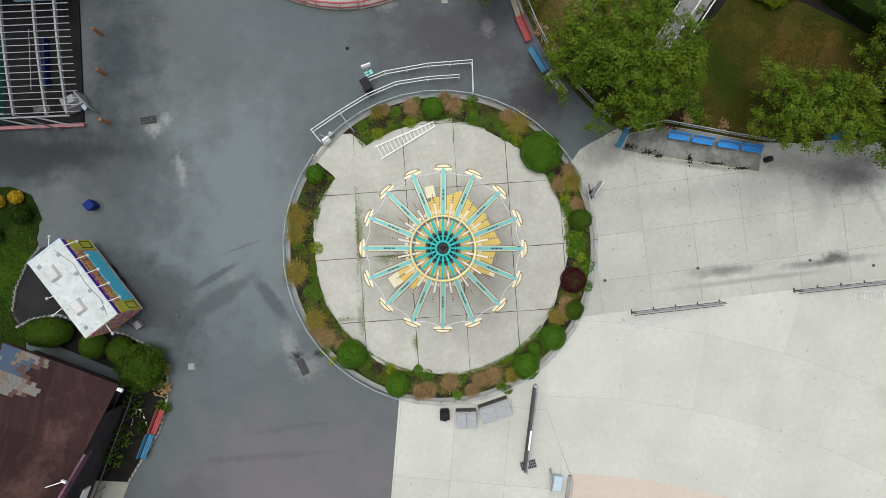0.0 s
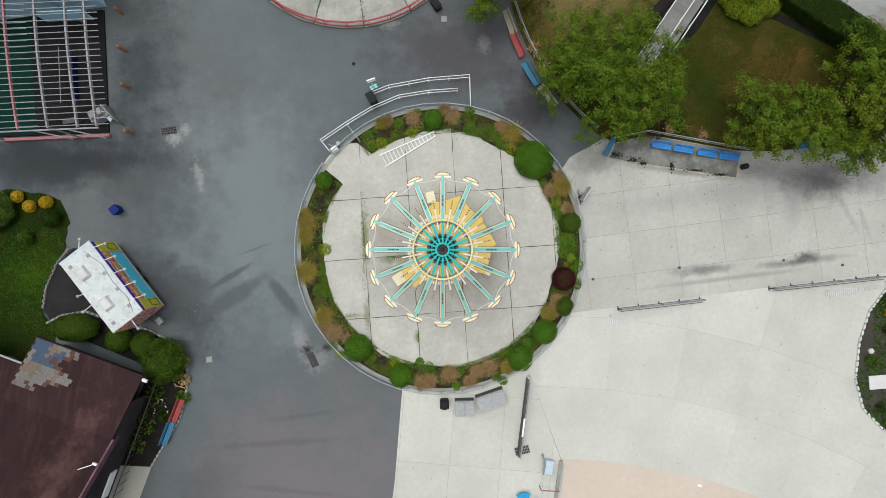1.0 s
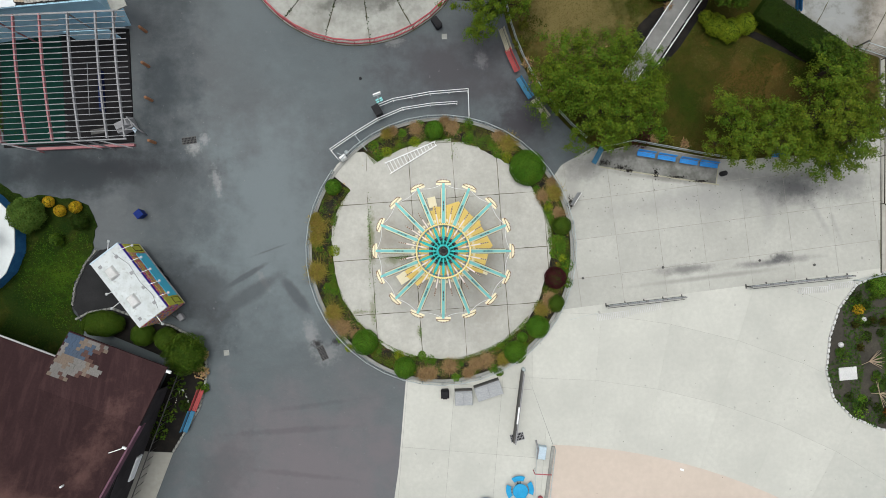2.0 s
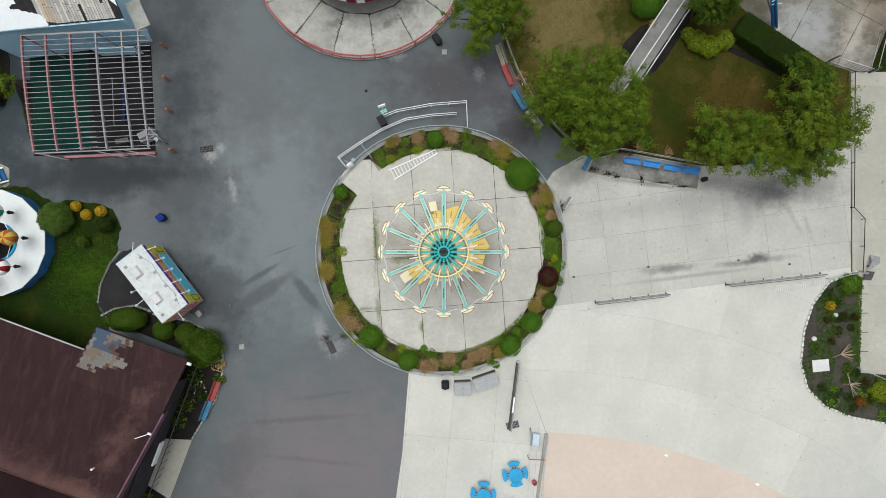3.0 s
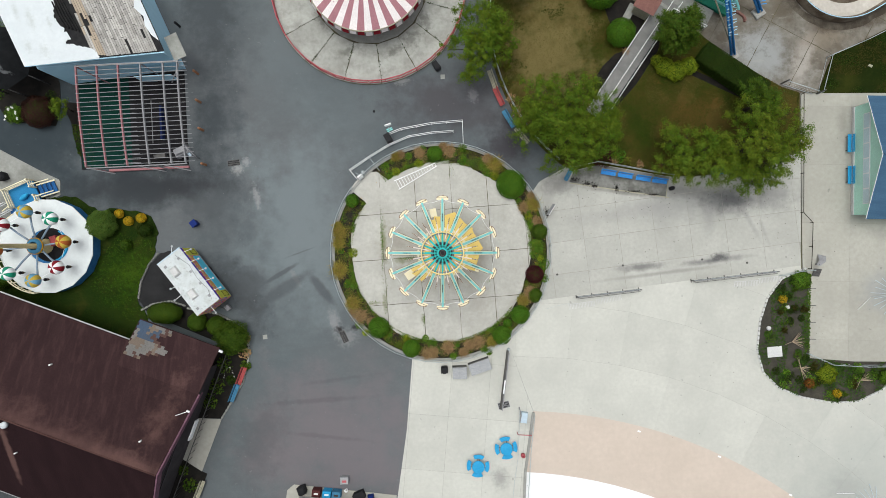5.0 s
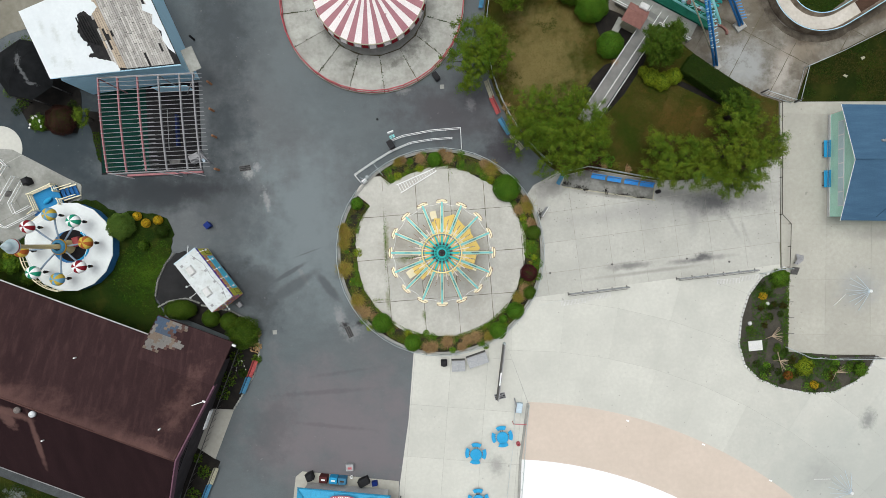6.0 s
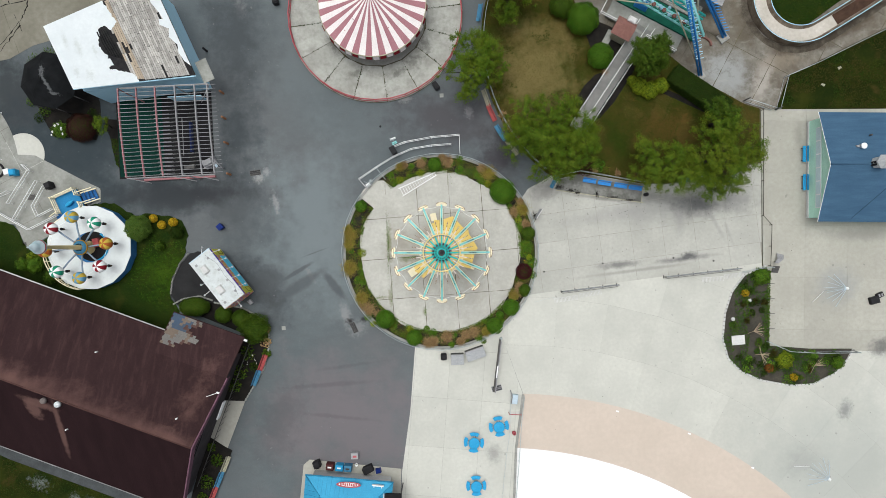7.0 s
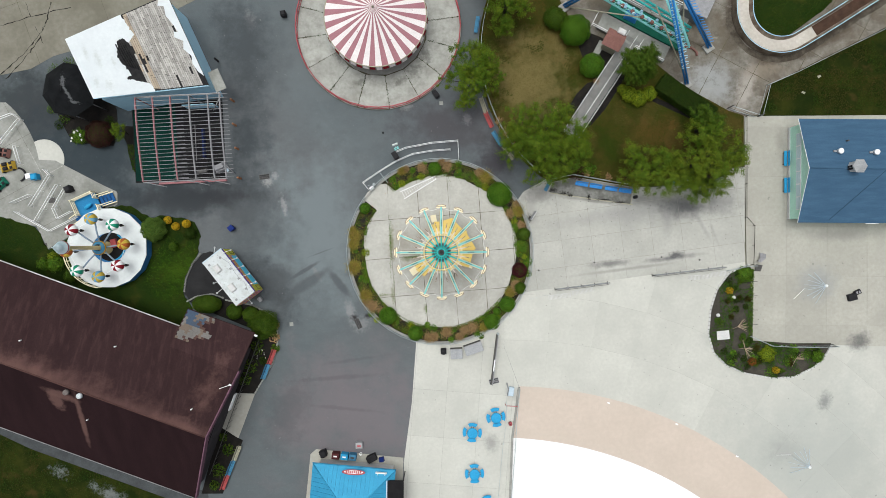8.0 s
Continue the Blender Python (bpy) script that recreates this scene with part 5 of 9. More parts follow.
# ---- trees and garden ----
def tree(x, y, r, h, label, seed, material=None, trunk=0.16, lobes=16, tufts=12, leaf=0.092, name="tree", squash=1.0, turn=0.0):
    """Tapered trunk, limbs and a crown: uneven lobes set with rounded sprays of leaves, with dark gaps between."""
    rng = np.random.default_rng(seed)
    t = thing(name, label, "tree", pose(x, y, 0.05, 0, 0, turn))
    lean = rng.normal(0, 0.12, 2)
    fork = Vector((lean[0], lean[1], h * 0.34))
    part("trunk", Shape().tube([(0, 0, -0.05), (lean[0] * 0.4, lean[1] * 0.4, h * 0.15), fork], [trunk * 1.4, trunk, trunk * 0.85], 10), BARK, t)
    limbs, crown = Shape(), Shape()
    for k in range(lobes):
        a = 2.39996 * k + rng.uniform(-0.5, 0.5)
        f = math.sqrt((k + 0.3) / lobes) * rng.uniform(0.72, 1.18)
        size = r * rng.uniform(0.15, 0.27)
        reach = r - size * 0.7
        c = np.array([reach * f * math.cos(a), reach * f * squash * math.sin(a), h * (0.56 + 0.28 * (1 - f * f)) + rng.uniform(-0.24, 0.09) * h])
        limbs.tube([fork, fork.lerp(Vector(c), 0.55) + Vector((0, 0, -0.04 * h)), Vector(c)], [trunk * 0.5, trunk * 0.28, trunk * 0.1], 6)
        m = max(4, int(0.78 * tufts * (size / (0.21 * r)) ** 2))
        for i in range(m):
            up = 1 - 1.35 * (i + 0.5) / m + rng.uniform(-0.15, 0.15)
            side = math.sqrt(max(0.0, 1 - min(1.0, up * up)))
            b = 2.39996 * i + rng.uniform(-0.6, 0.6)
            d = np.array([side * math.cos(b), side * math.sin(b), up])
            q = c + d * size * np.array([1, 1, 0.8]) * rng.uniform(0.35, 1.3)
            limbs.tube([Vector(c), Vector(q)], [trunk * 0.07, trunk * 0.025], 3)
            w = rng.uniform(0.16, 0.33) * (r / 4.0) ** 0.3
            n = int(rng.uniform(50, 95) * w / 0.2)
            e = rng.normal(0, 1, (n, 3)) * np.array([0.62, 0.62, 0.34]) * w + d * (w * rng.uniform(-0.3, 1.9, (n, 1)))
            crown.leaves(q + e, e * (1.1 / w) + np.array([0, 0, 0.75]), leaf, rng, 0.5, 1.35)
    tagged(part("branchwork", limbs, BARK, t), kind="stuff")
    part("crown", crown, material or LEAF, t)
    return t


GREENTREE = "leafy yellow-green maple tree with a ragged crown"
tree(11.1, 11.5, 5.0, 7.6, "broad yellow-green maple tree overhanging the benches", 1, MIDLEAF, lobes=40, tufts=17)
tree(15.3, 11.7, 1.7, 5.2, "slender leaning maple tree beside the ramp", 12, lobes=7, tufts=6)
tree(3.75, 19.0, 3.3, 7.4, "slim green tree beside the garden fence", 2, MIDLEAF, lobes=26, tufts=14, squash=1.12)
tree(22.4, 8.9, 3.9, 7.0, GREENTREE, 3, lobes=20, tufts=14, squash=0.78)
tree(28.0, 9.6, 4.4, 7.6, "large leafy maple tree at the garden corner", 4, lobes=30, tufts=15)
tree(28.9, 13.6, 2.3, 5.8, "small green tree beside the path gate", 6, DARKLEAF, lobes=12, tufts=9)
tree(21.3, 20.1, 2.3, 6.0, "dense dark green tree ringed by a lime shrub", 7, DARKLEAF, lobes=30, tufts=12)
tree(7.2, 26.4, 2.8, 7.0, GREENTREE, 8, MIDLEAF, lobes=16, tufts=12)
tree(6.2, 29.8, 2.8, 7.0, GREENTREE, 9, lobes=16, tufts=12)
bush(15.1, 24.8, 1.6, 2.2, BOXLEAF, "loose green shrub at the edge of the garden", 40, 800, 0.06, name="garden_shrub", rough=0.08)
bush(12.9, 26.2, 1.2, 1.6, DARKLEAF, "loose dark green shrub at the edge of the garden", 41, 800, 0.06, name="garden_shrub", rough=0.1)
bush(17.0, 20.9, 1.32, 1.7, BOXLEAF, "clipped ball of bright green box on the lawn", 42, 900, 0.05)
for k, (x, y, r) in enumerate(((21.2, 17.7, 0.85), (22.3, 17.3, 0.9), (23.5, 17.8, 0.8), (20.4, 18.3, 0.5))):
    bush(x, y, r, 1.1, LIME, "lime green spreading shrub round the tree", 43 + k, 600, 0.06, name="lime_shrub", rough=0.1)
# clipped hedge in one long block
hrng = np.random.default_rng(9)
hedge = thing("clipped_hedge", "long clipped dark green hedge beside the ride yard", "hedge", pose(27.3, 17.0, 0.05, 0, 0, -34))
part("inner_core", Shape().box(0, 0, 0, 6.9, 1.9, 1.45, edge=0.1), CORE, hedge, "inner twigs with shade in their dark colour")
hp = np.concatenate([np.stack([hrng.uniform(-3.5, 3.5, 9000), hrng.uniform(-1.0, 1.0, 9000), hrng.normal(1.5, 0.05, 9000)], 1), np.stack([hrng.uniform(-3.5, 3.5, 4200), hrng.choice((-1.0, 1.0), 4200), hrng.uniform(0.1, 1.5, 4200)], 1)])
part("leaves", Shape().leaves(hp, np.tile((0, 0, 1.0), (len(hp), 1)), 0.07, hrng, 0.5), HEDGELEAF, hedge)
for k, (x, y, s) in enumerate(((14.4, 15.0, 0.5), (13.7, 14.4, 0.4), (17.6, 19.3, 0.35), (5.9, 16.4, 0.5), (6.6, 14.8, 0.5), (7.3, 13.6, 0.55), (6.2, 17.8, 0.5), (8.1, 12.4, 0.5), (16.4, 8.9, 0.4), (17.6, 8.8, 0.45), (18.9, 8.5, 0.4), (5.6, 21.0, 0.5), (5.3, 22.6, 0.5), (13.1, 16.0, 0.4))):
    tuft(x, y, s, 0.5, STRAW if k % 3 else OLIVE, "tuft of dry brown grass along the garden edge", 300 + k, 90)
leafy(15.4, 9.2, 1.0, 0.7, REDLEAF, "low dark red shrub in shade behind the benches", 320, 160, 0.12, name="red_shrub")
leafy(16.9, 9.3, 0.7, 0.6, BOXLEAF, "low green shrub behind the benches", 321, 120, 0.12)


def turf(name, label, poly, n, seed, material, size=0.11, keep=None, z=0.09):
    rng = np.random.default_rng(seed)
    pr = random.Random(seed)
    pts = scatter(poly, n, pr)
    if poly is GARDEN:
        pts = [p for p in pts if not any(inside(q, *p) for q in MULCH_SHADE)]
    if keep:
        pts = [p for p in pts if keep(*p)]
    p = np.array([(x, y, z + pr.uniform(0, 0.06)) for x, y in pts])
    solid(name, Shape().leaves(p, np.tile((0, 0, 1.0), (len(p), 1)), size, rng, 0.4, 2.4), material, label, "grass", kind="stuff")


turf("garden_grass", "dark green grass blades of the garden lawn", GARDEN, 90000, 1, GARDENGRASS, 0.045, lambda x, y: noise.noise(Vector((x * 0.35, y * 0.35, 1))) > -0.05 and (x - 10.2) ** 2 + (y - 19.5) ** 2 + 34 * noise.noise(Vector((x * 0.8, y * 0.8, 6))) + 16 * noise.noise(Vector((x * 3.0, y * 3.0, 9))) > 20)
turf("garden_dry_grass", "dry straw coloured blades of the garden lawn", GARDEN, 56000, 2, DRYGRASS, 0.036, lambda x, y: noise.noise(Vector((x * 0.35, y * 0.35, 1))) < 0.05 or (x - 10.2) ** 2 + (y - 19.5) ** 2 + 34 * noise.noise(Vector((x * 0.8, y * 0.8, 6))) < 30)
turf("west_grass", "green blades of the west lawn", WLAWN, 20000, 3, GRASS, 0.05)
turf("west_grass_light", "brighter green blades of the west lawn", WLAWN, 9000, 4, LUSHGRASS, 0.05, lambda x, y: (x + 29.8) ** 2 + (y + 2.0) ** 2 < 14 + 12 * noise.noise(Vector((x * 0.6, y * 0.6, 2))))
turf("north_grass", "green blades of the north grass", NGRASS, 22000, 5, GRASS, 0.06, lambda x, y: noise.noise(Vector((x * 0.5, y * 0.5, 4))) > 0.0)
turf("north_dry_grass", "brownish blades of the north grass", NGRASS, 16000, 25, BROWNGRASS, 0.07, lambda x, y: noise.noise(Vector((x * 0.35, y * 0.35, 14))) > -0.02)
turf("south_grass", "green blades of the south-west grass", SLAWN, 20000, 6, GRASS, 0.06, lambda x, y: noise.noise(Vector((x * 0.5, y * 0.5, 3))) > -0.1)
turf("south_dry_grass", "brown blades of the south-west grass", SLAWN, 12000, 7, BROWNGRASS, 0.06, lambda x, y: noise.noise(Vector((x * 0.4, y * 0.4, 8))) > 0.0)
turf("pergola_grass", "dark green blades beside the pergola", HBED, 2200, 8, GRASS, 0.07, lambda x, y: y < 12.5)

fence("garden_fence", "low grey steel fence round the tree garden", [p for p in arc(22.36, 22.80, 17.75, 160, 231, 14)], 0.55, STEEL, True, 0.03)
fence("garden_fence", "low grey steel fence behind the blue benches", [(12.4, 8.25), (14.9, 8.75), (17.4, 8.3), (19.8, 7.85), (22.2, 7.45)], 0.55, STEEL, True, 0.03)
fence("garden_fence", "low grey steel fence at the garden corner", [(25.9, 8.2), (28.0, 8.0), (29.8, 7.5), (31.5, 8.3)], 0.6, STEEL, False, 0.03)


def bench_model(material, label, at, group, length=1.40):
    b = thing("park_bench", label, "bench", at, group)
    for k in range(3):
        part("seat_slat", Shape().box(0, -0.20 + 0.118 * k, 0.43, length, 0.105, 0.04, edge=0.008), material, b)
    for k in range(2):
        part("back_slat", Shape().box(0, 0.13 + 0.03 * k, 0.56 + 0.16 * k, length, 0.04, 0.11, tip=-10), material, b)
    for sx in (-1, 1):
        f = Shape()
        f.box(sx * length * 0.38, -0.14, 0, 0.06, 0.06, 0.43).box(sx * length * 0.38, 0.08, 0, 0.06, 0.06, 0.43)
        f.box(sx * length * 0.38, -0.06, 0.38, 0.05, 0.36, 0.05)
        f.tube([(sx * length * 0.38, 0.10, 0.42), (sx * length * 0.38, 0.19, 0.82)], 0.025, 5)
        part("bench_frame", f, DARKSTEEL, b, "dark steel frame")
    return b


def towards(x, y, tx, ty):
    return math.degrees(math.atan2(ty - y, tx - x)) - 90


ROWB = "benches of the park"
blue_bench = bench_model(BLUE, "bright blue slatted park bench on the stained apron", pose(15.82, 7.72, 0.055, 0, 0, -9), ROWB)
for x, y, a in ((17.42, 7.45, -9.5), (19.14, 7.16, -9), (20.70, 6.92, -8)):
    copy_thing(blue_bench, pose(x, y, 0.055, 0, 0, a))
copy_thing(blue_bench, pose(26.3, 7.75, 0.03, 0, 0, 4))
bench_model(DULLBLUE, "faded blue slatted park bench under the maple tree", pose(12.0, 7.6, 0.04, 0, 0, 62), ROWB)
for x, y, m, lab in ((4.85, 16.60, BEIGE, "beige slatted park bench against the garden fence"), (5.42, 14.98, RED, "faded red slatted park bench against the garden fence"), (6.38, 12.86, DULLBLUE, "faded blue slatted park bench against the garden fence"),
                     (7.62, 11.25, BEIGE, "beige slatted park bench half under the tree"), (4.20, 25.7, DULLBLUE, "faded blue slatted park bench against the garden fence")):
    bench_model(m, lab, pose(x, y, 0, 0, 0, towards(x, y, 22.4, 22.8)), ROWB, 1.85)
for x, y, m, lab in ((-19.15, -11.50, RED, "faded red slatted bench beside the planting bed"), (-19.85, -13.15, DULLBLUE, "faded blue slatted bench beside the planting bed"), (-23.15, -22.30, BEIGE, "beige slatted bench beside the shaded bed"),
                     (-23.85, -23.95, DULLBLUE, "faded blue slatted bench beside the shaded bed"), (-24.5, -25.55, RED, "faded red slatted bench beside the shaded bed")):
    bench_model(m, lab, pose(x, y, 0.02, 0, 0, 69), ROWB, 1.75)
for yb in (10.42, 7.40):
    bench_model(SKYBLUE, "sky blue slatted park bench against the mint wall", pose(38.85, yb, 0.03, 0, 0, -91), ROWB, 1.7)

RAMPGREY = mat("grey_ramp_boards", (0.25, 0.25, 0.24), (0.19, 0.19, 0.182), (0.15, 0.148, 0.14), rough=0.8, scale=0.9, fine=6, vary=0.06)
# ramp walkway up to the boarding platform
ramp = thing("access_ramp", "grey plank access ramp with white pipe rails", "ramp", pose(18.15, 18.6, 0.0, 0, 0, 56.3))
for k in range(24):
    part("plank", Shape().box(-6.25 + 0.54 * k, 0, 0.28 + 0.012 * k, 0.537, 1.75, 0.05), RAMPGREY, ramp)
for dy, h in ((0.92, 1.1), (-0.18, 1.0), (-0.95, 1.1)):
    part("rail", Shape().tube([(-6.5, dy, h), (6.6, dy, h + 0.25)], 0.036, 6), WHITE, ramp, "white pipe rail")
    for k in range(7):
        part("post", Shape().tube([(-6.3 + 2.1 * k, dy, 0.1), (-6.3 + 2.1 * k, dy, h + 0.04 * k)], 0.022, 6), WHITE, ramp)
part("bearer", Shape().box(0, 0.7, 0.08, 13, 0.12, 0.2).box(0, -0.7, 0.08, 13, 0.12, 0.2), DARKSTEEL, ramp)

# ---- ride yard: boarding platform, lattice legs, booth, flume ----
stage = thing("boarding_platform", "grey boarding deck with white rails and a green ride floor", "platform", pose(21.6, 25.2, 0, 0, 0, -28))
part("deck", Shape().box(0.6, -0.9, 0.35, 8.4, 1.9, 0.25, edge=0.02), OLDCONC, stage, "grey concrete deck")
part("ride_floor", Shape().box(1.4, 1.15, 0.3, 9.2, 2.0, 0.35, edge=0.03), GREENDECK, stage, "green painted ride floor")
part("back_deck", Shape().box(1.0, 3.6, 0.3, 8.5, 2.6, 0.25), OLDCONC, stage)
for pts in ([(-2.2, -2.0), (-4.2, -2.0), (-4.2, -0.6)], [(1.2, -1.95), (4.7, -1.95)], [(-3.2, 2.3), (0.0, 2.3)], [(1.0, 2.4), (4.4, 2.4)], [(2.0, 4.6), (5.4, 4.6)]):
    for h in (1.45, 1.05):
        part("rail", Shape().tube([(x, y, h) for x, y in pts], 0.04, 6), WHITE, stage, "white pipe rail")
    for x, y in pts:
        part("post", Shape().tube([(x, y, 0.4), (x, y, 1.45)], 0.035, 6), WHITE, stage)
part("car", Shape().box(-0.7, 0.9, 0.68, 1.5, 1.0, 0.7, top=0.8, edge=0.08), BLUE, stage, "blue ride car")
booth = thing("ticket_booth", "small booth with a brick red shingle roof", "booth", pose(19.1, 23.3, 0, 0, 0, -28))
part("wall", Shape().box(0, 0, 0, 1.55, 1.45, 2.1), BEIGE, booth)
part("roof", Shape().add([(-1.05, -1.0, 2.1), (1.05, -1.0, 2.1), (1.05, 1.0, 2.1), (-1.05, 1.0, 2.1), (-1.05, 0.1, 2.7), (1.05, 0.1, 2.7)], [(0, 1, 5, 4), (2, 3, 4, 5), (1, 2, 5), (3, 0, 4), (3, 2, 1, 0)]), TERRA, booth, "brick red shingle roof")
part("gable", Shape().box(0.35, 1.1, 2.0, 0.9, 0.6, 0.5, edge=0.1), WHITEWALL, booth)
part("step", Shape().box(-0.9, -0.9, 0, 0.7, 1.9, 0.3, 0), OLDCONC, booth)


def lattice(name, a, b, w, material, parent, rungs, label=""):
    """A four-chord lattice mast from a to b with cross rungs."""
    a, b = Vector(a), Vector(b)
    d = (b - a).normalized()
    s = d.cross(Vector((0, 0, 1))).normalized()
    u = s.cross(d)
    ob = part(name, Shape().tube([a + s * w / 2, b + s * w / 2], 0.12, 5).tube([a - s * w / 2, b - s * w / 2], 0.12, 5).tube([a + u * w * 0.7, b + u * w * 0.7], 0.10, 5), material, parent, label)
    web = Shape()
    for k in range(rungs):
        p, q = a.lerp(b, k / rungs), a.lerp(b, (k + 1) / rungs)
        web.tube([p + s * w / 2, q - s * w / 2], 0.03, 4).tube([p - s * w / 2, p + s * w / 2], 0.03, 4).tube([p + s * w / 2, q + u * w * 0.7], 0.03, 4)
    part("lacing", web, material, ob)
    return ob


LAMPBLUE = mat("pale_blue_lamp_bar", (0.36, 0.60, 0.72), (0.30, 0.52, 0.64), rough=0.5, scale=3)
frame_ride = thing("lattice_ride", "tall blue lattice frame of a wheel ride with turquoise beams", "ride", pose(0, 0, 0))
apex = (20.6, 27.6, 12.5)
for foot in ((27.75, 19.0), (30.3, 23.1), (14.1, 27.8)):
    lattice("leg", (*foot, 0.35), apex, 0.34, BLUE, frame_ride, 22, "blue lattice leg")
    part("footing", Shape().box(foot[0], foot[1] - 0.1, 0, 1.1, 1.0, 0.3, 35, edge=0.05), KERB, frame_ride, "concrete footing")
lattice("beam", (17.2, 28.4, 2.6), (26.6, 22.9, 2.3), 0.7, AQUA, frame_ride, 16, "turquoise lattice beam")
lattice("beam", (26.6, 22.0, 3.2), (23.0, 28.2, 6.0), 0.7, AQUA, frame_ride, 14, "turquoise lattice beam")
for foot, u0, u1, n in (((27.75, 19.0), 0.12, 0.8, 26), ((30.3, 23.1), 0.05, 0.75, 24)):
    for k in range(n):
        p = Vector((*foot, 0.35)).lerp(Vector(apex), u0 + (u1 - u0) * k / n)
        big = foot[0] < 29
        part("lamp_bar", Shape().box(p.x + (0.0 if big else 0.35), p.y + (0.1 if big else 0.0), p.z + 0.4, 0.85 if big else 0.5, 0.07, 0.05, 28 if big and k % 2 else 8), LAMPBLUE if big else BLUE, frame_ride, "pale turquoise lamp bar" if big else "")
for k in range(7):
    t = k / 7
    part("tie_rod", Shape().tube([(17.6 + 9.0 * t, 28.9 - 5.2 * t, 1.2), (18.4 + 9.0 * t, 27.2 - 5.2 * t, 3.4)], 0.035, 5), WHITE, frame_ride, "white tie rod")
lattice("beam", (18.2, 29.6, 2.9), (27.2, 24.2, 2.6), 0.5, TEAL, frame_ride, 14, "turquoise lattice beam")
part("drum_ring", Shape().turned([(0.9, 2.3), (1.05, 2.5), (0.9, 2.7), (0.7, 2.5), (0.9, 2.3)], 20, 24.0, 28.4), BEIGE, frame_ride, "cream drum ring")
for a, b in (((14.3, 27.6, 0.5), (21.5, 25.2, 3.5)), ((27.6, 19.3, 0.6), (22.5, 25.6, 5.5)), ((30.0, 23.2, 0.6), (26.0, 25.4, 6.0)), ((26.5, 22.5, 2.5), (24.8, 27.0, 7.0))):
    part("brace", Shape().tube([a, b], 0.07, 6), BEIGE, frame_ride, "cream brace")
for k in range(9):
    t = (k + 0.5) / 9
    part("lamp", Shape().turned([(0.05, 2.85), (0.24, 2.95), (0.20, 3.12), (0, 3.18)], 10, 17.2 + 9.4 * t, 28.2 - 5.5 * t), TERRA, frame_ride, "red dome lamp")
for k in range(22):
    t = (k + 0.5) / 22
    part("light_pod", Shape().turned([(0.04, 2.95), (0.20, 3.02), (0.15, 3.16), (0, 3.2)], 8, 17.6 + 9.2 * t + 0.25 * math.sin(3 * k), 28.1 - 5.3 * t + 0.3 * math.cos(2 * k)), LAMPBLUE, frame_ride, "pale blue light pod")
wreath = thing("rubber_tyre_arch", "half circle of pinkish toothed ring lying on the yard", "ring", pose(28.2, 22.6, 0.03, 0, 0, -25))
wr = Shape()
for k in range(14):
    a = math.pi * k / 13
    wr.box(0.9 * math.cos(a), 0.45 * math.sin(a), 0.0, 0.24, 0.18, 0.22, math.degrees(a), top=0.8)
part("ring", wr, TERRA, wreath)
for x, y, a in ((42.8, 19.7, 30), (41.0, 17.9, -20)):
    solid("litter_scrap", Shape().prism(wobble([(-0.2, -0.12), (0.18, -0.15), (0.22, 0.1), (-0.15, 0.14)], 0.04, int(x), 0.12), 0, 0.03), BEIGE, "pale crumpled scrap lying in the grass", "litter", pose(x, y, 0.13, 0, 0, a))
grey_hut = thing("utility_hut", "grey flat roofed utility hut", "hut", pose(28.6, 27.7, 0, 0, 0, -25))
part("wall", Shape().box(0, 0, 0, 2.6, 3.4, 2.3), GREYWALL, grey_hut)
part("roof", Shape().box(0, 0, 2.3, 2.9, 3.7, 0.15, edge=0.03), GREYSTEEL, grey_hut)

# water flume trough
FL = arc(38.1, 27.1, 4.1, 180, 300, 18) + [(41.9, 24.6), (44.5, 26.2), (47.5, 28.1), (52, 30.8)]
FL = [(34.0, 36), (34.0, 31)] + FL
WALLBROWN = mat("mottled_brown_fibreglass", (0.26, 0.22, 0.17), (0.13, 0.10, 0.075), (0.09, 0.07, 0.05), rough=0.7, scale=0.9, fine=4, lo=0.4, hi=0.6)
flume = thing("water_flume", "cream fibreglass flume trough with blue rim", "flume", pose(0, 0, 0))
def along(pts, off):
    out = []
    for i, (x, y) in enumerate(pts):
        ax, ay = pts[max(i - 1, 0)]
        bx, by = pts[min(i + 1, len(pts) - 1)]
        l = math.hypot(bx - ax, by - ay)
        out.append((x - (by - ay) / l * off, y + (bx - ax) / l * off))
    return out
floor_, sides = Shape(), Shape()
L, R_ = along(FL, 0.62), along(FL, -0.62)
n = len(FL)
floor_.add([(*p, 0.75) for p in L] + [(*p, 0.75) for p in R_], [(i, n + i, n + i + 1, i + 1) for i in range(n - 1)])
part("trough_floor", floor_, mat("trough_cream", (0.58, 0.55, 0.50), (0.46, 0.43, 0.38), (0.34, 0.30, 0.26), scale=0.5, fine=3), flume, "cream trough floor")
for sgn, m in ((1, WALLBLUE), (-1, WALLBLUE)):
    a, b, c = along(FL, sgn * 0.62), along(FL, sgn * 0.82), along(FL, sgn * 0.95)
    w = Shape().add([(*p, 0.75) for p in a] + [(*p, 1.15) for p in b] + [(*p, 1.15) for p in c] + [(*p, 0.1) for p in c], [(i + k * n, i + 1 + k * n, i + 1 + (k + 1) * n, i + (k + 1) * n) for k in range(3) for i in range(n - 1)])
    part("side_wall", w, WALLBROWN, flume, "mottled brown trough wall")
    part("rim", Shape().tube([(*p, 1.17) for p in along(FL, sgn * 0.9)], 0.045, 5), m, flume, "faded blue rim")
part("sludge", Shape().prism(along(FL, 0.6)[-4:] + along(FL, -0.6)[-4:][::-1], 0.74, 0.80), mat("brown_sludge", (0.085, 0.05, 0.035), (0.05, 0.03, 0.022), scale=1.5), flume, "brown leaf sludge in the trough")
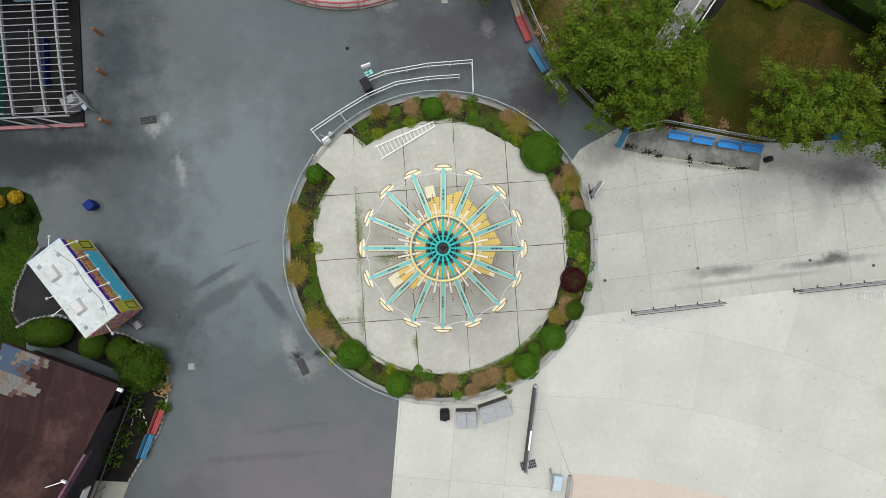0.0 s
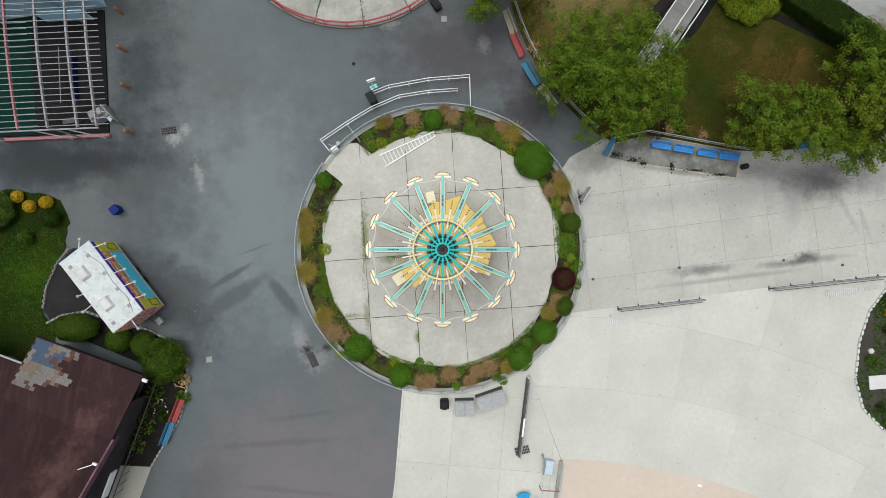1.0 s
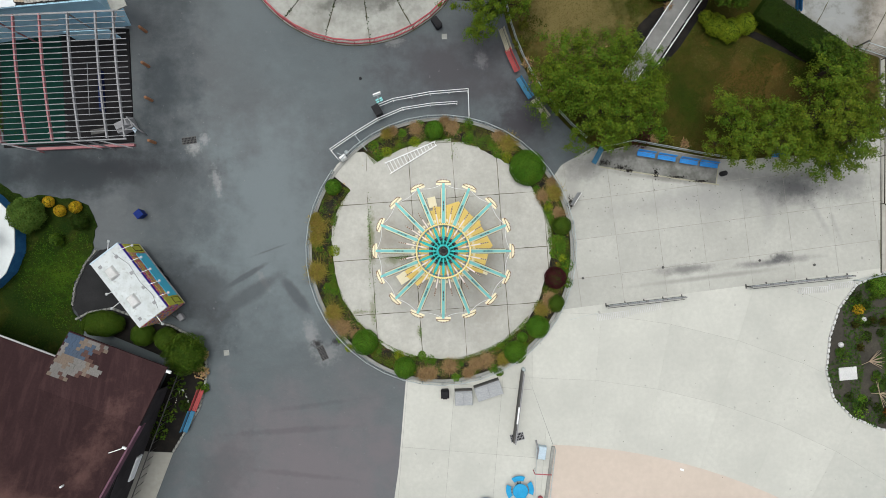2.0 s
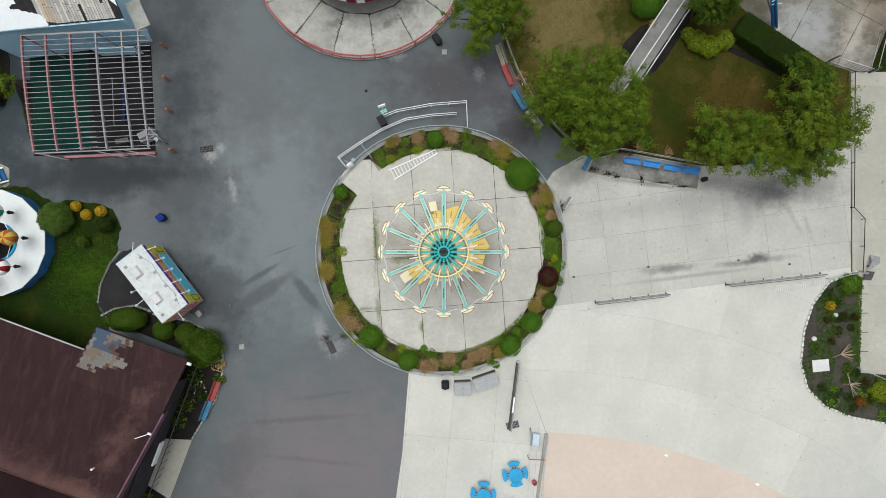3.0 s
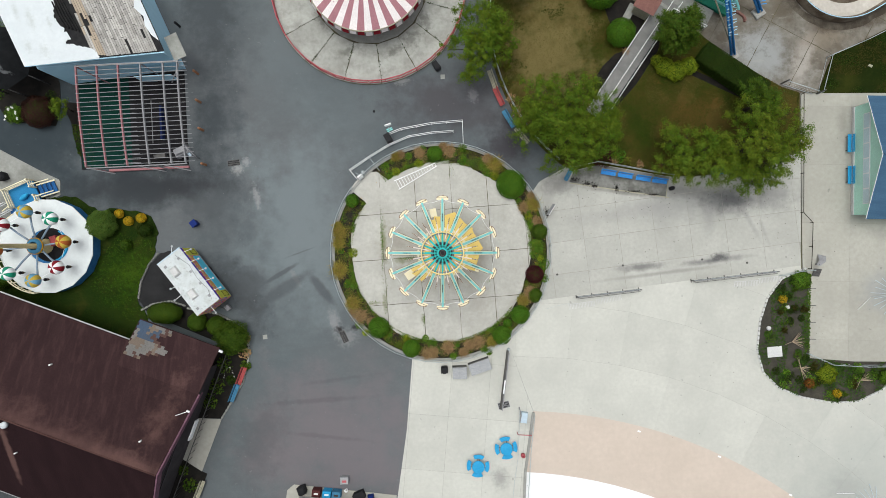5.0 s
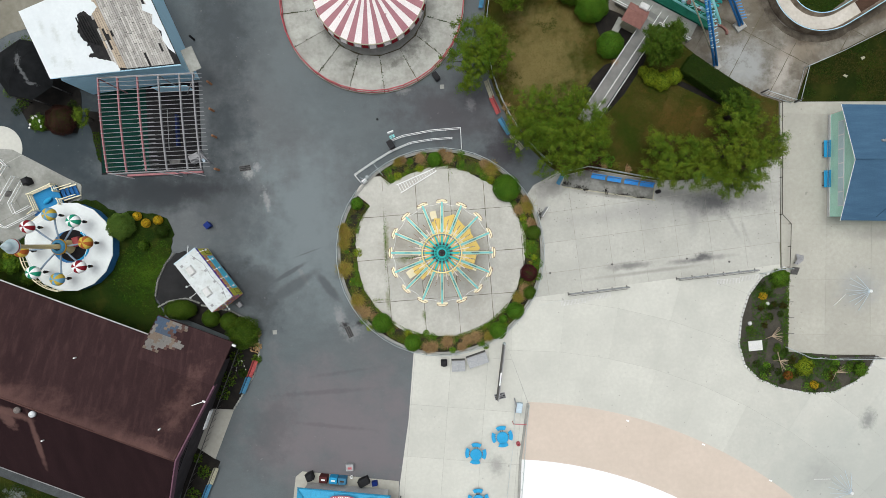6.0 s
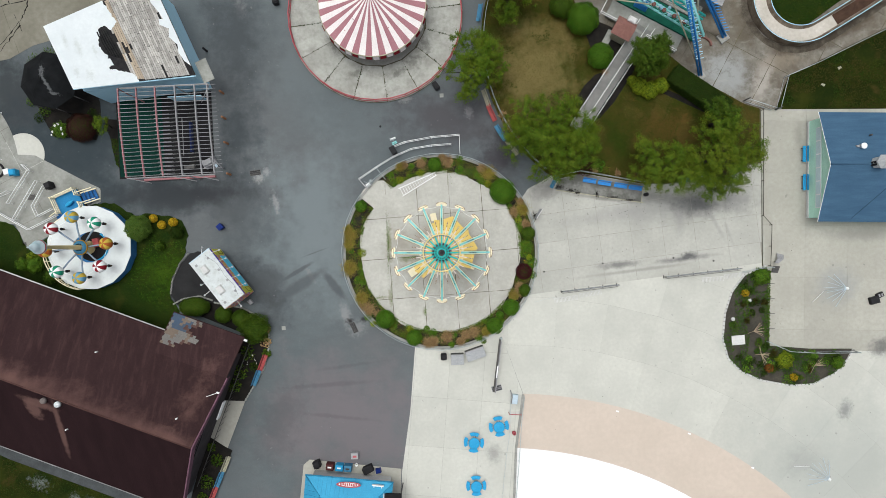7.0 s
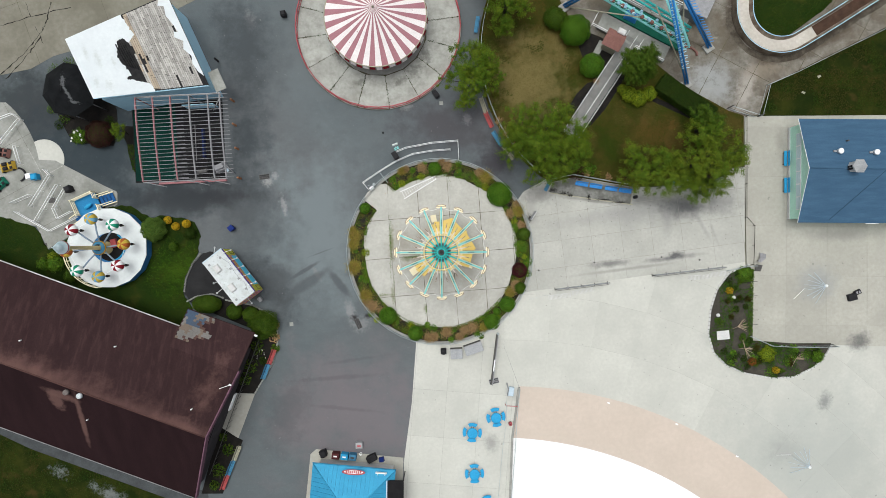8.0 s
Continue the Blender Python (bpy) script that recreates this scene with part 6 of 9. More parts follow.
ISL = arc(38.1, 27.1, 3.0, 180, 300, 16) + [(43.5, 27.3), (46, 30), (35.1, 36)]
structure("grass_flume_island", Shape().prism(ISL, -0.1, 0.06), LAWN, "green grass inside the flume loop", "grass")
turf("island_grass", "green blades inside the flume loop", ISL, 4500, 15, GRASS, 0.08)
structure("flume_mud_strip", Shape().prism(wobble(along(FL, -1.0)[2:] + along(FL, -1.7)[2:][::-1], 0.06, 8, 0.5), 0, 0.036), MUD, "muddy strip beside the flume", "soil")
fence("yard_fence", "grey steel pipe fence round the north grass", [(36.0, 15.2), (36.9, 18.7), (40.4, 20.2), (44.8, 22.35), (49.8, 24.75), (55, 27.2)], 1.0, STEEL, False, 0.035, z=0.0)
gate_ob = thing("yard_gate", "grey steel mesh gate standing open across the path", "gate", pose(32.6, 16.1, 0, 0, 0, -18))
part("gate_frame", Shape().tube([(0, 0, 0.15), (3.0, 0, 0.15), (3.0, 0, 1.3), (0, 0, 1.3)], 0.035, 6, True), STEEL, gate_ob)
for k in range(9):
    part("bar", Shape().tube([(0.3 * (k + 1), 0, 0.15), (0.3 * (k + 1), 0, 1.3)], 0.012, 5), STEEL, gate_ob)
for x, y in ((32.5, 16.2), (35.9, 15.25)):
    solid("gate_post", Shape().tube([(0, 0, 0), (0, 0, 1.5)], 0.06, 8), DARKSTEEL, "dark steel gate post", "post", pose(x, y, 0))

# ---- carousel ----
def carousel(x, y):
    c = thing("carousel", "round carousel under a rose and white striped canopy", "carousel", pose(x, y, 0))
    part("plinth", Shape().turned([(0, 0.45), (3.9, 0.45), (3.95, 0.40), (3.95, 0.0)], 48, smooth=False), GREYWALL, c, "grey turntable")
    part("centre_drum", Shape().turned([(1.1, 0.45), (1.1, 3.6), (0.9, 4.4)], 24), CRIMSON, c)
    n, r, z0, z1 = 48, 5.5, 3.45, 5.75
    for k in range(n):
        a0, a1 = 360 * k / n, 360 * (k + 1) / n
        prof = [(0.06, z1), (1.6, z1 - 0.82), (3.4, z1 - 1.58), (r, z0)]
        part("canopy_panel", Shape().turned(prof, 2, a0=a0, a1=a1), STRIPE_R if k % 2 else STRIPE_W, c)
        sway = 0.10 * math.sin(k * 1.7)
        part("valance", Shape().turned([(r, z0), (r + 0.10, z0 - 0.40 + sway), (r + 0.14, z0 - 0.62 + sway)], 1, a0=a0 + 0.6, a1=a1 - 0.6), CRIMSON if k % 2 else STRIPE_W, c)
    part("canopy_rim", Shape().tube([(r * math.cos(t), r * math.sin(t), z0) for t in np.linspace(0, 2 * math.pi, 65)[:-1]], 0.06, 6, True), BEIGE, c, "cream canopy rim")
    part("finial", Shape().turned([(0.1, z1 - 0.05), (0.14, z1 + 0.1), (0.05, z1 + 0.3), (0, z1 + 0.4)], 10), BEIGE, c)
    for k in range(12):
        a = 2 * math.pi * (k + 0.5) / 12
        part("pole", Shape().tube([(4.5 * math.cos(a), 4.5 * math.sin(a), 0.4), (4.5 * math.cos(a), 4.5 * math.sin(a), 3.7)], 0.05, 8), BEIGE, c)
    ties = Shape()
    rg = random.Random(3)
    for k in range(9):
        a, q = rg.uniform(0, 6.28), rg.uniform(2.5, 4.3)
        ties.box(q * math.cos(a), q * math.sin(a), z1 - 0.46 * q + 0.02, 0.05, 0.12, 0.12, math.degrees(a))
    part("canopy_ties", ties, STRIPE_R, c)


CARX, CARY = -6.92, 25.6
carousel(CARX, CARY)
car_pad = structure("pavement_carousel", Shape().turned([(0, 0.03), (9.35, 0.03), (9.4, -0.1)], 72, CARX, CARY, smooth=False), JOINT, "stained round concrete pad of the carousel", "pavement")
for k in range(16):
    a0, a1 = 22.5 * k + 7.5, 22.5 * k + 29.55
    cell = arc(CARX, CARY, 9.3, a0, a1, 5) + [(CARX + 5.55 * math.cos(radians(a)), CARY + 5.55 * math.sin(radians(a))) for a in (a1, a0)]
    part("slab", Shape().prism(wobble(cell, 0.035, 40 + k, 0.5), 0.0, 0.08), RIDECONC, car_pad)
part("slab", Shape().turned([(0, 0.06), (5.4, 0.06), (5.42, 0.0)], 18, CARX, CARY, smooth=False), OLDCONC, car_pad)
jw, jr = Shape(), np.random.default_rng(12)
for k in range(16):
    a = radians(22.5 * k + 7.3)
    n = int(jr.integers(12, 60))
    d = jr.uniform(5.5, 9.2, n) ** 1.0
    jw.leaves(np.stack([CARX + d * np.cos(a) + jr.normal(0, 0.05, n), CARY + d * np.sin(a) + jr.normal(0, 0.05, n), np.full(n, 0.10)], 1), np.tile((0, 0, 1.0), (n, 1)), 0.075, jr, 0.5)
solid("pad_weeds", jw, HEDGELEAF, "dark weeds growing in the joints of the carousel pad", "weeds", kind="stuff")
fence("carousel_fence", "faded red picket fence round the carousel", [p for p in arc(CARX, CARY, 9.22, 0, 350, 35)], 0.85, REDFENCE, True, 0.035, closed=True, z=0.06, thick=1.9)
litter_bin(-0.75, 18.3, BLACK, "black bin tipped over beside the carousel fence", 35, 0.55, 0.9, True)
litter_bin(-17.55, 27.0, BLACK, "black bin standing on the asphalt", 10, 0.6, 0.95)


# ---- concession trailer ----
def roof_grime(nt, c):
    c = ramp_mix(nt, times(nt, spots(nt, 1.1, 0.46, 0.66, 6.0, rough=0.72), 0.5), c, (0.36, 0.38, 0.36))
    return ramp_mix(nt, times(nt, spots(nt, 4.5, 0.58, 0.70, 4.0), 0.6), c, (0.27, 0.27, 0.25))


TRAILROOF = mat("scuffed_white_trailer_roof", (0.60, 0.635, 0.64), (0.53, 0.565, 0.57), (0.46, 0.49, 0.49), rough=0.6, scale=0.9, fine=5, extra=roof_grime)


def trailer(x, y, turn):
    t = thing("concession_trailer", "white roofed concession trailer with a colourful mural and lamps", "trailer", pose(x, y, 0, 0, 0, turn))
    L_, W_, H = 5.75, 2.45, 3.65
    part("body", Shape().box(0, 0, 0.55, L_, W_, H - 0.55), WHITE, t)
    part("roof", Shape().box(0, 0, H, L_ + 0.06, W_ + 0.06, 0.08, edge=0.03), TRAILROOF, t, "white roof with grey scuffs")
    part("front_trim", Shape().box(-L_ / 2 - 0.06, 0, H - 0.35, 0.10, W_ + 0.1, 0.44), GLASSY, t, "pale blue end trim")
    # painted side with the serving hatch
    y0 = W_ / 2
    part("mural", Shape().box(0, y0 + 0.02, 0.75, L_, 0.04, H - 0.95), MURAL, t, "mural in pink, yellow, lime and blue")
    part("top_stripe", Shape().box(0, y0 + 0.03, H - 0.24, L_, 0.05, 0.26), mat("violet_paint", (0.08, 0.05, 0.42), rough=0.5), t, "violet stripe")
    part("pink_band", Shape().box(0.05, y0 + 0.045, H - 0.58, 4.2, 0.03, 0.30), MURAL, t, "pink and blue doodle band")
    part("low_band", Shape().box(0.05, y0 + 0.045, 0.78, 4.4, 0.03, 0.16), mat("magenta_paint", (0.55, 0.04, 0.20), (0.40, 0.05, 0.30), rough=0.5, scale=5), t, "magenta lower band")
    part("hatch", Shape().box(0.05, y0 + 0.05, 0.98, 4.0, 0.06, 1.35), mat("hatch_blue", (0.11, 0.60, 0.80), (0.10, 0.54, 0.74), (0.09, 0.48, 0.68), rough=0.4), t, "plain blue closed serving hatch")
    for k in range(10):
        part("lettering_bar", Shape().box(-1.9 + 0.43 * k, y0 + 0.06, 2.62 + 0.05 * math.sin(k * 2.1), 0.30, 0.04, 0.42, 0), mat("letter_yellow", (0.66, 0.42, 0.16), rough=0.5) if k == 0 else bpy.data.materials["letter_yellow"], t)
    part("counter", Shape().box(0.05, y0 + 0.08, 0.9, 4.3, 0.06, 0.05), GREYSTEEL, t, "grey counter shelf")
    for sx in (-1, 1):
        part("lime_panel", Shape().box(sx * (L_ / 2 - 0.42), y0 + 0.05, 0.8, 0.78, 0.04, 2.45), mat("lime_panel", (0.62, 0.62, 0.10), (0.52, 0.54, 0.08), rough=0.5) if sx < 0 else bpy.data.materials["lime_panel"], t, "lime yellow panel")
        part("menu_frame", Shape().tube([(sx * (L_ / 2 - 0.66), y0 + 0.09, 1.1), (sx * (L_ / 2 - 0.18), y0 + 0.09, 1.1), (sx * (L_ / 2 - 0.18), y0 + 0.09, 2.2), (sx * (L_ / 2 - 0.66), y0 + 0.09, 2.2)], 0.03, 4, True), BROWN, t)
    part("end_mural", Shape().box(L_ / 2 + 0.02, 0, 0.75, 0.04, W_, H - 0.85), MURAL, t, "painted end wall")
    for k in range(5):
        u = -2.2 + 1.08 * k
        lamp = part("lamp_arm", Shape().tube([(u - 0.25, y0 - 0.12, H + 0.05), (u - 0.05, y0 + 0.45, H + 0.25), (u + 0.02, y0 + 0.75, H + 0.12)], 0.022, 6), WHITE, t)
        part("lamp", Shape().turned([(0.03, H + 0.16), (0.10, H + 0.05), (0.09, H + 0.0), (0, H)], 10, u + 0.02, y0 + 0.75), WHITE, lamp)
    for u, v, du, dv in ((-2.9, 0.2, -0.55, 0.6), (2.88, 0.2, 0.8, 0.05), (0.5, -1.25, 0.05, -0.75), (-0.4, -1.25, -0.1, -0.4)):
        lamp = part("lamp_arm", Shape().tube([(u, v, H - 0.1), (u + du, v + dv, H + 0.05)], 0.024, 6), WHITE, t)
        part("lamp", Shape().turned([(0.03, H + 0.14), (0.11, H + 0.04), (0, H - 0.02)], 10, u + du, v + dv), WHITE, lamp)
    for u in (-1.45, 1.1):
        part("roof_unit", Shape().box(u, -0.35, H + 0.07, 0.95, 0.72, 0.28, 0, top=0.82, edge=0.06), WHITEWALL, t, "white air conditioning cover")
    for u, v in ((-2.2, 0.6), (-0.6, 0.75), (0.75, 0.8), (2.1, 0.75), (-2.3, -0.8), (2.4, -0.8)):
        part("roof_hatch", Shape().box(u, v, H + 0.075, 0.24, 0.24, 0.035, edge=0.01), GREYSTEEL, t)
    part("roof_cable", Shape().tube([(-2.6, 0.55, H + 0.1), (-1.2, 1.0, H + 0.1), (0.2, 0.85, H + 0.1), (1.6, 1.0, H + 0.1), (2.6, 0.7, H + 0.1)], 0.014, 4), DARKSTEEL, t)
    for u in (-0.45, 0.45):
        for v in (-1, 1):
            part("wheel", Shape().tube([(u, v * 1.0, 0.36), (u, v * 1.2, 0.36)], 0.34, 18), BLACK, t)
    part("tow_bar", Shape().tube([(2.8, 0.3, 0.5), (3.7, 0.0, 0.45), (2.8, -0.3, 0.5)], 0.05, 6), DARKSTEEL, t)
    part("jockey_plate", Shape().box(3.5, 0.2, 0.1, 0.5, 0.4, 0.4), GREYSTEEL, t)
    part("hose", Shape().tube([(0.9 + 0.45 * math.cos(a), -1.75 + 0.5 * math.sin(a), 0.08) for a in np.linspace(-2.6, 2.4, 16)], 0.025, 5), GREYSTEEL, t, "loose grey hose")
    part("step_box", Shape().box(0.1, -1.9, 0, 0.45, 0.4, 0.3, 20), GREYSTEEL, t)


trailer(-22.76, -2.40, -52.3)
# this dark colour holds the shade behind the trailer as well as wet asphalt
SHADEDPAD = mat("shaded_wet_asphalt", (0.020, 0.020, 0.021), (0.032, 0.032, 0.033), (0.016, 0.016, 0.017), rough=0.8, scale=0.5, fine=10, bump=0.3)
structure("pavement_trailer_pad", Shape().prism(wobble([(-28.9, -2.6), (-28.1, -0.9), (-27.0, 0.2), (-25.8, 0.4), (-23.0, -2.6), (-22.0, -5.2), (-24.5, -5.3), (-28.2, -5.6), (-29.1, -4.4)], 0.08, 5, 0.4), -0.1, 0.008), SHADEDPAD, "dark sheet behind the trailer with shade and wet asphalt in its colour", "asphalt")
edging("kerb_trailer_west", [(-29.1, -4.2), (-28.9, -2.7), (-28.1, -0.9), (-27.2, 0.2)], "row of dull edging stones along the lawn", 0.3, 0.02, BENCHCONC)
solid("navy_bin", Shape().box(0, 0, 0, 0.46, 0.46, 0.8, top=1.2).box(0, 0, 0.8, 0.60, 0.60, 0.06, edge=0.02), NAVY, "navy blue square bin standing on the asphalt", "bin", pose(-23.55, 2.98, 0, 0, 0, 40))
for x, y, a in ((-19.97, 8.80, 8), (-9.45, -7.9, -65)):
    g = thing("drain_grate", "dark cast iron drain grate set in the asphalt", "drain", pose(x, y, 0, 0, 0, a), "drain grates")
    part("grate_frame", Shape().box(0, 0, 0, 1.16, 0.56, 0.012), DARKSTEEL, g)
    for j in range(3):
        for k in range(10):
            part("slot", Shape().box(-0.5 + 0.111 * k, -0.17 + 0.17 * j, 0.012, 0.075, 0.13, 0.006), BLACK, g)
for x, y, a in ((-17.02, -7.9, 5), (0.1, 17.0, 2)):
    solid("cover_plate", Shape().box(0, 0, 0, 0.42, 0.42, 0.03, edge=0.01), OLDCONC, "pale square utility cover in the asphalt", "cover", pose(x, y, 0, 0, 0, a))
solid("puck", Shape().turned([(0.12, 0), (0.12, 0.04), (0, 0.05)], 10), BLACK, "small dark round cap on the asphalt", "cap", pose(-6.5, 13.7, 0))

# ---- balloon ride ----
ARMGREY = mat("blue_grey_arm_paint", (0.30, 0.37, 0.43), (0.20, 0.27, 0.36), rough=0.5, scale=5)
DECKWHITE = mat("scuffed_white_deck", (0.68, 0.72, 0.72), (0.62, 0.655, 0.655), (0.57, 0.595, 0.595), rough=0.6, scale=0.9, fine=4, vary=0.02)


def balloon_ride(x, y):
    r = thing("balloon_ride", "kiddie balloon ride with striped balloons on a white round deck", "ride", pose(x, y, 0))
    poly = [(4.45 * math.cos(2 * math.pi * k / 16 + 0.2), 4.45 * math.sin(2 * math.pi * k / 16 + 0.2)) for k in range(16)]
    skirt_mat = mat("ride_skirt_blue", (0.03, 0.13, 0.33), (0.05, 0.20, 0.42), rough=0.5, scale=2)
    part("skirt", Shape().prism([(0.985 * a, 0.985 * b) for a, b in poly], 0, 1.33), skirt_mat, r, "blue painted skirt")
    for k in range(16):
        a, b = poly[k], poly[(k + 1) % 16]
        u = 0.36
        part("deck_panel", Shape().prism([(a[0] * 0.999, a[1] * 0.999), (b[0] * 0.999, b[1] * 0.999), (b[0] * u, b[1] * u), (a[0] * u, a[1] * u)], 1.34, 1.42), DECKWHITE, r)
    # flat disc at deck height; its black paints the shade down in the pit
    part("pit", Shape().turned([(1.58, 1.435), (1.55, 1.43), (0, 1.43)], 32, 0.42, 0.12, smooth=False), RUBBER, r, "flat black disc painting the dark of the centre pit")
    part("pit_rim", Shape().turned([(1.45, 1.42), (1.45, 1.6), (1.6, 1.6), (1.6, 1.42)], 32, 0.5, 0.1, a0=-75, a1=60), SKYBLUE, r, "blue curved rim")
    part("motor_box", Shape().box(0.95, 0.5, 1.43, 0.6, 0.9, 0.5, 15, edge=0.05), RED, r, "red motor box")
    part("tower", Shape().turned([(0.7, 1.43), (0.6, 1.9), (0.24, 2.3), (0.17, 8.5), (0.3, 8.7)], 24), mat("cream_gold", (0.66, 0.56, 0.32), (0.56, 0.46, 0.24), rough=0.5), r, "cream and gold centre tower")
    part("collar", Shape().turned([(0.4, 2.6), (0.7, 2.75), (0.7, 3.05), (0.4, 3.2)], 24), DULLBLUE, r, "blue and gold collar")
    part("collar_band", Shape().turned([(0.71, 2.85), (0.78, 2.9), (0.78, 2.98), (0.71, 3.02)], 24), GOLD, r)
    part("roof_drum", Shape().turned([(0.3, 8.7), (0.64, 8.9), (0.64, 9.3), (0.40, 9.5), (0.44, 9.7), (0.26, 10.1), (0.1, 10.3), (0.05, 10.7), (0, 10.75)], 24), mat("pale_aqua_drum", (0.42, 0.64, 0.72), (0.62, 0.70, 0.72), rough=0.5), r, "pale aqua lantern top")
    part("drum_trim", Shape().turned([(0.65, 9.05), (0.69, 9.12), (0.65, 9.2)], 24), RED, r)
    bal_cols = [(mat("balloon_sky", (0.16, 0.38, 0.56), rough=0.4), mat("balloon_gold", (0.58, 0.42, 0.07), rough=0.4)), (mat("balloon_green", (0.02, 0.30, 0.18), rough=0.4), WHITE), (CRIMSON, bpy.data.materials["balloon_gold"]), (CRIMSON, WHITE)]
    bal_cols[2] = (mat("balloon_rust", (0.40, 0.11, 0.03), rough=0.4), bpy.data.materials["balloon_gold"])
    for k in range(8):
        a = radians(97 - 45 * k)
        bx, by = 3.12 * math.cos(a), 3.12 * math.sin(a)
        arm = part("arm", Shape().tube([(0.6 * math.cos(a), 0.6 * math.sin(a), 2.7), (1.9 * math.cos(a), 1.9 * math.sin(a), 3.0), (bx, by, 3.05)], 0.085, 6), ARMGREY, r, "blue grey sweep arm")
        part("cable", Shape().tube([(bx, by, 3.3), (3.12 * math.cos(a - math.pi / 4), 3.12 * math.sin(a - math.pi / 4), 3.3)], 0.02, 4), WHITE, arm)
        gor = part("balloon", Shape().turned([(0.1, 3.0), (0.36, 3.12)], 12, bx, by), WHITE, r)
        c1, c2 = bal_cols[k % 4]
        for g in range(8):
            prof = [(0.36, 3.12), (0.56, 3.4), (0.64, 3.7), (0.57, 4.03), (0.36, 4.25), (0.02, 4.35)]
            part("gore", Shape().turned(prof, 3, bx, by, a0=45 * g + 10, a1=45 * g + 55), c1 if g % 2 else c2, gor)
        seat = part("basket", Shape().turned([(0, 1.62), (0.10, 1.66), (0.13, 1.9), (0.10, 1.9), (0.08, 1.7)], 14, bx, by), BROWN, r, "brown basket")
        part("hanger", Shape().tube([(bx, by, 1.43), (bx, by, 3.1)], 0.02, 6), DARKSTEEL, seat)
        part("ball", Shape().turned([(0, 1.95), (0.13, 2.01), (0.16, 2.1), (0.13, 2.19), (0, 2.25)], 12, bx, by), BLACK, seat)
    part("back_rail", Shape().tube([(4.42 * math.cos(a), 4.42 * math.sin(a), 2.2) for a in np.linspace(radians(178), radians(262), 14)], 0.05, 6).tube([(4.42 * math.cos(a), 4.42 * math.sin(a), 1.8) for a in np.linspace(radians(178), radians(262), 14)], 0.04, 6), CREAM, r, "cream back rail")
    for k in range(9):
        a = radians(178 + 84 * k / 8)
        part("rail_post", Shape().box(4.38 * math.cos(a), 4.38 * math.sin(a), 1.42, 0.08, 0.08, 0.8, math.degrees(a)), CREAM, r)


balloon_ride(-37.05, 0.87)
st = thing("entry_stage", "blue floored entry stage with cream rails and stairs", "stage", pose(-39.35, 5.55, 0, 0, 0, 24))
part("floor", Shape().box(0, 0, 0.75, 2.5, 2.3, 0.15), mat("stage_blue", (0.03, 0.22, 0.45), (0.025, 0.18, 0.38), rough=0.5), st, "blue floor")
part("skirt", Shape().box(0, 0, 0, 2.4, 2.2, 0.75), BROWN, st)
for pts in ([(1.25, 0.4), (1.25, 1.15), (-1.25, 1.15), (-1.25, -0.6)], [(1.25, -0.45), (1.25, -1.0)]):
    for h in (1.75, 1.4, 1.1):
        part("rail", Shape().tube([(x, y, h) for x, y in pts], 0.06, 4), CREAM, st, "cream wooden rail")
    for x, y in pts:
        part("post", Shape().box(x, y, 0.75, 0.12, 0.12, 1.1), CREAM, st)
for k in range(4):
    part("step", Shape().box(1.5 + 0.33 * k, 0.0, 0.62 - 0.17 * k, 0.36, 1.1, 0.06), mat("step_blue", (0.025, 0.12, 0.32), rough=0.5) if k == 0 else bpy.data.materials["step_blue"], st, "blue stair tread")
for dy in (-0.6, 0.6):
    part("stringer", Shape().tube([(1.3, dy, 1.65), (2.75, dy, 1.0)], 0.06, 4).tube([(1.3, dy, 0.75), (2.75, dy, 0.1)], 0.09, 4), CREAM, st)
for k in range(3):
    part("side_step", Shape().box(-1.5 - 0.3 * k, -0.8, 0.6 - 0.2 * k, 0.32, 0.8, 0.06), bpy.data.materials["step_blue"], st)
part("side_rail", Shape().tube([(-1.3, -1.25, 1.6), (-2.5, -1.25, 1.0)], 0.05, 4).tube([(-1.3, -0.4, 1.6), (-2.5, -0.4, 1.0)], 0.05, 4), CREAM, st)
slide = solid("toy_dolphin", Shape().turned([(0, -0.55), (0.16, -0.4), (0.24, 0.0), (0.16, 0.4), (0, 0.6)], 14), SKYBLUE, "blue rounded play figure on the entry stage", "toy", pose(-39.3, 5.5, 1.14, 0, 80, 35))

for pts in ([(-43.86, 9.1), (-44.5, 9.72)], [(-43.9, 9.05), (-46.1, 5.6)], [(-43.05, 7.98), (-45.5, 3.9)], [(-42.2, 7.5), (-43.45, 5.3), (-42.95, 4.2), (-41.4, 5.0)], [(-47.7, 5.0), (-43.9, 2.8), (-40.8, 4.35)], [(-49.6, 15.4), (-48.0, 16.0), (-47.2, 15.4), (-49.5, 12.6)], [(-47.8, 12.4), (-47.2, 10.4)]):
    handrail("queue_rail", "white painted pipe rail of the queue", pts, (0.95, 0.5), 0.04, group="queue rails")
fence("queue_fence", "white steel barrier fence on the queue apron", [(-48.2, 6.0), (-46.1, 6.9)], 0.95, WHITE, True, 0.03, z=0.0)
litter_bin(-41.8, 7.5, BLACK, "black bin beside the queue rails", 25, 0.7, 0.95)
litter_bin(-45.6, 8.9, SKYBLUE, "blue bin beside the queue rails", 10, 0.7, 0.9)
solid("white_box", Shape().box(0, 0, 0, 0.6, 0.6, 0.7, edge=0.05), WHITE, "small white box beside the blue bin", "box", pose(-46.3, 9.0, 0.03, 0, 0, 15))
solid("floor_hatch", Shape().box(0, 0, 0, 0.72, 0.62, 0.04), DARKSTEEL, "dark steel hatch in the queue apron", "hatch", pose(-44.0, 6.3, 0.02, 0, 0, -3))
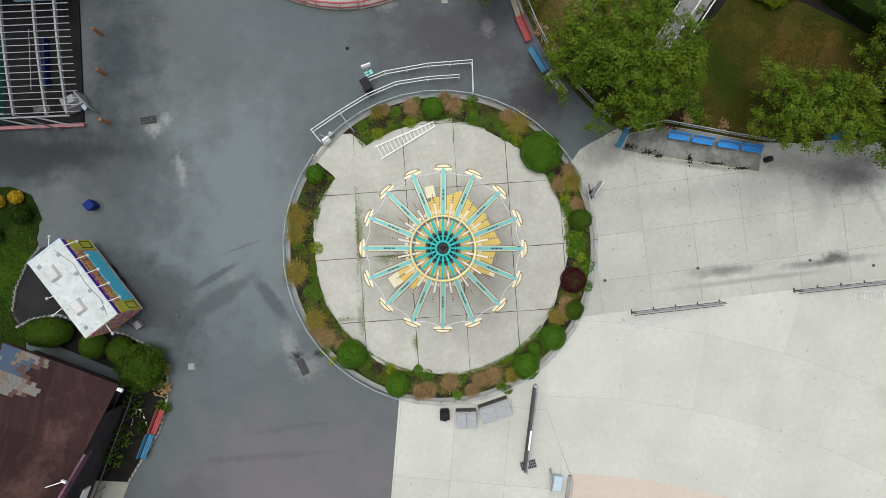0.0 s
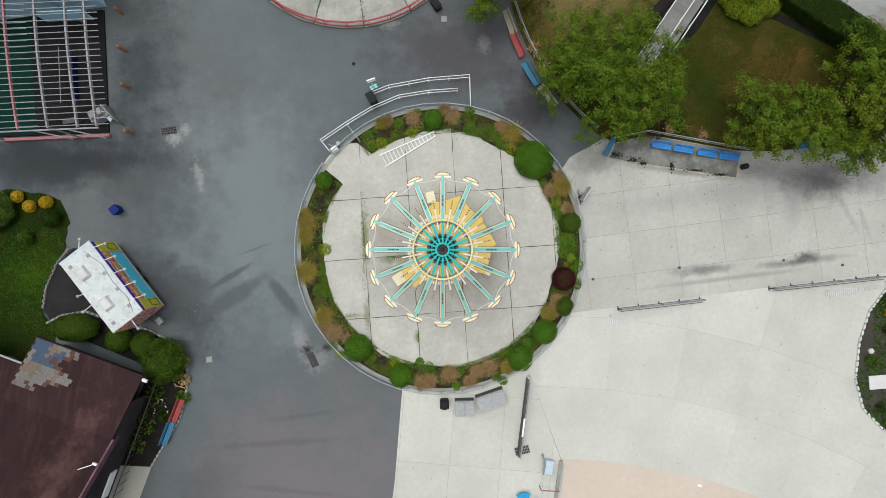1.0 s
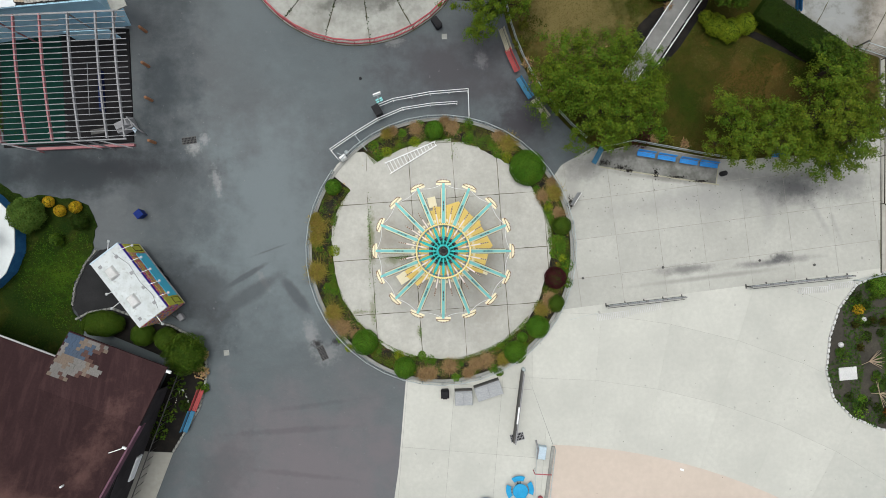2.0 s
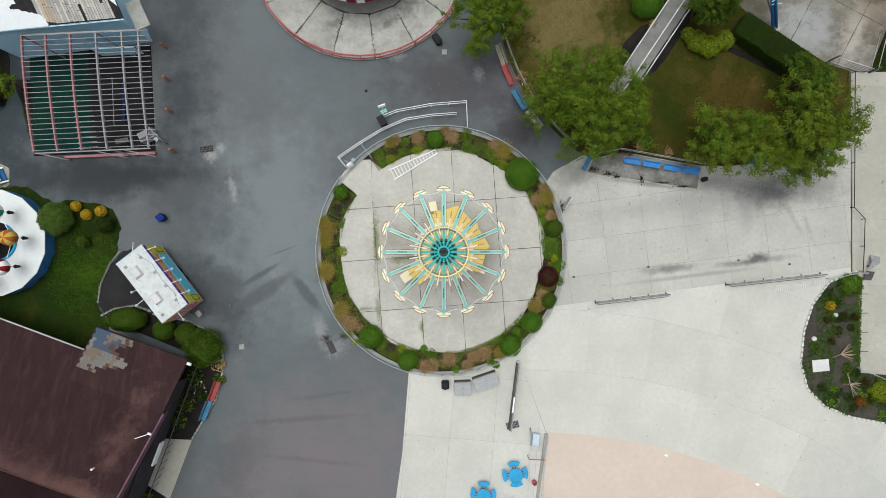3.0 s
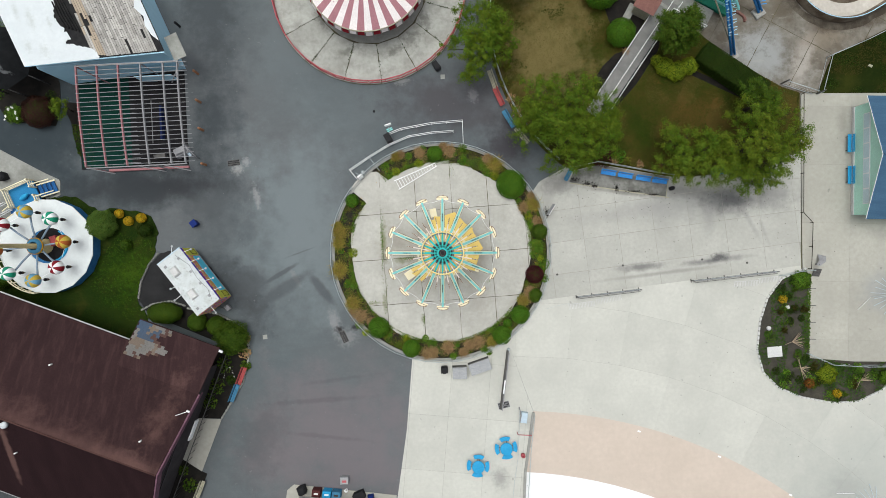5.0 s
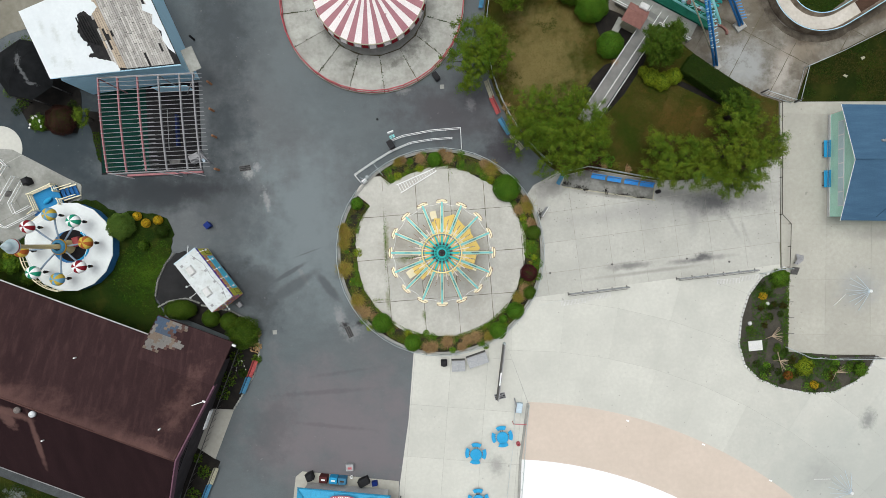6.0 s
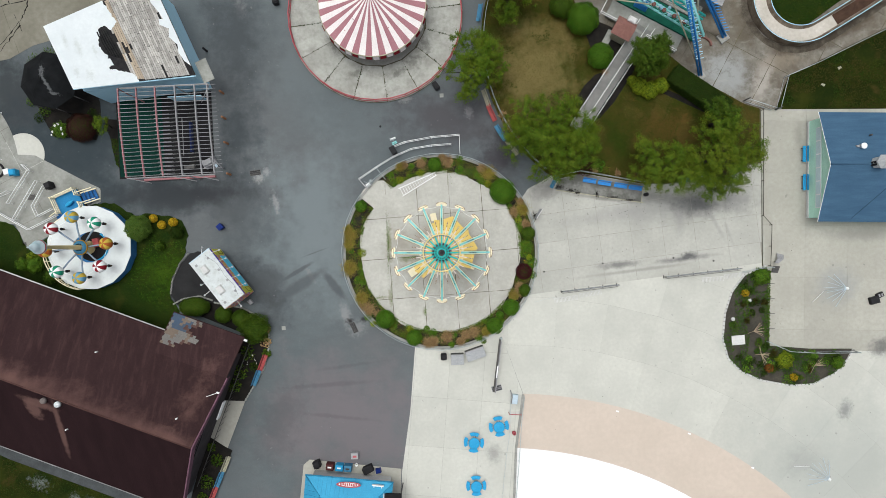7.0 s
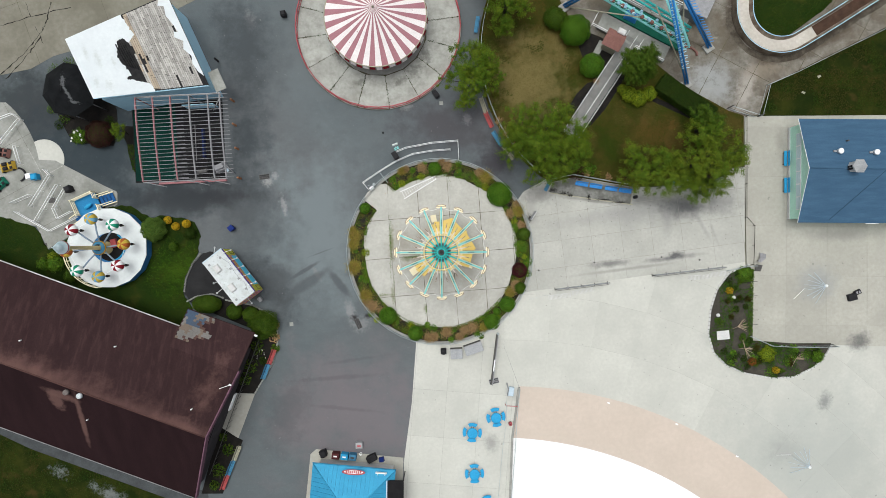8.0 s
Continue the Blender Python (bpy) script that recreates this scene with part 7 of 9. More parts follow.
solid("floor_hatch", Shape().box(0, 0, 0, 0.42, 0.36, 0.04), DARKSTEEL, "dark steel hatch in the queue apron", "hatch", pose(-44.8, 1.3, 0.02, 0, 0, 5))
for k, (x, y, m, lab) in enumerate(((-49.4, 11.7, TERRA, "small rust red ride car with two seats"), (-48.8, 10.1, mat("cart_yellow", (0.5, 0.33, 0.05), rough=0.5), "small yellow ride car with black seats"), (-49.7, 8.1, GREENDECK, "small green ride car"))):
    cart = thing("ride_car", lab, "ride car", pose(x, y, 0.03, 0, 0, -10 + 25 * k))
    part("body", Shape().box(0, 0, 0.12, 1.7, 1.0, 0.42, top=0.8, edge=0.08), m, cart)
    for v in (-0.24, 0.24):
        part("seat", Shape().box(-0.1, v, 0.5, 0.5, 0.36, 0.28, edge=0.05), BLACK, cart, "black seat")
        part("nose_band", Shape().box(0.5, v, 0.5, 0.3, 0.3, 0.06), BLACK, cart)
    for u in (-0.55, 0.55):
        for v in (-0.5, 0.5):
            part("wheel", Shape().tube([(u, v - 0.06, 0.16), (u, v + 0.06, 0.16)], 0.16, 12), BLACK, cart)
solid("tyre_half", Shape().tube([(0.75 * math.cos(a), 0.75 * math.sin(a), 0.1) for a in np.linspace(-1.2, 1.6, 12)], 0.11, 8), BLACK, "curved black rubber bumper on the apron", "bumper", pose(-47.7, 9.2, 0.03))

for k, (x, y, r) in enumerate(((-30.75, 3.94, 0.42), (-29.87, 3.24, 0.44), (-28.66, 3.52, 0.46))):
    bush(x, y, r, 0.75, GOLD, "potted golden yellow chrysanthemum at the lawn edge", 400 + k, 700, 0.07, name="flower_pot", rough=0.04)
bush(-32.1, 2.9, 1.25, 2.0, SOFTLEAF, "soft round green shrub beside the balloon ride", 410, 1100, 0.05, name="round_shrub", rough=0.10, flat=0.7, long=2.4)
bush(-26.25, -5.5, 1.55, 1.8, DARKLEAF, "low spreading green shrub behind the trailer", 411, 800, 0.055, name="garden_shrub", rough=0.06, squash=0.62)
bush(-23.2, -6.35, 0.86, 1.6, DARKLEAF, "round green shrub beside the maroon building", 412, 1000, 0.05)
bush(-21.4, -6.7, 0.88, 1.5, DARKLEAF, "round olive shrub beside the maroon building", 413, 1000, 0.05)
bush(-19.8, -7.8, 1.4, 2.1, DARKLEAF, "large feathery green shrub at the corner of the bed", 414, 600, 0.055, name="feathery_shrub", rough=0.2, flat=0.9, long=3.0)
for k, (x, y, r, m) in enumerate(((-44.6, -0.9, 0.6, WEED), (-43.3, -0.9, 0.8, WEED), (-43.5, 0.0, 0.45, LIME), (-41.6, -2.3, 0.6, DARKLEAF), (-30.0, 1.0, 0.45, DARKLEAF), (-28.2, 2.4, 0.6, HEDGELEAF))):
    bush(x, y, r, 1.1, m, "loose leafy green shrub on the west lawn", 420 + k, 500, 0.08, name="garden_shrub", rough=0.2)
for k, (x, y, s, m) in enumerate(((-18.9, -9.4, 0.6, STRAW), (-18.8, -10.6, 0.5, DARKLEAF), (-20.8, -10.5, 0.8, DARKLEAF), (-21.5, -12.5, 0.8, DARKLEAF), (-20.2, -12.0, 0.5, HEDGELEAF), (-22.3, -14.0, 0.8, DARKLEAF), (-24.2, -22.0, 0.7, DARKLEAF), (-25.3, -24.4, 0.8, DARKLEAF), (-25.8, -26.0, 0.6, DARKLEAF), (-24.8, -20.6, 0.5, DARKLEAF), (-18.7, -8.0, 0.4, STRAW))):
    leafy(x, y, s, 0.5, m, "low leafy plant in the shaded bed", 440 + k, 110, 0.13)
wf = Shape()
wf.leaves([(-20.3 + 0.5 * math.sin(k * 2.3), -11.2 + 0.5 * math.cos(k * 1.7), 0.5) for k in range(14)], [(0, 0, 1)] * 14, 0.1, srng, 0.3, 1.0)
solid("white_flowers", wf, WHITEPETAL, "small white flowers in the shaded bed", "flowers", kind="stuff")

# ---- maroon building ----
DARKWALL = mat("dark_board_wall", (0.075, 0.068, 0.072), (0.055, 0.05, 0.053), rough=0.8, scale=1)


def maroon_hall():
    h = thing("maroon_hall", "long hall with a faded maroon shingle gable roof", "building", pose(-26.55, -25.1, 0, 0, 0, -20.4))
    W0, RIDGE_Y, N, EV, RZ = -36.0, 7.55, 15.85, 3.6, 8.0
    part("wall", Shape().box(W0 / 2 - 0.4, 7.1, 0, -W0 - 0.8, 14.6, 3.5), WHITEWALL, h, "white board wall")
    part("gable_wall", Shape().add([(-0.5, 0, 3.4), (-0.5, 15.2, 3.4), (-0.5, 7.55, 7.6), (-0.7, 0, 3.4), (-0.7, 15.2, 3.4), (-0.7, 7.55, 7.6)], [(0, 1, 2), (5, 4, 3), (0, 2, 5, 3), (2, 1, 4, 5)]), DARKWALL, h, "dark gable wall")
    part("east_wall", Shape().box(-0.42, 7.5, 0, 0.08, 16.0, 3.45), DARKWALL, h, "dark side wall")
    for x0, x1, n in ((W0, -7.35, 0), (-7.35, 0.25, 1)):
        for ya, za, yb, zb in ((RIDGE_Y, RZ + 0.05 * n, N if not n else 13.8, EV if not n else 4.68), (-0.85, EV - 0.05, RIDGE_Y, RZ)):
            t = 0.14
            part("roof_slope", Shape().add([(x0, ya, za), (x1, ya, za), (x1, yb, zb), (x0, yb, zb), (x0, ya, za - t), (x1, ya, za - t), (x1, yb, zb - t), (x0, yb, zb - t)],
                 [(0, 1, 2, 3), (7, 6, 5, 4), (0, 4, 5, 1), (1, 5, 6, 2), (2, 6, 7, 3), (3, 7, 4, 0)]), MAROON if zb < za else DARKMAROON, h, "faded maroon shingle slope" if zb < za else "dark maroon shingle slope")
    part("porch_roof", Shape().add([(-7.4, 13.6, 4.74), (0.25, 13.6, 4.74), (0.25, 17.95, 3.45), (-7.4, 17.95, 3.45), (-7.4, 13.6, 4.6), (0.25, 13.6, 4.6), (0.25, 17.95, 3.3), (-7.4, 17.95, 3.3)],
         [(0, 1, 2, 3), (7, 6, 5, 4), (0, 4, 5, 1), (1, 5, 6, 2), (2, 6, 7, 3), (3, 7, 4, 0)]), MAROON, h, "maroon porch slope")
    part("porch_wall", Shape().box(-4.2, 15.6, 0, 6.2, 2.4, 3.3), DARKWALL, h)
    part("ridge_cap", Shape().tube([(W0, RIDGE_Y, RZ + 0.0), (0.27, RIDGE_Y, RZ + 0.0)], 0.07, 6), RIDGE, h, "faded ridge shingles")
    # bare patch where shingles have gone, built of single shingle tabs
    rg = random.Random(8)
    cols = [mat("shingle_grey", (0.20, 0.19, 0.18), (0.155, 0.148, 0.14), rough=0.9), mat("shingle_tan", (0.185, 0.145, 0.115), (0.15, 0.12, 0.095), rough=0.9), mat("shingle_blue", (0.06, 0.095, 0.15), (0.07, 0.085, 0.11), rough=0.9), mat("shingle_brown", (0.11, 0.065, 0.055), rough=0.9)]
    patch_ = part("bare_patch", Shape().box(-6.05, 15.8, 4.06, 0.5, 0.5, 0.04), cols[0], h, "patch of old grey, tan and blue shingles")
    tabs = [Shape().add([(-0.15, -0.12, 0), (0.15, -0.12, 0), (0.15, 0.12, -0.07), (-0.15, 0.12, -0.07), (-0.15, -0.12, -0.03), (0.15, -0.12, -0.03), (0.15, 0.12, -0.10), (-0.15, 0.12, -0.10)], [(0, 1, 2, 3), (0, 4, 5, 1), (1, 5, 6, 2), (2, 6, 7, 3), (3, 7, 4, 0)]).mesh("shingle", c) for c in cols]
    for j in range(4, 17):
        v = 14.0 + 0.235 * j
        left, right = -7.35, -4.55 + 0.5 * math.sin(j * 0.9) - (0.8 if j < 6 else 0.0) + (0.3 if 7 < j < 11 else 0)
        for k in range(int((right - left) / 0.31)):
            u = left + 0.16 + 0.31 * k + 0.1 * (j % 2)
            kind = 0
            if noise.noise(Vector((u * 0.9, v * 0.9, 2))) > 0.12:
                kind = 1
            if j > 10 and noise.noise(Vector((u * 0.8, v * 0.8, 7))) > -0.05:
                kind = 2
            if u > right - 0.7 and rg.random() < 0.45:
                kind = 3
            part("shingle", tabs[kind], None, patch_, "", pose(u, v, 4.74 - (v - 13.6) * 0.2966 + 0.075, 0, 0, 0))
    part("fascia_east", Shape().add([(0.27, -0.9, EV - 0.1), (0.27, RIDGE_Y, RZ - 0.05), (0.27, N - 2.0, 4.7), (0.27, N - 2.0, 4.0), (0.27, RIDGE_Y, RZ - 0.85), (0.27, -0.9, EV - 0.75), (0.40, -0.9, EV - 0.1), (0.40, RIDGE_Y, RZ - 0.05), (0.40, N - 2.0, 4.7), (0.40, N - 2.0, 4.0), (0.40, RIDGE_Y, RZ - 0.85), (0.40, -0.9, EV - 0.75)],
         [(0, 1, 7, 6), (1, 2, 8, 7), (6, 7, 10, 11), (7, 8, 9, 10), (5, 4, 10, 11), (4, 3, 9, 10)]), PURPLE, h, "mauve gable fascia")
    part("gutter_south", Shape().tube([(W0, -0.92, EV - 0.1), (0.2, -0.92, EV - 0.1)], 0.045, 6), GREYSTEEL, h, "grey gutter")
    part("gutter_north", Shape().tube([(W0, N + 0.06, EV - 0.06), (-7.4, N + 0.06, EV - 0.06)], 0.06, 6), WHITEWALL, h, "white gutter")
    part("north_trim", Shape().box(-21.5, N - 0.1, 3.1, 28, 0.12, 0.4), WHITE, h)
    for u, v, z, m, rr in ((-12.9, 7.15, 7.75, MEMBRANE, 0.30), (-14.3, 7.0, 7.7, GREYCAP, 0.30)):
        part("roof_ventilator", Shape().turned([(rr * 0.6, z - 0.3), (rr * 0.6, z + 0.1), (rr, z + 0.15), (rr * 0.9, z + 0.4), (0, z + 0.5)], 14, u, v), m, h, "round roof ventilator")
    for u, v in ((-12.3, 12.2), (-21.0, 9.9), (-2.2, 9.4), (-12.0, 4.5)):
        z = RZ - abs(v - RIDGE_Y) * 0.53
        part("vent_pipe", Shape().tube([(u, v, z - 0.1), (u, v, z + 0.35)], 0.07, 8), WHITE, h, "white vent pipe")
    part("flue", Shape().tube([(-0.9, 11.6, 5.7), (0.3, 12.6, 5.9)], 0.03, 5).box(0.3, 12.6, 5.85, 0.28, 0.14, 0.12), WHITE, h, "white antenna arm")
    # railed gallery along the east wall
    for k in range(24):
        part("baluster", Shape().tube([(0.38, 1.2 + 0.72 * k, 0.05), (0.38, 1.2 + 0.72 * k, 1.25)], 0.02, 5), DARKSTEEL, h)
    part("gallery_rail", Shape().tube([(0.38, 0.9, 1.28), (0.38, 18.0, 1.28)], 0.04, 6), DARKSTEEL, h, "dark gallery rail")
    part("side_sign", Shape().box(0.36, 9.9, 2.4, 0.12, 1.9, 0.7), WHITE, h, "pale sign board")
    part("corner_lamp", Shape().box(0.45, 17.7, 3.4, 0.35, 0.2, 0.2, edge=0.05), WHITE, h, "white corner lamp")


maroon_hall()

# ---- pergola hall frame ----
def pergola():
    p = thing("steel_pergola", "open steel pergola frame with pink and grey rafters", "pergola", pose(-26.95, 12.35, 0, 0, 0, 2.6))
    part("floor", Shape().box(-2.6, 0.65, 0, 10.2, 8.9, 0.14, edge=0.02), RUBBER, p, "black floor")
    part("green_carpet", Shape().box(-5.2, 0.65, 0.142, 4.8, 8.6, 0.012), GREENMAT, p, "dark green carpet")
    part("front_step", Shape().box(-1.2, -4.05, 0.0, 7.6, 0.2, 0.32), PINKSTEEL, p, "faded pink front sill")
    def roof_z(v):
        return 5.0 + 0.095 * v - 0.012 * (v * v) + 0.25
    for k in range(6):
        u = (-4.65, -2.85, -1.0, 0.95, 2.9, 4.15)[k]
        m = PINKSTEEL if k < 3 else GREYSTEEL
        s = Shape()
        vs = np.linspace(-4.35, 4.35, 13)
        s.add([(u + du, v, roof_z(v) + dz) for v in vs for du, dz in ((-0.055, -0.2), (0.055, -0.2), (0.055, 0), (-0.055, 0))],
              [(4 * i + a, 4 * i + (a + 1) % 4, 4 * i + 4 + (a + 1) % 4, 4 * i + 4 + a) for i in range(12) for a in range(4)] + [(3, 2, 1, 0), (48, 49, 50, 51)])
        part("rafter", s, m, p, "faded pink rafter" if k < 3 else "grey rafter")
        for v in (-4.3, 4.3):
            if k in (0, 3):
                part("column", Shape().box(u, v, 0, 0.09, 0.09, roof_z(v) - 0.2), m, p)
    for k in range(23):
        v = -4.25 + 8.5 * k / 22
        part("purlin", Shape().box(0.15, v, roof_z(v) + 0.003, 9.75, 0.04, 0.05), GREYSTEEL, p)
    for k in range(22):
        v = -4.06 + 8.5 * k / 22
        part("inner_bar", Shape().box(-0.75, v, roof_z(v) - 0.62, 1.5, 0.035, 0.05), GREYSTEEL, p)
    part("edge_beam", Shape().box(-0.25, -4.42, roof_z(-4.3) - 0.3, 8.9, 0.09, 0.1), GREYSTEEL, p)
    part("edge_beam", Shape().box(-0.25, 4.42, roof_z(4.3) - 0.3, 8.9, 0.09, 0.1), GREYSTEEL, p)
    for a, b in (((-4.6, -4.4, 4.3), (-2.6, -4.9, 3.6)), ((-0.2, -4.4, 4.3), (1.9, -4.9, 3.4)), ((2.0, -4.4, 4.3), (4.2, -4.95, 3.6)), ((4.2, 4.3, 5.0), (2.6, 3.2, 3.0))):
        part("brace", Shape().tube([a, b], 0.05, 6), GREYSTEEL, p)
    part("rear_panel", Shape().box(0.9, 3.9, 1.5, 3.4, 0.06, 1.6), WALLBLUE, p, "pale blue rear panel")
    part("blue_divider", Shape().box(0.35, 0.2, 0.16, 0.18, 3.2, 0.6), mat("dark_blue_panel", (0.012, 0.022, 0.085), rough=0.5), p, "dark blue divider")
    part("green_post_rail", Shape().tube([(-0.3, -1.8, 1.1), (-0.3, 2.2, 1.1)], 0.03, 5), GREYSTEEL, p, "thin grey rail")


pergola()
ga = thing("game_cabinet", "grey glass topped arcade cabinet under the pergola", "cabinet", pose(-24.6, 9.8, 0.155, 0, 0, 25))
part("body", Shape().box(0, 0, 0, 1.3, 0.8, 0.9, edge=0.04), GREYSTEEL, ga)
part("glass_top", Shape().box(0, 0, 0.91, 1.1, 0.6, 0.35, top=0.8), GREYSTEEL, ga, "dull glass top")
ga2 = thing("folded_frame", "bent pale steel frame leaning under the pergola", "frame", pose(-23.8, 9.9, 0.155, 0, 0, -50))
part("tube", Shape().tube([(-0.8, 0, 0.05), (-0.6, 0, 1.2), (0.7, 0.1, 1.3), (0.9, 0, 0.05)], 0.06, 6), GREYSTEEL, ga2)
part("plate", Shape().box(0, -0.3, 0.6, 0.9, 0.3, 0.05, tip=25), GLASSY, ga2)
solid("blue_crate", Shape().box(0, 0, 0, 1.1, 0.4, 0.5, edge=0.03), DARKSTEEL, "dark steel crate under the pergola", "crate", pose(-26.8, 9.4, 0.155, 0, 0, 10))
post = Shape().turned([(0.12, 0), (0.12, 1.05), (0.10, 1.12), (0, 1.14)], 14)
first = None
for x, y in ((-22.64, 8.62), (-22.90, 11.94), (-23.15, 14.62), (-23.36, 17.35), (-25.1, 21.9)):
    if first is None:
        first = solid("bollard", post, ORANGE, "rusty orange steel bollard beside the pergola", "bollard", pose(x, y, 0), "bollards")
    else:
        copy_thing(first, pose(x, y, 0)) if y < 20 else solid("bollard", Shape().turned([(0.12, 0), (0.12, 1.05), (0, 1.1)], 14), BLACK, "black bollard beside the blue house", "bollard", pose(x, y, 0), "bollards")

# ---- blue house with the torn roof ----
def torn_house():
    SE, SW, NW, NE = (-24.1, 17.7), (-35.55, 16.2), (-38.4, 22.3), (-28.4, 27.2)
    def at(u, v, lift=0.0):
        x = (SE[0] * (1 - u) + SW[0] * u) * (1 - v) + (NE[0] * (1 - u) + NW[0] * u) * v
        y = (SE[1] * (1 - u) + SW[1] * u) * (1 - v) + (NE[1] * (1 - u) + NW[1] * u) * v
        return (x, y, 5.3 + 0.95 * u + lift)
    h = thing("blue_house", "light blue house with a torn white roof and bare boards", "house", pose(0, 0, 0))
    ins = [at(0.03, 0.02), at(0.98, 0.02), at(0.98, 0.98), at(0.03, 0.98)]
    part("wall", Shape().prism([(a, b) for a, b, c in ins], 0, 4.95), WALLBLUE, h, "light blue board wall")
    c = [at(0, 0), at(1, 0), at(1, 1), at(0, 1)]
    part("roof_felt", Shape().add(c + [(x, y, z - 0.15) for x, y, z in c], [(0, 3, 2, 1), (4, 5, 6, 7), (0, 1, 5, 4), (1, 2, 6, 5), (2, 3, 7, 6), (3, 0, 4, 7)]), FELT, h, "black roof felt in the tear")
    part("eave_trim", Shape().tube([at(0, 0, -0.05), at(1, 0, -0.05), at(1, 1, -0.05)], 0.07, 4), WALLBLUE, h, "pale blue eave trim")
    rg = random.Random(4)
    def strip(u0, u1, v0, v1, lift, th=0.03):
        q = [at(u0, v0, lift), at(u1, v0, lift), at(u1, v1, lift), at(u0, v1, lift)]
        return Shape().add(q + [(x, y, z - th) for x, y, z in q], [(0, 3, 2, 1), (4, 5, 6, 7), (0, 1, 5, 4), (1, 2, 6, 5), (2, 3, 7, 6), (3, 0, 4, 7)])
    n = 26
    for k in range(n):
        u0, u1 = 0.045 + 0.455 * k / n, 0.045 + 0.455 * (k + 1) / n - 0.0016
        v = 0.015 + 0.04 * (k / n) ** 3 * rg.random()
        end = 0.99
        while v < end:
            l = rg.uniform(0.06, 0.26)
            w = min(v + l, end)
            if rg.random() > (0.016 if 2 < k < n - 4 else 0.12):
                part("board", strip(u0 + rg.uniform(0, 0.001), u1, v, w - rg.uniform(0.002, 0.006), 0.045 + rg.uniform(0, 0.02)), TANPLANK if (k > n - 6 and rg.random() < 0.75) else PLANK, h)
            v = w
    edge = [(0.47, 0.0), (0.46, 0.05), (0.485, 0.10), (0.55, 0.15), (0.60, 0.18), (0.645, 0.20), (0.63, 0.28), (0.615, 0.36), (0.645, 0.46), (0.64, 0.56), (0.60, 0.66), (0.585, 0.72), (0.535, 0.72), (0.50, 0.66), (0.46, 0.69), (0.43, 0.72), (0.44, 0.80), (0.45, 0.9), (0.46, 1.0)]
    fine = []
    for (a, b), (c2, d) in zip(edge, edge[1:]):
        for t in range(4):
            fine.append((a + (c2 - a) * t / 4 + rg.uniform(-0.008, 0.008), b + (d - b) * t / 4 + rg.uniform(-0.01, 0.01)))
    fine.append(edge[-1])
    top = [at(u, v, 0.075) for u, v in fine] + [at(1.005, 1.003, 0.02), at(1.005, -0.003, 0.02)]
    low = [(x, y, z - 0.03) for x, y, z in top]
    m = len(top)
    part("membrane", Shape().add(top + low, [tuple(range(m)), tuple(range(2 * m - 1, m - 1, -1))] + [(i, m + i, m + (i + 1) % m, (i + 1) % m) for i in range(m)]), MEMBRANE, h, "torn white roof membrane")
    side = [(0.0, 0.10), (0.035, 0.16), (0.05, 0.25), (0.03, 0.33), (0.07, 0.42), (0.04, 0.5), (0.10, 0.56), (0.085, 0.62), (0.05, 0.6), (0.06, 0.68), (0.09, 0.8), (0.07, 0.9), (0.12, 0.93), (0.08, 1.0), (0.0, 1.0)]
    top = [at(u, v, 0.085) for u, v in side]
    part("membrane_strip", Shape().add(top, [tuple(range(len(top)))]), MEMBRANE, h, "white membrane remnant")
    part("flap", Shape().add([at(0.60, 0.24, 0.08), at(0.63, 0.24, 0.1), at(0.625, 0.33, 0.12), at(0.605, 0.33, 0.1)], [(0, 1, 2, 3)]), MEMBRANE, h)
    folds = Shape()
    for k in range(5):
        folds.tube([at(0.52 + 0.02 * k, 0.30 + 0.02 * k, 0.06), at(0.53 + 0.02 * k, 0.5, 0.16), at(0.54 + 0.018 * k, 0.68, 0.07)], 0.07, 5)
    part("felt_fold", folds, FELT, h, "folded black felt")
    part("corner_canopy", Shape().box(-23.75, 18.6, 3.9, 1.15, 2.3, 0.1, 24), OLDCONC, h, "pale flat canopy at the corner")
    part("window_panel", Shape().box(-25.2, 18.9, 2.2, 0.08, 1.6, 1.2, 24), GLASSY, h)


torn_house()
def bleached(nt, c):
    for x, y, rx, ry, turn in ((-39.5, 17.4, 0.22, 1.3, 25), (-39.9, 18.6, 0.3, 0.8, 10), (-38.9, 16.4, 0.5, 0.2, 0)):
        c = ramp_mix(nt, times(nt, patch(nt, x, y, rx, ry, turn, 0.9, 0.7), 0.8), c, (0.12, 0.125, 0.13))
    return c


dome = thing("dark_canopy", "dark hexagonal tarpaulin canopy", "canopy", pose(-39.95, 17.95, 0, 0, 0, 12))
for k in range(8):
    part("canopy_panel", Shape().turned([(0.15, 4.6), (1.6, 4.25), (3.0, 3.2)], 1, a0=45 * k, a1=45 * k + 45), mat("dark_tarpaulin", (0.006, 0.007, 0.0075), (0.014, 0.015, 0.0165), rough=0.7, scale=1, extra=bleached) if k == 0 else bpy.data.materials["dark_tarpaulin"], dome)
for k in range(8):
    a = 2 * math.pi * k / 8
    part("post", Shape().tube([(2.9 * math.cos(a), 2.9 * math.sin(a), 0), (2.9 * math.cos(a), 2.9 * math.sin(a), 3.22)], 0.06, 6), DARKSTEEL, dome)
part("crown", Shape().box(0, 0, 4.35, 1.9, 0.35, 0.3, 75, top=0.6, edge=0.1), bpy.data.materials["dark_tarpaulin"], dome)
tree(-35.35, 13.75, 0.95, 3.2, "small bright green sapling beside the pergola", 30, MIDLEAF, 0.05, 8, 4, 0.08)
bush(-38.2, 13.6, 1.45, 1.6, BARBERRY, "dark brown-red spreading shrub beside the canopy", 431, 700, 0.06, name="red_shrub", rough=0.08)
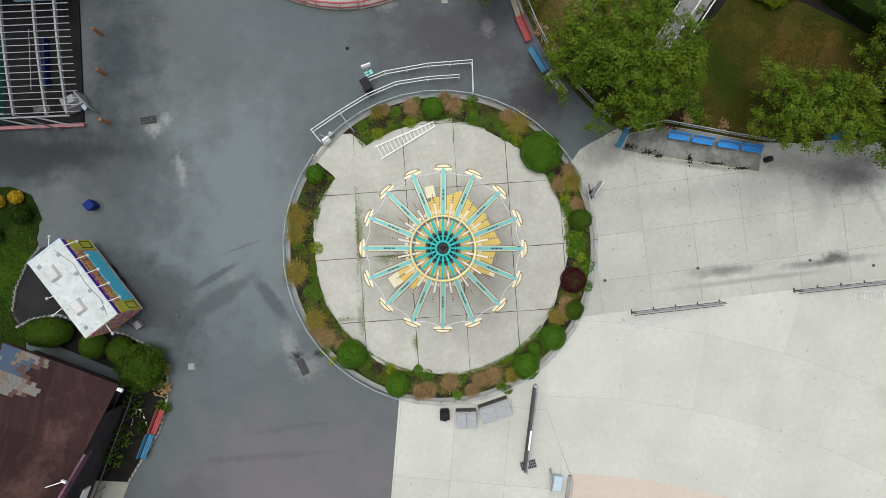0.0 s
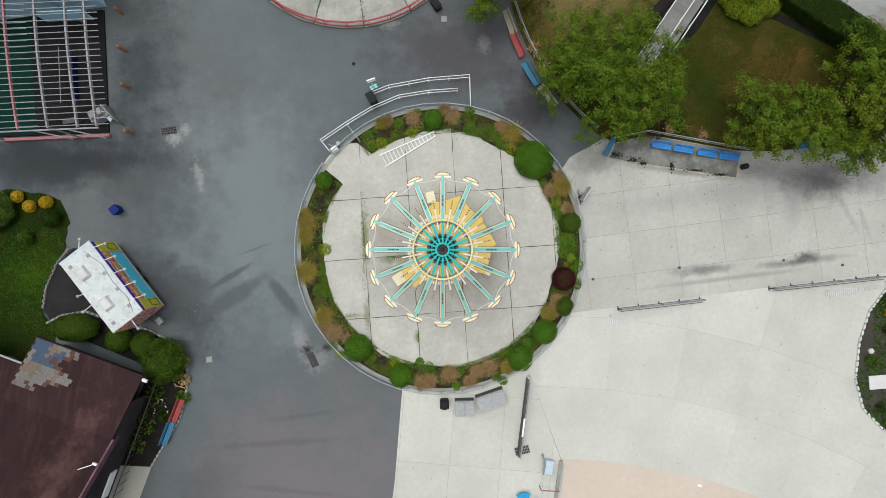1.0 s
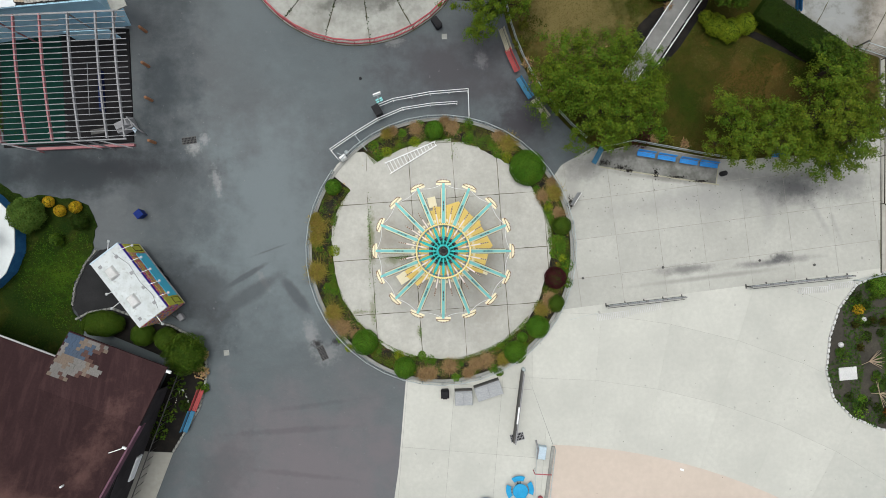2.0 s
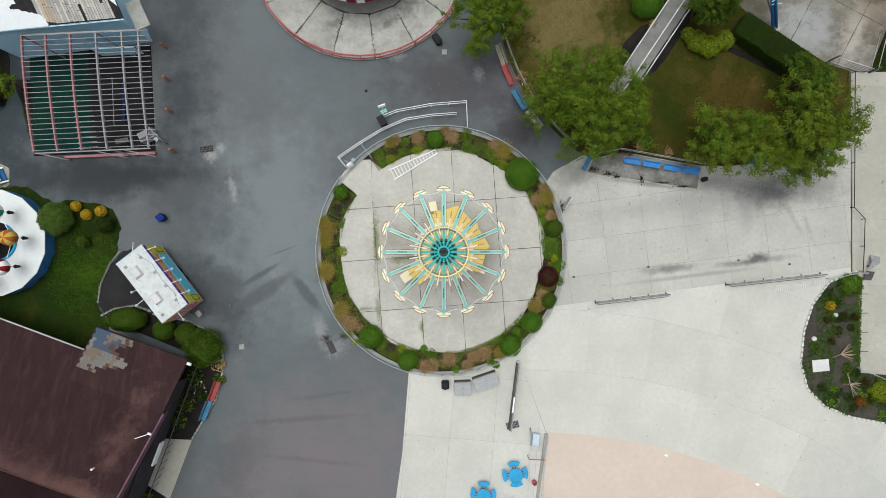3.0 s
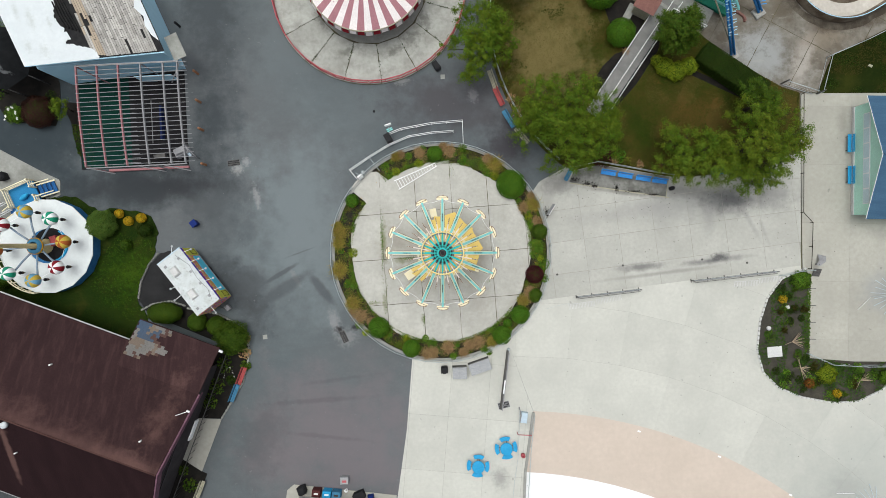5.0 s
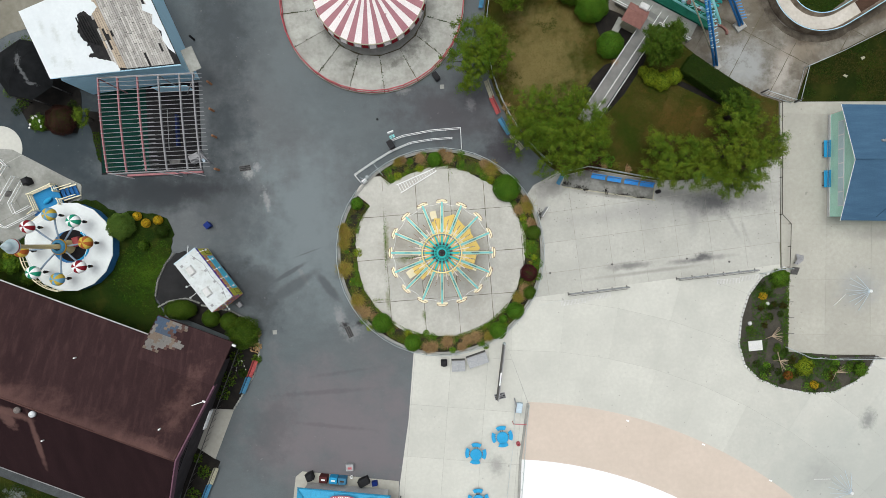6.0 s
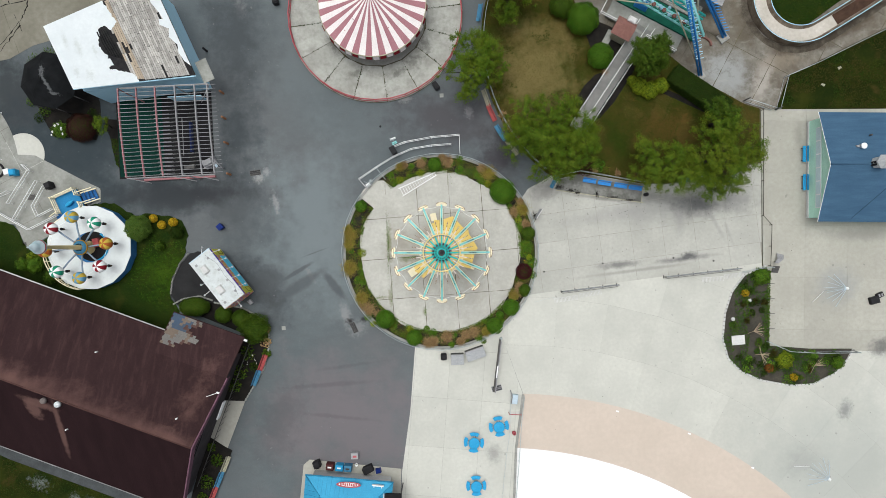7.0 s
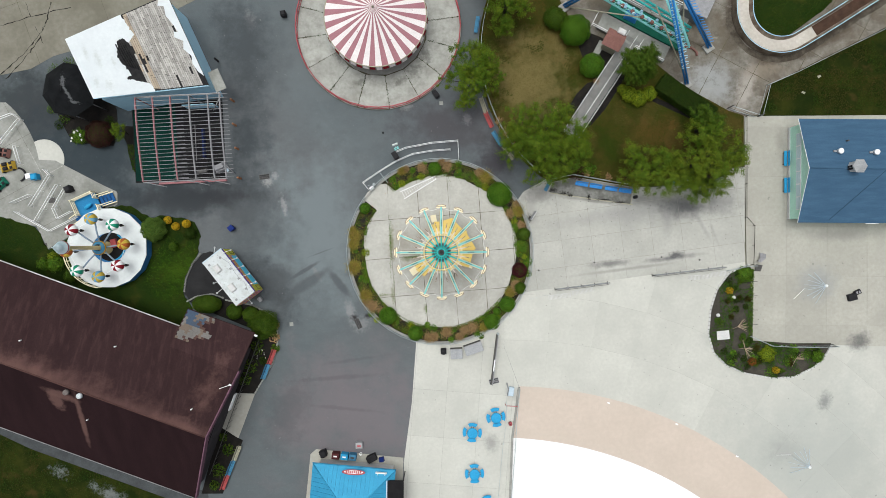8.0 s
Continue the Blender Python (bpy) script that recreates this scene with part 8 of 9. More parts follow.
bush(-40.6, 13.4, 0.8, 0.9, WEED, "white flowering green shrub beside the canopy", 432, 600, 0.06, name="flower_shrub", rough=0.2)
wf = Shape()
wf.leaves([(-40.6 + 0.6 * math.sin(k * 2.3), 13.4 + 0.6 * math.cos(k * 1.7), 1.0) for k in range(22)], [(0, 0, 1)] * 22, 0.16, srng, 0.3, 1.0)
solid("white_flowers", wf, WHITEPETAL, "white flower heads on the shrub", "flowers", kind="stuff")
for k, (x, y, s) in enumerate(((-43.0, 14.8, 0.6), (-43.5, 20.9, 0.9), (-40.4, 21.7, 0.8), (-42.4, 15.6, 0.7), (-37.3, 15.2, 0.6), (-42.0, 21.8, 0.8), (-44.0, 18.6, 0.7), (-43.8, 16.6, 0.6))):
    leafy(x, y, s, 0.5, DARKLEAF if k % 2 else HEDGELEAF, "low leafy plant beside the dark canopy", 460 + k, 140, 0.09)



# ---- south and east things ----
def picnic_table(at):
    t = thing("picnic_table", "round sky blue steel picnic table with four curved seats", "picnic table", at, "picnic tables")
    part("tabletop", Shape().turned([(0, 0.77), (0.56, 0.77), (0.60, 0.75), (0.58, 0.71), (0, 0.71)], 32), SKYBLUE, t)
    part("pedestal", Shape().turned([(0.35, 0), (0.3, 0.05), (0.07, 0.1), (0.07, 0.72)], 16), DARKSTEEL, t, "dark steel pedestal")
    for k in range(4):
        a = 90 * k
        pts = arc(0, 0, 1.08, a - 30, a + 30, 8) + arc(0, 0, 0.70, a + 29, a - 29, 8)
        part("seat", Shape().prism(pts, 0.42, 0.47), SKYBLUE, t)
        c, s = math.cos(radians(a)), math.sin(radians(a))
        for d in (-0.12, 0.12):
            part("seat_bracket", Shape().tube([(-s * d, c * d, 0.3), (c * 0.75 - s * d, s * 0.75 + c * d, 0.42), (c * 0.95 - s * d, s * 0.95 + c * d, 0.42)], 0.03, 6), DARKSTEEL, t)
    return t


table = picnic_table(pose(6.01, -18.47, 0.03, 0, 0, 8))
for x, y, a in ((3.34, -20.17, -4), (3.56, -24.79, 2), (5.1, -28.3, 12)):
    copy_thing(table, pose(x, y, 0.03, 0, 0, a))

# blue roofed kiosk
ki = thing("snack_kiosk", "snack kiosk with a blue ribbed metal hip roof", "kiosk", pose(-14.05, -22.6, 0, 0, 0, -5.3))
part("wall", Shape().box(4.5, -4.3, 0.05, 8.2, 7.6, 2.9), WHITEWALL, ki)
A, B, C, D, E1, E2 = (0, 0, 3.0), (9.0, 0, 3.0), (9.0, -8.6, 3.0), (0, -8.6, 3.0), (4.2, -4.3, 4.5), (4.9, -4.3, 4.5)
for q in ((A, E1, E2, B), (B, E2, C), (C, E2, E1, D), (D, E1, A)):
    part("roof_slope", Shape().add(list(q) + [(x, y, z - 0.08) for x, y, z in q], [tuple(range(len(q) - 1, -1, -1)), tuple(range(len(q), 2 * len(q)))] + [(i, (i + 1) % len(q), len(q) + (i + 1) % len(q), len(q) + i) for i in range(len(q))]), METALROOF, ki, "blue metal roof slope")
for k in range(1, 20):
    x = 9.0 * k / 20
    run = 4.3 * min(1, x / 4.2, (9.0 - x) / 4.1)
    part("rib", Shape().tube([(x, 0.0, 3.03), (x, -run, 3.03 + 1.5 * run / 4.3)], 0.03, 4), METALROOF, ki)
for k in range(1, 18):
    y = -8.6 * k / 18
    run = 4.2 * min(1, -y / 4.3, (8.6 + y) / 4.3)
    part("rib", Shape().tube([(0, y, 3.03), (run, y, 3.03 + 1.5 * run / 4.2)], 0.03, 4), METALROOF, ki)
    part("rib", Shape().tube([(9.0, y, 3.03), (9.0 - run * 4.1 / 4.2, y, 3.03 + 1.5 * run / 4.2)], 0.03, 4), METALROOF, ki)
for q in ((A, E1), (B, E2), (E1, E2), (D, E1), (C, E2)):
    part("hip_cap", Shape().tube([q[0], q[1]], 0.06, 5), METALROOF, ki)
part("gutter", Shape().tube([(-0.05, 0.06, 2.95), (9.05, 0.06, 2.95)], 0.05, 6), METALROOF, ki)
def oval(a, b, z0, z1):
    return Shape().prism([(a * math.cos(t), b * math.sin(t)) for t in np.linspace(0, 2 * math.pi, 25)[:-1]], z0, z1)


sg = part("roof_sign", oval(1.25, 0.28, 0.0, 0.10), REDFENCE, ki, "red and white oval roof sign", pose(4.55, -0.35, 3.62, -38, 0, 2))
part("sign_face", oval(1.02, 0.18, 0.10, 0.112), WHITE, sg, "white sign face")
for k in range(8):
    part("lettering_bar", Shape().box(-0.77 + 0.22 * k, 0.03 * math.sin(2 * k), 0.112, 0.15, 0.26, 0.012, 12), REDFENCE, sg)
for u in (3.75, 5.35):
    part("sign_leg", Shape().tube([(u, -0.62, 3.15), (u, -0.42, 3.58)], 0.035, 5), WHITE, ki, "white sign leg")
sg2 = part("small_sign", Shape().box(7.5, -0.2, 3.35, 1.2, 0.10, 0.3, 0), WHITE, ki, "white roof sign")
for u in (7.1, 7.9):
    part("sign_leg", Shape().tube([(u, -0.65, 3.15), (u, -0.2, 3.45)], 0.04, 5), WHITE, sg2)
part("roof_pipe", Shape().turned([(0.12, 3.9), (0.12, 4.35), (0.2, 4.4), (0, 4.5)], 10, 4.3, -3.6), WHITE, ki)
aw = thing("side_awning", "flat black awning with a pale edge beside the kiosk", "awning", pose(-5.12, -27.2, 0, 0, 0, -1))
part("slab", Shape().box(0, 0, 3.2, 1.75, 5.6, 0.14), RUBBER, aw)
part("pale_edge", Shape().box(-0.95, 0, 3.15, 0.12, 5.6, 0.22), GLASSY, aw)
for u, v in ((0.8, 2.6), (0.8, -2.6), (-0.8, 2.6), (-0.8, -2.6)):
    part("post", Shape().box(u, v, 0.05, 0.1, 0.1, 3.2), DARKSTEEL, aw)
litter_bin(-13.4, -22.35, BLACK, "black bin at the kiosk corner", 20, 0.75, 0.95)
for x, m, lab in ((-12.0, mat("maroon_plastic", (0.10, 0.030, 0.030), (0.08, 0.025, 0.025), rough=0.5), "maroon drinks cooler in front of the kiosk"), (-11.0, SKYBLUE, "bright blue drinks cooler in front of the kiosk"), (-10.1, DULLBLUE, "dull blue drinks cooler in front of the kiosk")):
    cl = thing("drinks_cooler", lab, "cooler", pose(x, -22.6 - 0.09 * (x + 12), 0.05, 0, 0, -5), "coolers")
    part("body", Shape().box(0, 0, 0, 0.82, 0.68, 0.85, edge=0.03), m, cl)
    part("lid", Shape().box(0, 0.02, 0.86, 0.78, 0.62, 0.06, edge=0.02), m, cl)
    part("label_bar", Shape().box(0, 0.02, 0.922, 0.4, 0.16, 0.006), WHITE if m is not DULLBLUE else BROWN, cl)
litter_bin(-7.5, -22.75, BLACK, "large black bin tipped against the kiosk", -65, 0.8, 1.1, True)
solid("blue_box", Shape().box(0, 0, 0, 0.6, 0.5, 0.5, top=0.85, edge=0.03), NAVY, "navy blue plastic box beside the kiosk", "box", pose(-6.9, -23.2, 0.05, 0, 0, 10))
ub = thing("utility_box", "grey utility box with a red label on the asphalt", "box", pose(-9.4, -21.55, 0, 0, 0, 2))
part("body", Shape().box(0, 0, 0, 0.78, 0.68, 0.5, edge=0.04), GREYBOX, ub)
part("label_bar", Shape().box(0, -0.05, 0.502, 0.4, 0.22, 0.004), REDFENCE, ub)
solid("bucket", Shape().turned([(0.13, 0), (0.17, 0.3), (0.15, 0.3), (0.12, 0.02)], 14), WHITE, "white bucket in front of the kiosk", "bucket", pose(-9.25, -22.55, 0.05))

handrail("pool_rail", "white pipe rail on dark posts beside the pool", [(7.25, -14.8), (7.12, -19.0), (6.75, -21.5), (6.48, -24.0), (6.2, -27.2), (5.9, -31)], (0.95,), 0.022, STEEL)
handrail("pool_rail", "grey pipe rail along the pool kerb", [(8.7, -15.2), (8.35, -18.4), (8.1, -22.2), (7.65, -27.3), (7.4, -31)], (0.9,), 0.035, STEEL)
solid("red_bar", Shape().tube([(-0.65, 0, 0.9), (0.65, 0, 0.9)], 0.04, 6).tube([(-0.65, 0, 0), (-0.65, 0, 0.9)], 0.03, 5), REDFENCE, "red barrier bar between the rails", "bar", pose(7.75, -17.1, 0.03, 0, 0, -3))
solid("hose_reel", Shape().turned([(0.08, 0), (0.21, 0.1), (0.21, 0.45), (0.08, 0.55)], 14), REDFENCE, "small red hose reel beside the rail", "reel", pose(7.65, -19.25, 0.03))
pb = thing("pump_box", "pale blue-grey pump box beside the pool rail", "box", pose(7.75, -15.6, 0.03, 0, 0, -8))
part("body", Shape().box(0, 0, 0, 0.6, 1.0, 0.5, edge=0.04), GLASSY, pb)
part("pipe", Shape().tube([(-0.6, 0.9, 0.3), (-0.35, 0.2, 0.6), (-0.4, -0.5, 0.6)], 0.06, 8), GREYSTEEL, pb)
for x, y in ((18.8, -17.05), (26.5, -19.5), (33.3, -23.2)):
    solid("anchor_plate", Shape().box(0, 0, 0, 0.3, 0.16, 0.02, -20), WHITE, "small white anchor plate on the peach band", "plate", pose(x, y, 0.04))

# leaning barrier wall and drain at the south side of the ring
sb = thing("barrier_board", "dark barrier board with pale rail standing on edge", "barrier", pose(5.86, -11.95, 0.03, 0, 0, 83))
part("board", Shape().box(0, 0, 0, 5.6, 0.12, 0.85), DARKSTEEL, sb)
part("pale_rail", Shape().box(-0.1, -0.10, 0.9, 5.5, 0.09, 0.07), GREYSTEEL, sb)
part("white_plate", Shape().box(-0.6, -0.02, 0.99, 1.3, 0.12, 0.04), WHITE, sb)
part("base", Shape().turned([(0.15, 0), (0.14, 0.5), (0, 0.52)], 14, 2.85, -0.1), STEEL, sb)
g = thing("drain_grate", "dark grate ramp at the foot of the barrier board", "grate", pose(5.85, -14.5, 0.03, 0, 0, 14), "drain grates")
part("grate_frame", Shape().box(0, 0, 0, 1.1, 0.62, 0.02), GREYSTEEL, g)
for j in range(3):
    for k in range(9):
        part("slot", Shape().box(-0.46 + 0.115 * k, -0.19 + 0.19 * j, 0.02, 0.08, 0.15, 0.005), BLACK, g)


def crowd_barrier(x, y, turn, length, label):
    b = thing("crowd_barrier", label, "barrier", pose(x, y, 0.03, 0, 0, turn), "barriers on the plaza")
    part("top_rail", Shape().tube([(-length / 2, 0, 0.95), (length / 2, 0, 0.95)], 0.04, 6), GREYSTEEL, b)
    part("low_rail", Shape().tube([(-length / 2, 0.0, 0.25), (length / 2, 0.0, 0.25)], 0.05, 6), DARKSTEEL, b)
    for sy in (-0.16, 0.05):
        part("board", Shape().box(0, sy - 0.02, 0.5, length, 0.03, 0.12), DARKSTEEL if sy < 0 else STEEL, b)
    n = max(2, int(length / 1.5))
    for k in range(n + 1):
        u = -length / 2 + length * k / n
        part("post", Shape().box(u, 0, 0, 0.08, 0.08, 0.98), DARKSTEEL, b)
        part("foot", Shape().box(u, 0, 0, 0.08, 0.34, 0.05), DARKSTEEL, b)


crowd_barrier(15.8, -3.78, 6.6, 6.0, "long dark steel crowd barrier on the plaza")
crowd_barrier(27.8, -2.2, 6.2, 8.0, "long dark steel crowd barrier on the plaza")


def flat_panel(x, y, turn, length, bars):
    p = thing("white_fence_panel", "white picket fence panel lying flat on the plaza", "fence panel", pose(x, y, 0.035, 0, 0, turn), "fence panels")
    part("spine", Shape().box(0, 0.24, 0.02, length, 0.05, 0.05), WHITEWALL, p)
    for k in range(bars):
        part("picket", Shape().box(-length / 2 + length * (k + 0.5) / bars, 0, 0.0, 0.055, 0.5, 0.04), WHITEWALL, p)


flat_panel(13.35, -4.95, 7.5, 2.6, 18)
flat_panel(15.95, -4.42, 10.5, 2.5, 17)
flat_panel(29.1, -2.92, 3.5, 2.4, 16)
flat_panel(31.4, -2.55, 7.0, 2.2, 15)
solid("tie_wire", Shape().tube([(9.9, -5.3, 0.045), (11.2, -4.95, 0.045), (12.2, -4.75, 0.045)], 0.012, 4), STEEL, "pale wire strung from the fence to the panels", "wire")
for x, y, a, l in ((10.3, 4.25, 58, 1.15),):
    s = thing("sign_frame", "grey steel A-frame sign leaning at the ring fence", "sign", pose(x, y, 0.03, 0, 0, a))
    part("panel", Shape().box(0, 0, 0, l, 0.05, 0.7, tip=14), GREYBOX, s)
    part("edge", Shape().tube([(-l / 2, -0.17, 0.69), (l / 2, -0.17, 0.69)], 0.03, 5), WHITE, s)
solid("post_cap", Shape().turned([(0.2, 0), (0.2, 0.6), (0.15, 0.68), (0, 0.7)], 16), BLACK, "round black bin beside the blue benches", "bin", pose(21.9, 6.2, 0.04))
for x, y in ((17.3, -1.15), (24.9, -0.6), (29.2, -0.93), (11.0, -2.0)):
    solid("ground_socket", Shape().turned([(0.10, 0), (0.10, 0.05), (0, 0.06)], 10), DARKSTEEL, "small dark steel socket in the plaza", "socket", pose(x, y, 0.03))

# east boundary fence and blue roofed house
fence("boundary_fence", "thin brown steel fence along the plaza edge", [(34.45, 15.2), (34.42, 11.5), (34.40, 7.6), (34.37, 3.85), (35.26, 2.87), (35.2, 0.6), (35.1, -1.5)], 0.5, BARK, False, 0.035, z=0.0, low=False)
fence("planter_fence", "grey pipe fence along the planter", [(34.8, -9.6), (37.0, -10.6), (40.2, -10.8), (44.4, -10.75)], 0.9, STEEL, False, 0.04, z=0.0)
fence("planter_fence", "grey pipe fence along the planter", [(32.3, -2.15), (34.0, -1.75), (35.3, -1.65)], 0.8, STEEL, False, 0.04, z=0.0)
solid("steel_bars", Shape().tube([(-2.6, 0, 0.1), (2.6, 0.15, 0.1)], 0.05, 5).tube([(-2.0, -0.2, 0.1), (3.0, -0.1, 0.1)], 0.05, 5), DARKSTEEL, "dark steel bars lying along the planter fence", "bars", pose(41.6, -10.75, 0.10))
for y in (-3.4, -5.0, -6.6, -8.2):
    solid("edge_peg", Shape().tube([(0, 0, 0), (0, 0, 0.5), (0.6, 0, 0.55)], 0.03, 5), DARKSTEEL, "dark steel edge peg", "peg", pose(34.85, y, 0.03))
hyd = thing("tilted_stand", "grey stand with a dark tilted panel at the fence corner", "stand", pose(36.0, -0.75, 0.03, 0, 0, -30))
part("bent_plate", Shape().add([(-0.35, 0.5, 0.05), (0.2, 0.6, 0.5), (0.3, 0.1, 0.75), (-0.2, -0.1, 0.6), (-0.25, -0.6, 0.55), (0.1, -0.55, 0.6)], [(0, 1, 2, 3), (3, 2, 5, 4)]), GREYSTEEL, hyd, "bent grey plate")
part("panel", Shape().box(0.35, -1.1, 0.2, 0.7, 0.8, 0.05, 25, tip=25), DARKSTEEL, hyd)
part("leg", Shape().box(0, -0.4, 0, 0.1, 0.1, 0.6), DARKSTEEL, hyd)

VALLEYSHADE = mat("shaded_valley_line", (0.035, 0.075, 0.125), (0.028, 0.06, 0.10), rough=0.9, scale=1)
PALEPANE = mat("pale_blue_pane", (0.62, 0.77, 0.80), (0.56, 0.71, 0.75), rough=0.4, scale=1, bump=0)
bh = thing("shingled_house", "mint green house with a slate blue shingle gable roof", "house", pose(39.35, 8.75, 0, 0, 0, -0.8))
part("wall", Shape().box(8.0, 0, 0.03, 16, 10.3, 2.55), MINT, bh, "mint green wall")
part("gable_wall", Shape().add([(0, -5.15, 2.55), (0, 5.15, 2.55), (0, 0, 4.35), (0.2, -5.15, 2.55), (0.2, 5.15, 2.55), (0.2, 0, 4.35)], [(0, 2, 1), (3, 4, 5), (0, 3, 5, 2), (1, 2, 5, 4)]), MINT, bh)
part("base_trim", Shape().box(-0.06, 0, 0.03, 0.12, 10.3, 0.3), WHITEWALL, bh)
band = part("window_band", Shape().box(-0.03, 0, 1.55, 0.06, 8.4, 0.85), WHITE, bh, "white window band")
for k in range(6):
    part("pane", Shape().box(-0.065, -3.5 + 1.4 * k, 1.62, 0.03, 1.28, 0.7), PALEPANE, band)
for sy in (-1, 1):
    q = [(-0.45, 0, 4.62), (17, 0, 4.62), (17, sy * 5.65, 2.6), (-0.45, sy * 5.65, 2.6)]
    part("roof_slope", Shape().add(q + [(x, y, z - 0.12) for x, y, z in q], [(0, 1, 2, 3) if sy < 0 else (3, 2, 1, 0), (7, 6, 5, 4) if sy < 0 else (4, 5, 6, 7)] + [(i, (i + 1) % 4, 4 + (i + 1) % 4, 4 + i) for i in range(4)]), SLATE, bh, "slate blue shingle slope")
    part("barge_board", Shape().tube([(-0.47, 0, 4.58), (-0.47, sy * 5.66, 2.56)], 0.03, 4), WHITE, bh, "white barge board")
part("ridge_cap", Shape().tube([(-0.45, 0, 4.63), (17, 0, 4.63)], 0.07, 6), SLATE, bh)
for u, v in ((3.05, 1.9), (6.85, 1.8)):
    z = 4.62 - abs(v) * 0.357
    part("roof_ventilator", Shape().turned([(0.24, z - 0.1), (0.24, z + 0.25), (0.30, z + 0.28), (0.30, z + 0.42), (0.27, z + 0.45), (0.1, z + 0.5), (0, z + 0.5)], 16, u, v), WHITE, bh, "white round roof ventilator")
    part("vent_box", Shape().box(u - 0.45, v, z - 0.05, 0.3, 0.2, 0.2), GREYSTEEL, bh)
part("vent_pipe", Shape().tube([(4.15, 3.1, 3.4), (4.15, 3.1, 3.9)], 0.08, 8), DARKSTEEL, bh)
cup = part("cupola", Shape().turned([(0.58, 3.9), (0.58, 5.45), (0.0, 5.46)], 6, 4.15, 0.15, smooth=False), WHITEWALL, bh, "pale six sided cupola with dark panes")
part("cupola_roof", Shape().turned([(0.78, 5.45), (0.78, 5.5), (0.0, 5.95)], 6, 4.25, 0.15, smooth=False), GREYBOX, cup, "grey six sided cupola roof")
for k in range(2):
    for j in range(2):
        part("pane", Shape().box(3.60 + 0.03 * 0, -0.10 + 0.26 * k, 4.6 + 0.36 * j, 0.12, 0.2, 0.28), BLACK, cup)
# the slope has no fold: a dark strip paints the valley's shade
part("valley_seam", Shape().tube([(2.9, -5.3, 2.72), (7.8, 0.0, 4.60)], 0.05, 4), VALLEYSHADE, bh, "dark strip painting the shade of the roof valley")
part("downpipe", Shape().tube([(7.0, -5.7, 2.5), (8.4, -5.7, 2.5)], 0.06, 5), WHITE, bh)

# skeletons of parasols and a toppled chair on the east plaza
def parasol(x, y, turn, label):
    p = thing("parasol_frame", label, "parasol", pose(x, y, 0.03, 0, 0, turn))
    part("pole", Shape().tube([(-2.2, 0, 0.05), (0.0, 0, 0.5)], 0.022, 6), STEEL, p)
    part("hub", Shape().turned([(0.16, 0.38), (0.16, 0.55), (0, 0.6)], 12, 0.05, 0), WHITE, p)
    for k in range(8):
        a = radians(118 + 17 * k)
        part("rib", Shape().tube([(0, 0, 0.5), (1.3 * math.cos(a), 1.3 * math.sin(a), 0.28), ((1.9 + 0.3 * (k % 2)) * math.cos(a), (1.9 + 0.3 * (k % 2)) * math.sin(a), 0.06)], 0.02, 4), GLASSY, p)
    part("stick", Shape().tube([(-2.2, 0, 0.06), (-3.6, -1.0, 0.06)], 0.03, 5), WHITE, p)


parasol(43.2, -3.95, 8, "bare white parasol frame lying on the concrete")
parasol(41.2, -24.3, -35, "bare white parasol frame lying on the concrete")
ch = thing("tipped_chair", "black plastic chair tipped over on the concrete", "chair", pose(46.3, -5.25, 0.03, 0, 0, 15))
part("seat", Shape().box(0, 0, 0, 0.95, 0.75, 0.45, edge=0.05), BLACK, ch)
part("backrest", Shape().box(0.75, 0.35, 0, 0.75, 0.5, 0.3, 10, edge=0.04), BLACK, ch)
for k in range(2):
    part("back_slot", Shape().box(0.62 + 0.3 * k, 0.35, 0.305, 0.18, 0.3, 0.006), GREYSTEEL, ch)

# planter flowers and clutter
pl_rng = random.Random(21)
for k, (x, y) in enumerate(scatter(PLANTER, 105, pl_rng)):
    if not all(inside(PLANTER, x + dx, y + dy) for dx, dy in ((0.45, 0), (-0.45, 0), (0, 0.45), (0, -0.45))):
        continue
    kind = pl_rng.random()
    if math.hypot(x - 31.6, y + 9.4) < 1.3:
        continue
    if kind < 0.75:
        leafy(x, y, pl_rng.uniform(0.3, 0.65), 0.45, pl_rng.choice((WEED, DARKLEAF, DARKLEAF, CANNA, CANNA, HEDGELEAF, HEDGELEAF)), "low leafy green plant in the curved planter", 500 + k, 110, 0.09)
    else:
        tuft(x, y, pl_rng.uniform(0.3, 0.5), 0.4, DARKLEAF if kind < 0.88 else BROWNGRASS, "loose tuft of grass in the curved planter", 500 + k, 60)
for k, (x, y, r, m, lab) in enumerate(((34.2, -2.6, 0.8, WEED, "round yellow-green shrub in the planter corner"), (37.5, -13.4, 0.36, GOLD, "yellow flowering plant in the planter"), (32.4, -4.4, 0.34, GOLD, "yellow flowering plant in the planter"), (36.6, -11.6, 0.8, LIME, "lime green hosta in the planter"), (34.9, -12.4, 0.4, mat("rust_flowers", (0.22, 0.09, 0.02), rough=0.8, bump=0, island=0.3), "rust coloured flowering plant in the planter"), (42.3, -11.9, 0.6, WEED, "bright green shrub at the planter end"))):
    bush(x, y, r, 0.7, m, lab, 580 + k, 800, 0.06, name="planter_shrub", rough=0.2)
turf("planter_weeds", "small weeds over the planter soil", PLANTER, 6000, 31, CANNA, 0.08, lambda x, y: noise.noise(Vector((x * 0.7, y * 0.7, 4))) > -0.05, z=0.12)
turf("planter_edge_grass", "grass growing over the planter edge", [(34.75, -2), (35.3, -2), (35.1, -10), (34.5, -10)], 900, 32, DARKLEAF, 0.09, z=0.06)
